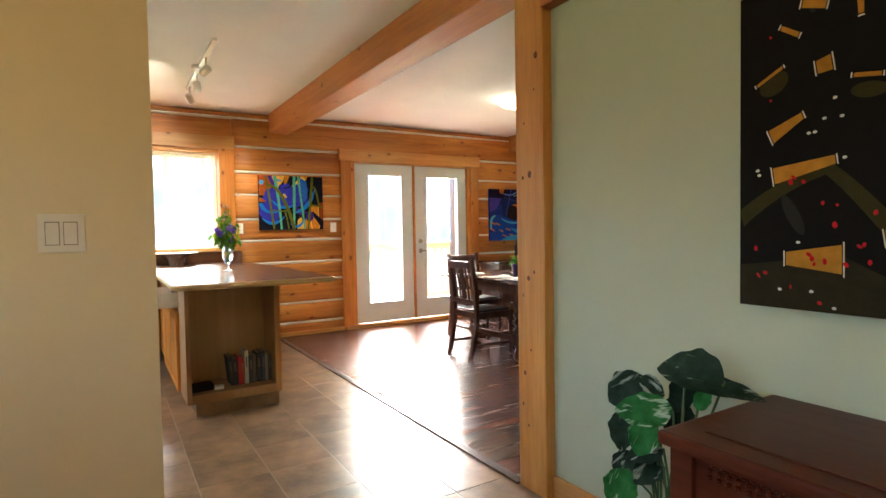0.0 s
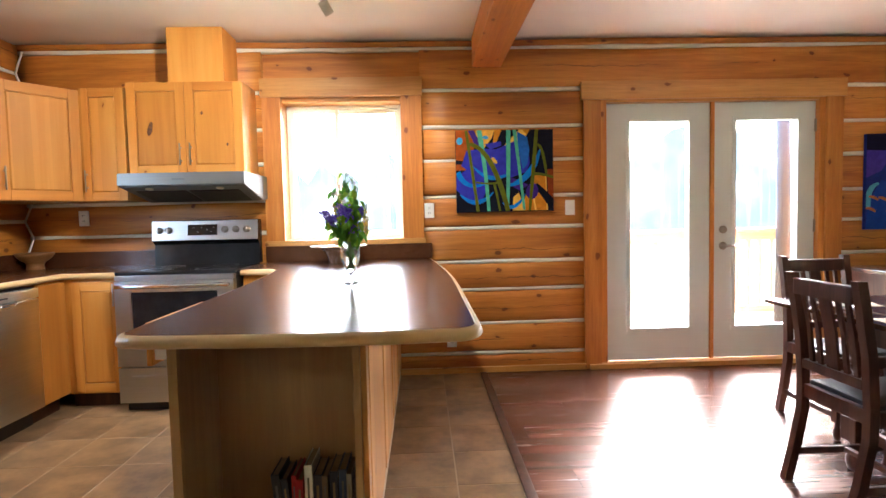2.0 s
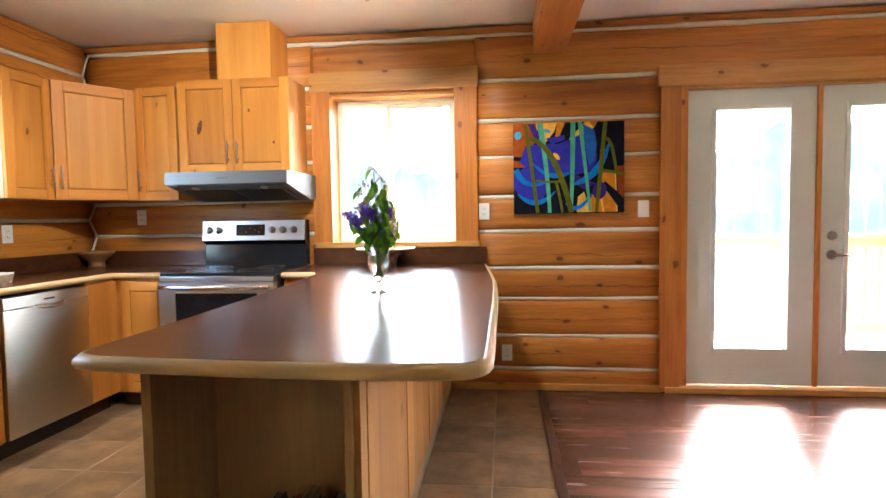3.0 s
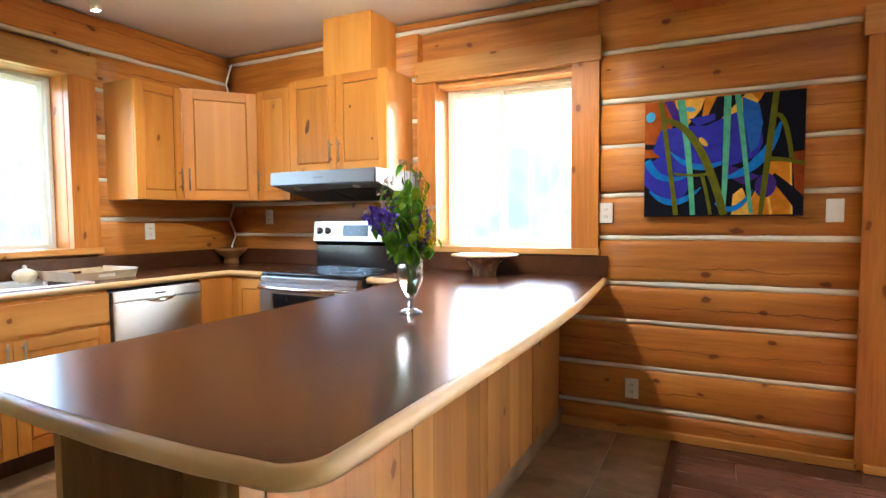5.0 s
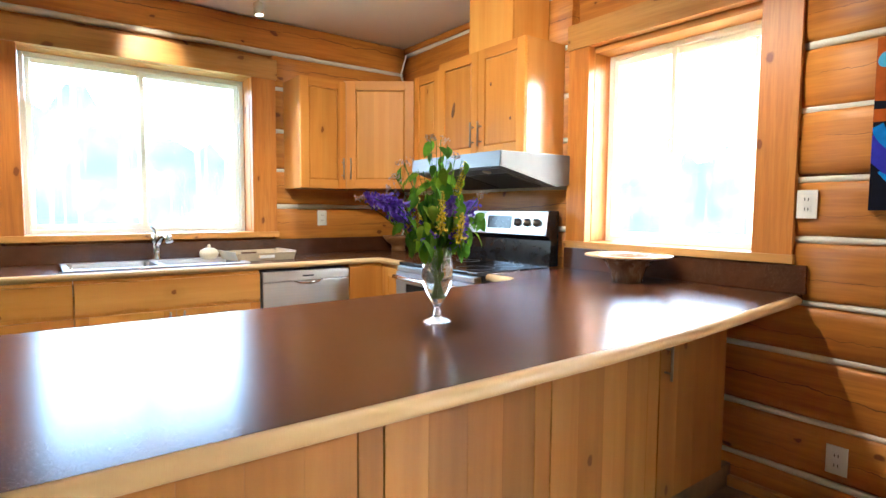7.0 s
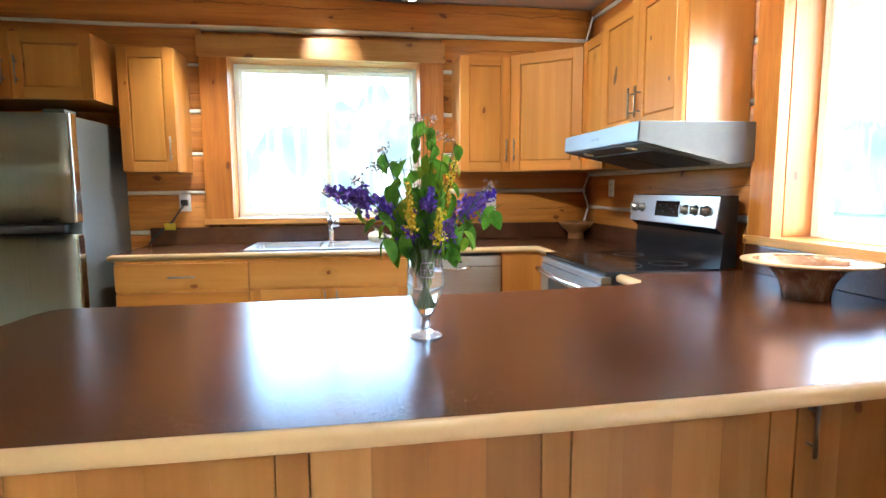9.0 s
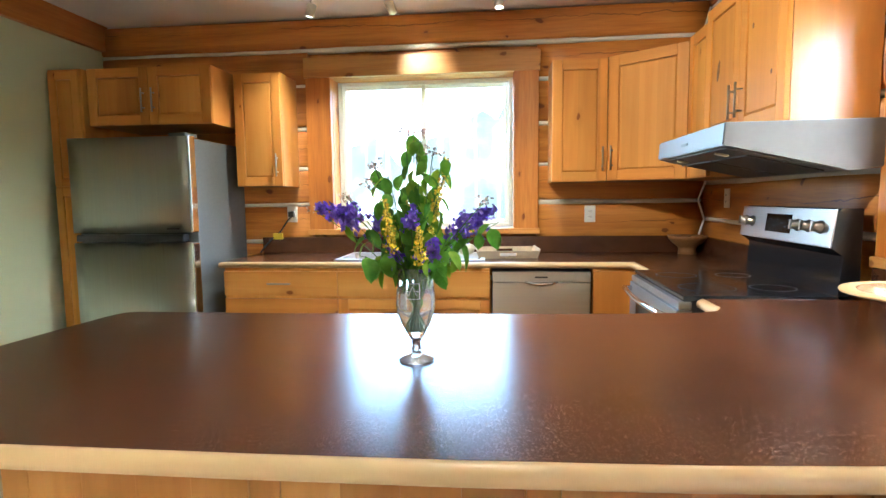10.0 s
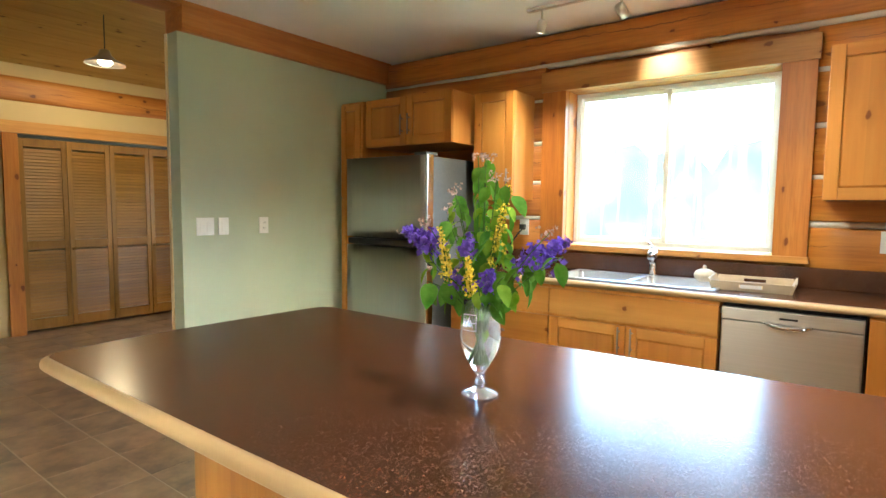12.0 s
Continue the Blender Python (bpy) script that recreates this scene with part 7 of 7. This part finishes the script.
peg(253, 87, 338, 109, 30, 36)
peg(173, 149, 239, 188, 16, 18)
peg(307, 314, 358, 305, 44, 52)
peg(77, 332, 179, 285, 12, 12)
peg(136, 522, 256, 464, 50, 24)
peg(148, 662, 374, 623, 58, 30)
peg(197, 952, 399, 950, 46, 96)
peg(433, 365, 520, 377, 14, 14)
peg(540, 880, 650, 860, 50, 30)
peg(452, 100, 456, 178, 24, 18)
_rng = random.Random(4)
for _q in ((135, 173), (136, 394), (216, 686), (334, 764), (384, 772), (377, 837), (459, 906), (78, 918), (89, 1016), (118, 1005), (219, 1050), (287, 936), (344, 958), (416, 966), (327, 1097), (493, 956), (307, 968), (267, 689), (230, 672), (475, 900), (510, 800), (300, 950)):
    p.oval(_q[0], min(_q[1], 1110), _rng.uniform(5, 12), _rng.uniform(4, 10), _rng.uniform(0, 90), (0.45, 0.01, 0.015))
for _q in ((286, 528), (308, 527), (341, 487), (401, 488), (411, 621), (377, 426), (88, 638), (95, 655), (250, 895), (180, 1060), (380, 1110), (300, 1060)):
    p.oval(_q[0], _q[1], 8, 5, 0, _bone)

# ---- hall: chest and plant ----


def chest():
    c = thing("carved_chest", pose(1.244, 0.05, 0.003), "carved reddish mahogany chest against the hall wall", "chest")
    w, d, h = 0.92, 0.535, 0.718
    part("top", boxes((-0.0, 0.0, h - 0.035, d + 0.005, w, h), bevel=0.012), M_CHEST, c)
    part("inset_top", boxes((0.08, 0.08, h + 0.0005, d - 0.06, w - 0.08, h + 0.004), bevel=0.002), M_CHEST, c)
    part("body", boxes((0.03, 0.025, 0.05, d, w - 0.025, h - 0.036)), M_CHEST, c)
    for y in (0.03, w - 0.09):
        part("stile", boxes((0.012, y, 0.0, 0.029, y + 0.06, h - 0.037), bevel=0.003), M_CHEST, c)
    for z0, z1 in ((h - 0.045, h - 0.037), (0.05, 0.12)):
        part("rail", boxes((0.012, 0.0905, z0, 0.029, w - 0.0905, z1), bevel=0.003), M_CHEST, c)
    for y0, y1 in ((0.10, 0.455), (0.465, 0.82)):
        bm = bmesh.new()
        cy, cz = (y0 + y1) / 2, 0.375
        for r in (0.17, 0.135, 0.10):
            tube(bm, [(0.024, cy + r * math.cos(2 * math.pi * i / 30), cz + 1.45 * r * math.sin(2 * math.pi * i / 30)) for i in range(31)], 0.008, 6, False)
        for i in range(12):
            a = 2 * math.pi * i / 12
            tube(bm, [(0.026, cy, cz), (0.016, cy + 0.05 * math.cos(a), cz + 0.06 * math.sin(a)), (0.026, cy + 0.09 * math.cos(a), cz + 0.12 * math.sin(a))], [0.004, 0.011, 0.003], 6)
        for i in range(14):
            for z in (0.668, 0.652, 0.636):
                bmesh.ops.create_icosphere(bm, subdivisions=1, radius=0.0085, matrix=Matrix.Translation((0.026, y0 + 0.015 + (y1 - y0 - 0.03) * (i + (0.5 if z < 0.66 else 0)) / 14, z)))
        part("carving", bm, M_CHEST, c, "carved rosette and beading")


chest()


def hall_plant():
    t = thing("floor_plant", pose(1.57, 1.20, 0.003), "trailing plant with large variegated leaves beside the chest", "plant")
    part("pot", lathe(bmesh.new(), [(0, 0), (0.09, 0), (0.115, 0.2), (0.125, 0.205), (0.125, 0.23), (0.11, 0.23), (0.105, 0.19), (0, 0.185)], 26), plain("dark_pot", (0.03, 0.025, 0.02), 0.5), t, "dark plain pot")
    rng = random.Random(9)
    m = leaf_mat("variegated_leaf", (0.012, 0.026, 0.017), (0.028, 0.055, 0.035), (0.4, 0.46, 0.38), 0.05)
    mb = leaf_mat("bright_variegated_leaf", (0.015, 0.1, 0.02), (0.04, 0.2, 0.05), (0.5, 0.62, 0.45), 0.1)
    mt = plain("vine_stalk", (0.05, 0.09, 0.03), 0.6)
    eye_side, right = Vector((-0.74, -0.55, 0.38)), Vector((0.6, -0.8, 0))
    # middle of each leaf, length, width, lean in degrees, colour
    for x, y, z, ln, wd, lean, bright in (
            (1.54, 1.08, 0.80, 0.19, 0.16, 155, 0), (1.52, 1.30, 0.69, 0.165, 0.135, 215, 0), (1.55, 1.22, 0.72, 0.09, 0.06, -40, 0), (1.49, 1.21, 0.655, 0.18, 0.12, 190, 1),
            (1.48, 1.20, 0.57, 0.115, 0.105, 250, 1), (1.53, 1.32, 0.55, 0.135, 0.105, 265, 0), (1.51, 1.22, 0.51, 0.12, 0.07, 200, 0), (1.54, 1.33, 0.43, 0.105, 0.085, 240, 0),
            (1.50, 1.31, 0.36, 0.14, 0.12, 255, 1), (1.57, 0.99, 0.765, 0.21, 0.085, -8, 0), (1.53, 1.03, 0.735, 0.085, 0.05, 70, 1), (1.56, 1.12, 0.72, 0.12, 0.09, 250, 0),
            (1.53, 1.28, 0.27, 0.13, 0.11, 280, 0), (1.50, 1.21, 0.30, 0.12, 0.1, 300, 0), (1.55, 1.24, 0.44, 0.12, 0.1, 230, 0), (1.6, 1.17, 0.62, 0.14, 0.11, 270, 0)):
        n = (eye_side + Vector([rng.uniform(-0.3, 0.3) for _ in range(3)])).normalized()
        if z > 0.76:
            n = (n + Vector((0, 0, 1.0))).normalized()
        d = right * math.cos(radians(lean)) + Vector((0, 0, math.sin(radians(lean))))
        d = (d - n * d.dot(n)).normalized()
        side = d.cross(n)
        mid = Vector((x - 1.57, y - 1.20, z))
        foot = mid - d * ln * 0.5
        turn = Matrix((side, d, n)).transposed().to_4x4()
        share("leaf", mesh_of(leaf_bm(ln, wd, 0.36, 0.2, 0.12, 14), "leaf", mb if bright else m), t, Matrix.Translation(foot) @ turn)
        bm = bmesh.new()
        tube(bm, [(rng.uniform(-0.03, 0.03), rng.uniform(-0.03, 0.03), 0.19), (foot.x * 0.4 + 0.03, foot.y * 0.5, max(0.24, (foot.z + 0.2) * 0.55)), tuple(foot)], 0.004, 6)
        part("stalk", bm, mt, t)


hall_plant()

# ---- floor pieces ----
TX, TY, JX, JY = 0.34, 0.36, 1.43, 4.015
_me = mesh_of(boxes((-TX / 2 + 0.003, -TY / 2 + 0.003, -0.006, TX / 2 - 0.003, TY / 2 - 0.003, 0.003), bevel=0.002), "tile", M_TILE)
_half = mesh_of(boxes((-TX / 2 + 0.003, -TY / 2 + 0.003, -0.006, TX / 2 - 0.05, TY / 2 - 0.003, 0.003), bevel=0.002), "tile", M_TILE)
for i in range(-9, 1):
    for j in range(-15, 8):
        x, y = JX + TX * (i + 0.5), JY + TY * (j + 0.5)
        if x - TX / 2 < WEST - 0.2 or y + TY / 2 > NORTH + 0.1 or (2.05 < y < 2.28 and x < 0.1):
            continue
        if x < -1.15 and y > 2.3 or (0.65 < x < 1.0 and y > 4.3):
            continue
        share("tile", _half if i == 0 and y > 2.2 else _me, floor, pose(x, y, 0))
for j in range(-15, -5):
    share("tile", _me, floor, pose(JX + TX * 1.5, JY + TY * (j + 0.5), 0))
PW, PL = 0.19, 1.22
_me = mesh_of(boxes((-PL / 2 + 0.001, -PW / 2 + 0.001, -0.008, PL / 2 - 0.001, PW / 2 - 0.001, 0.002), bevel=0.0015), "plank", M_LAMINATE)
for j in range(24):
    y = 2.2 + PW * (j + 0.5)
    if y > 6.7:
        break
    for i in range(6):
        x = 1.76 + PL * (i + 0.5) - PL * ((j * 0.37) % 1.0) * 0.999
        x0, x1 = max(1.762, x - PL / 2), min(EAST, x + PL / 2)
        if x1 - x0 < 0.08:
            continue
        if x1 - x0 > PL - 0.01:
            share("plank", _me, floor, pose(x, y, 0))
        else:
            h = (x1 - x0) / 2
            part("plank", boxes((-h + 0.001, -PW / 2 + 0.001, -0.008, h - 0.001, PW / 2 - 0.001, 0.002)), M_LAMINATE, floor, "", pose((x0 + x1) / 2, y, 0))
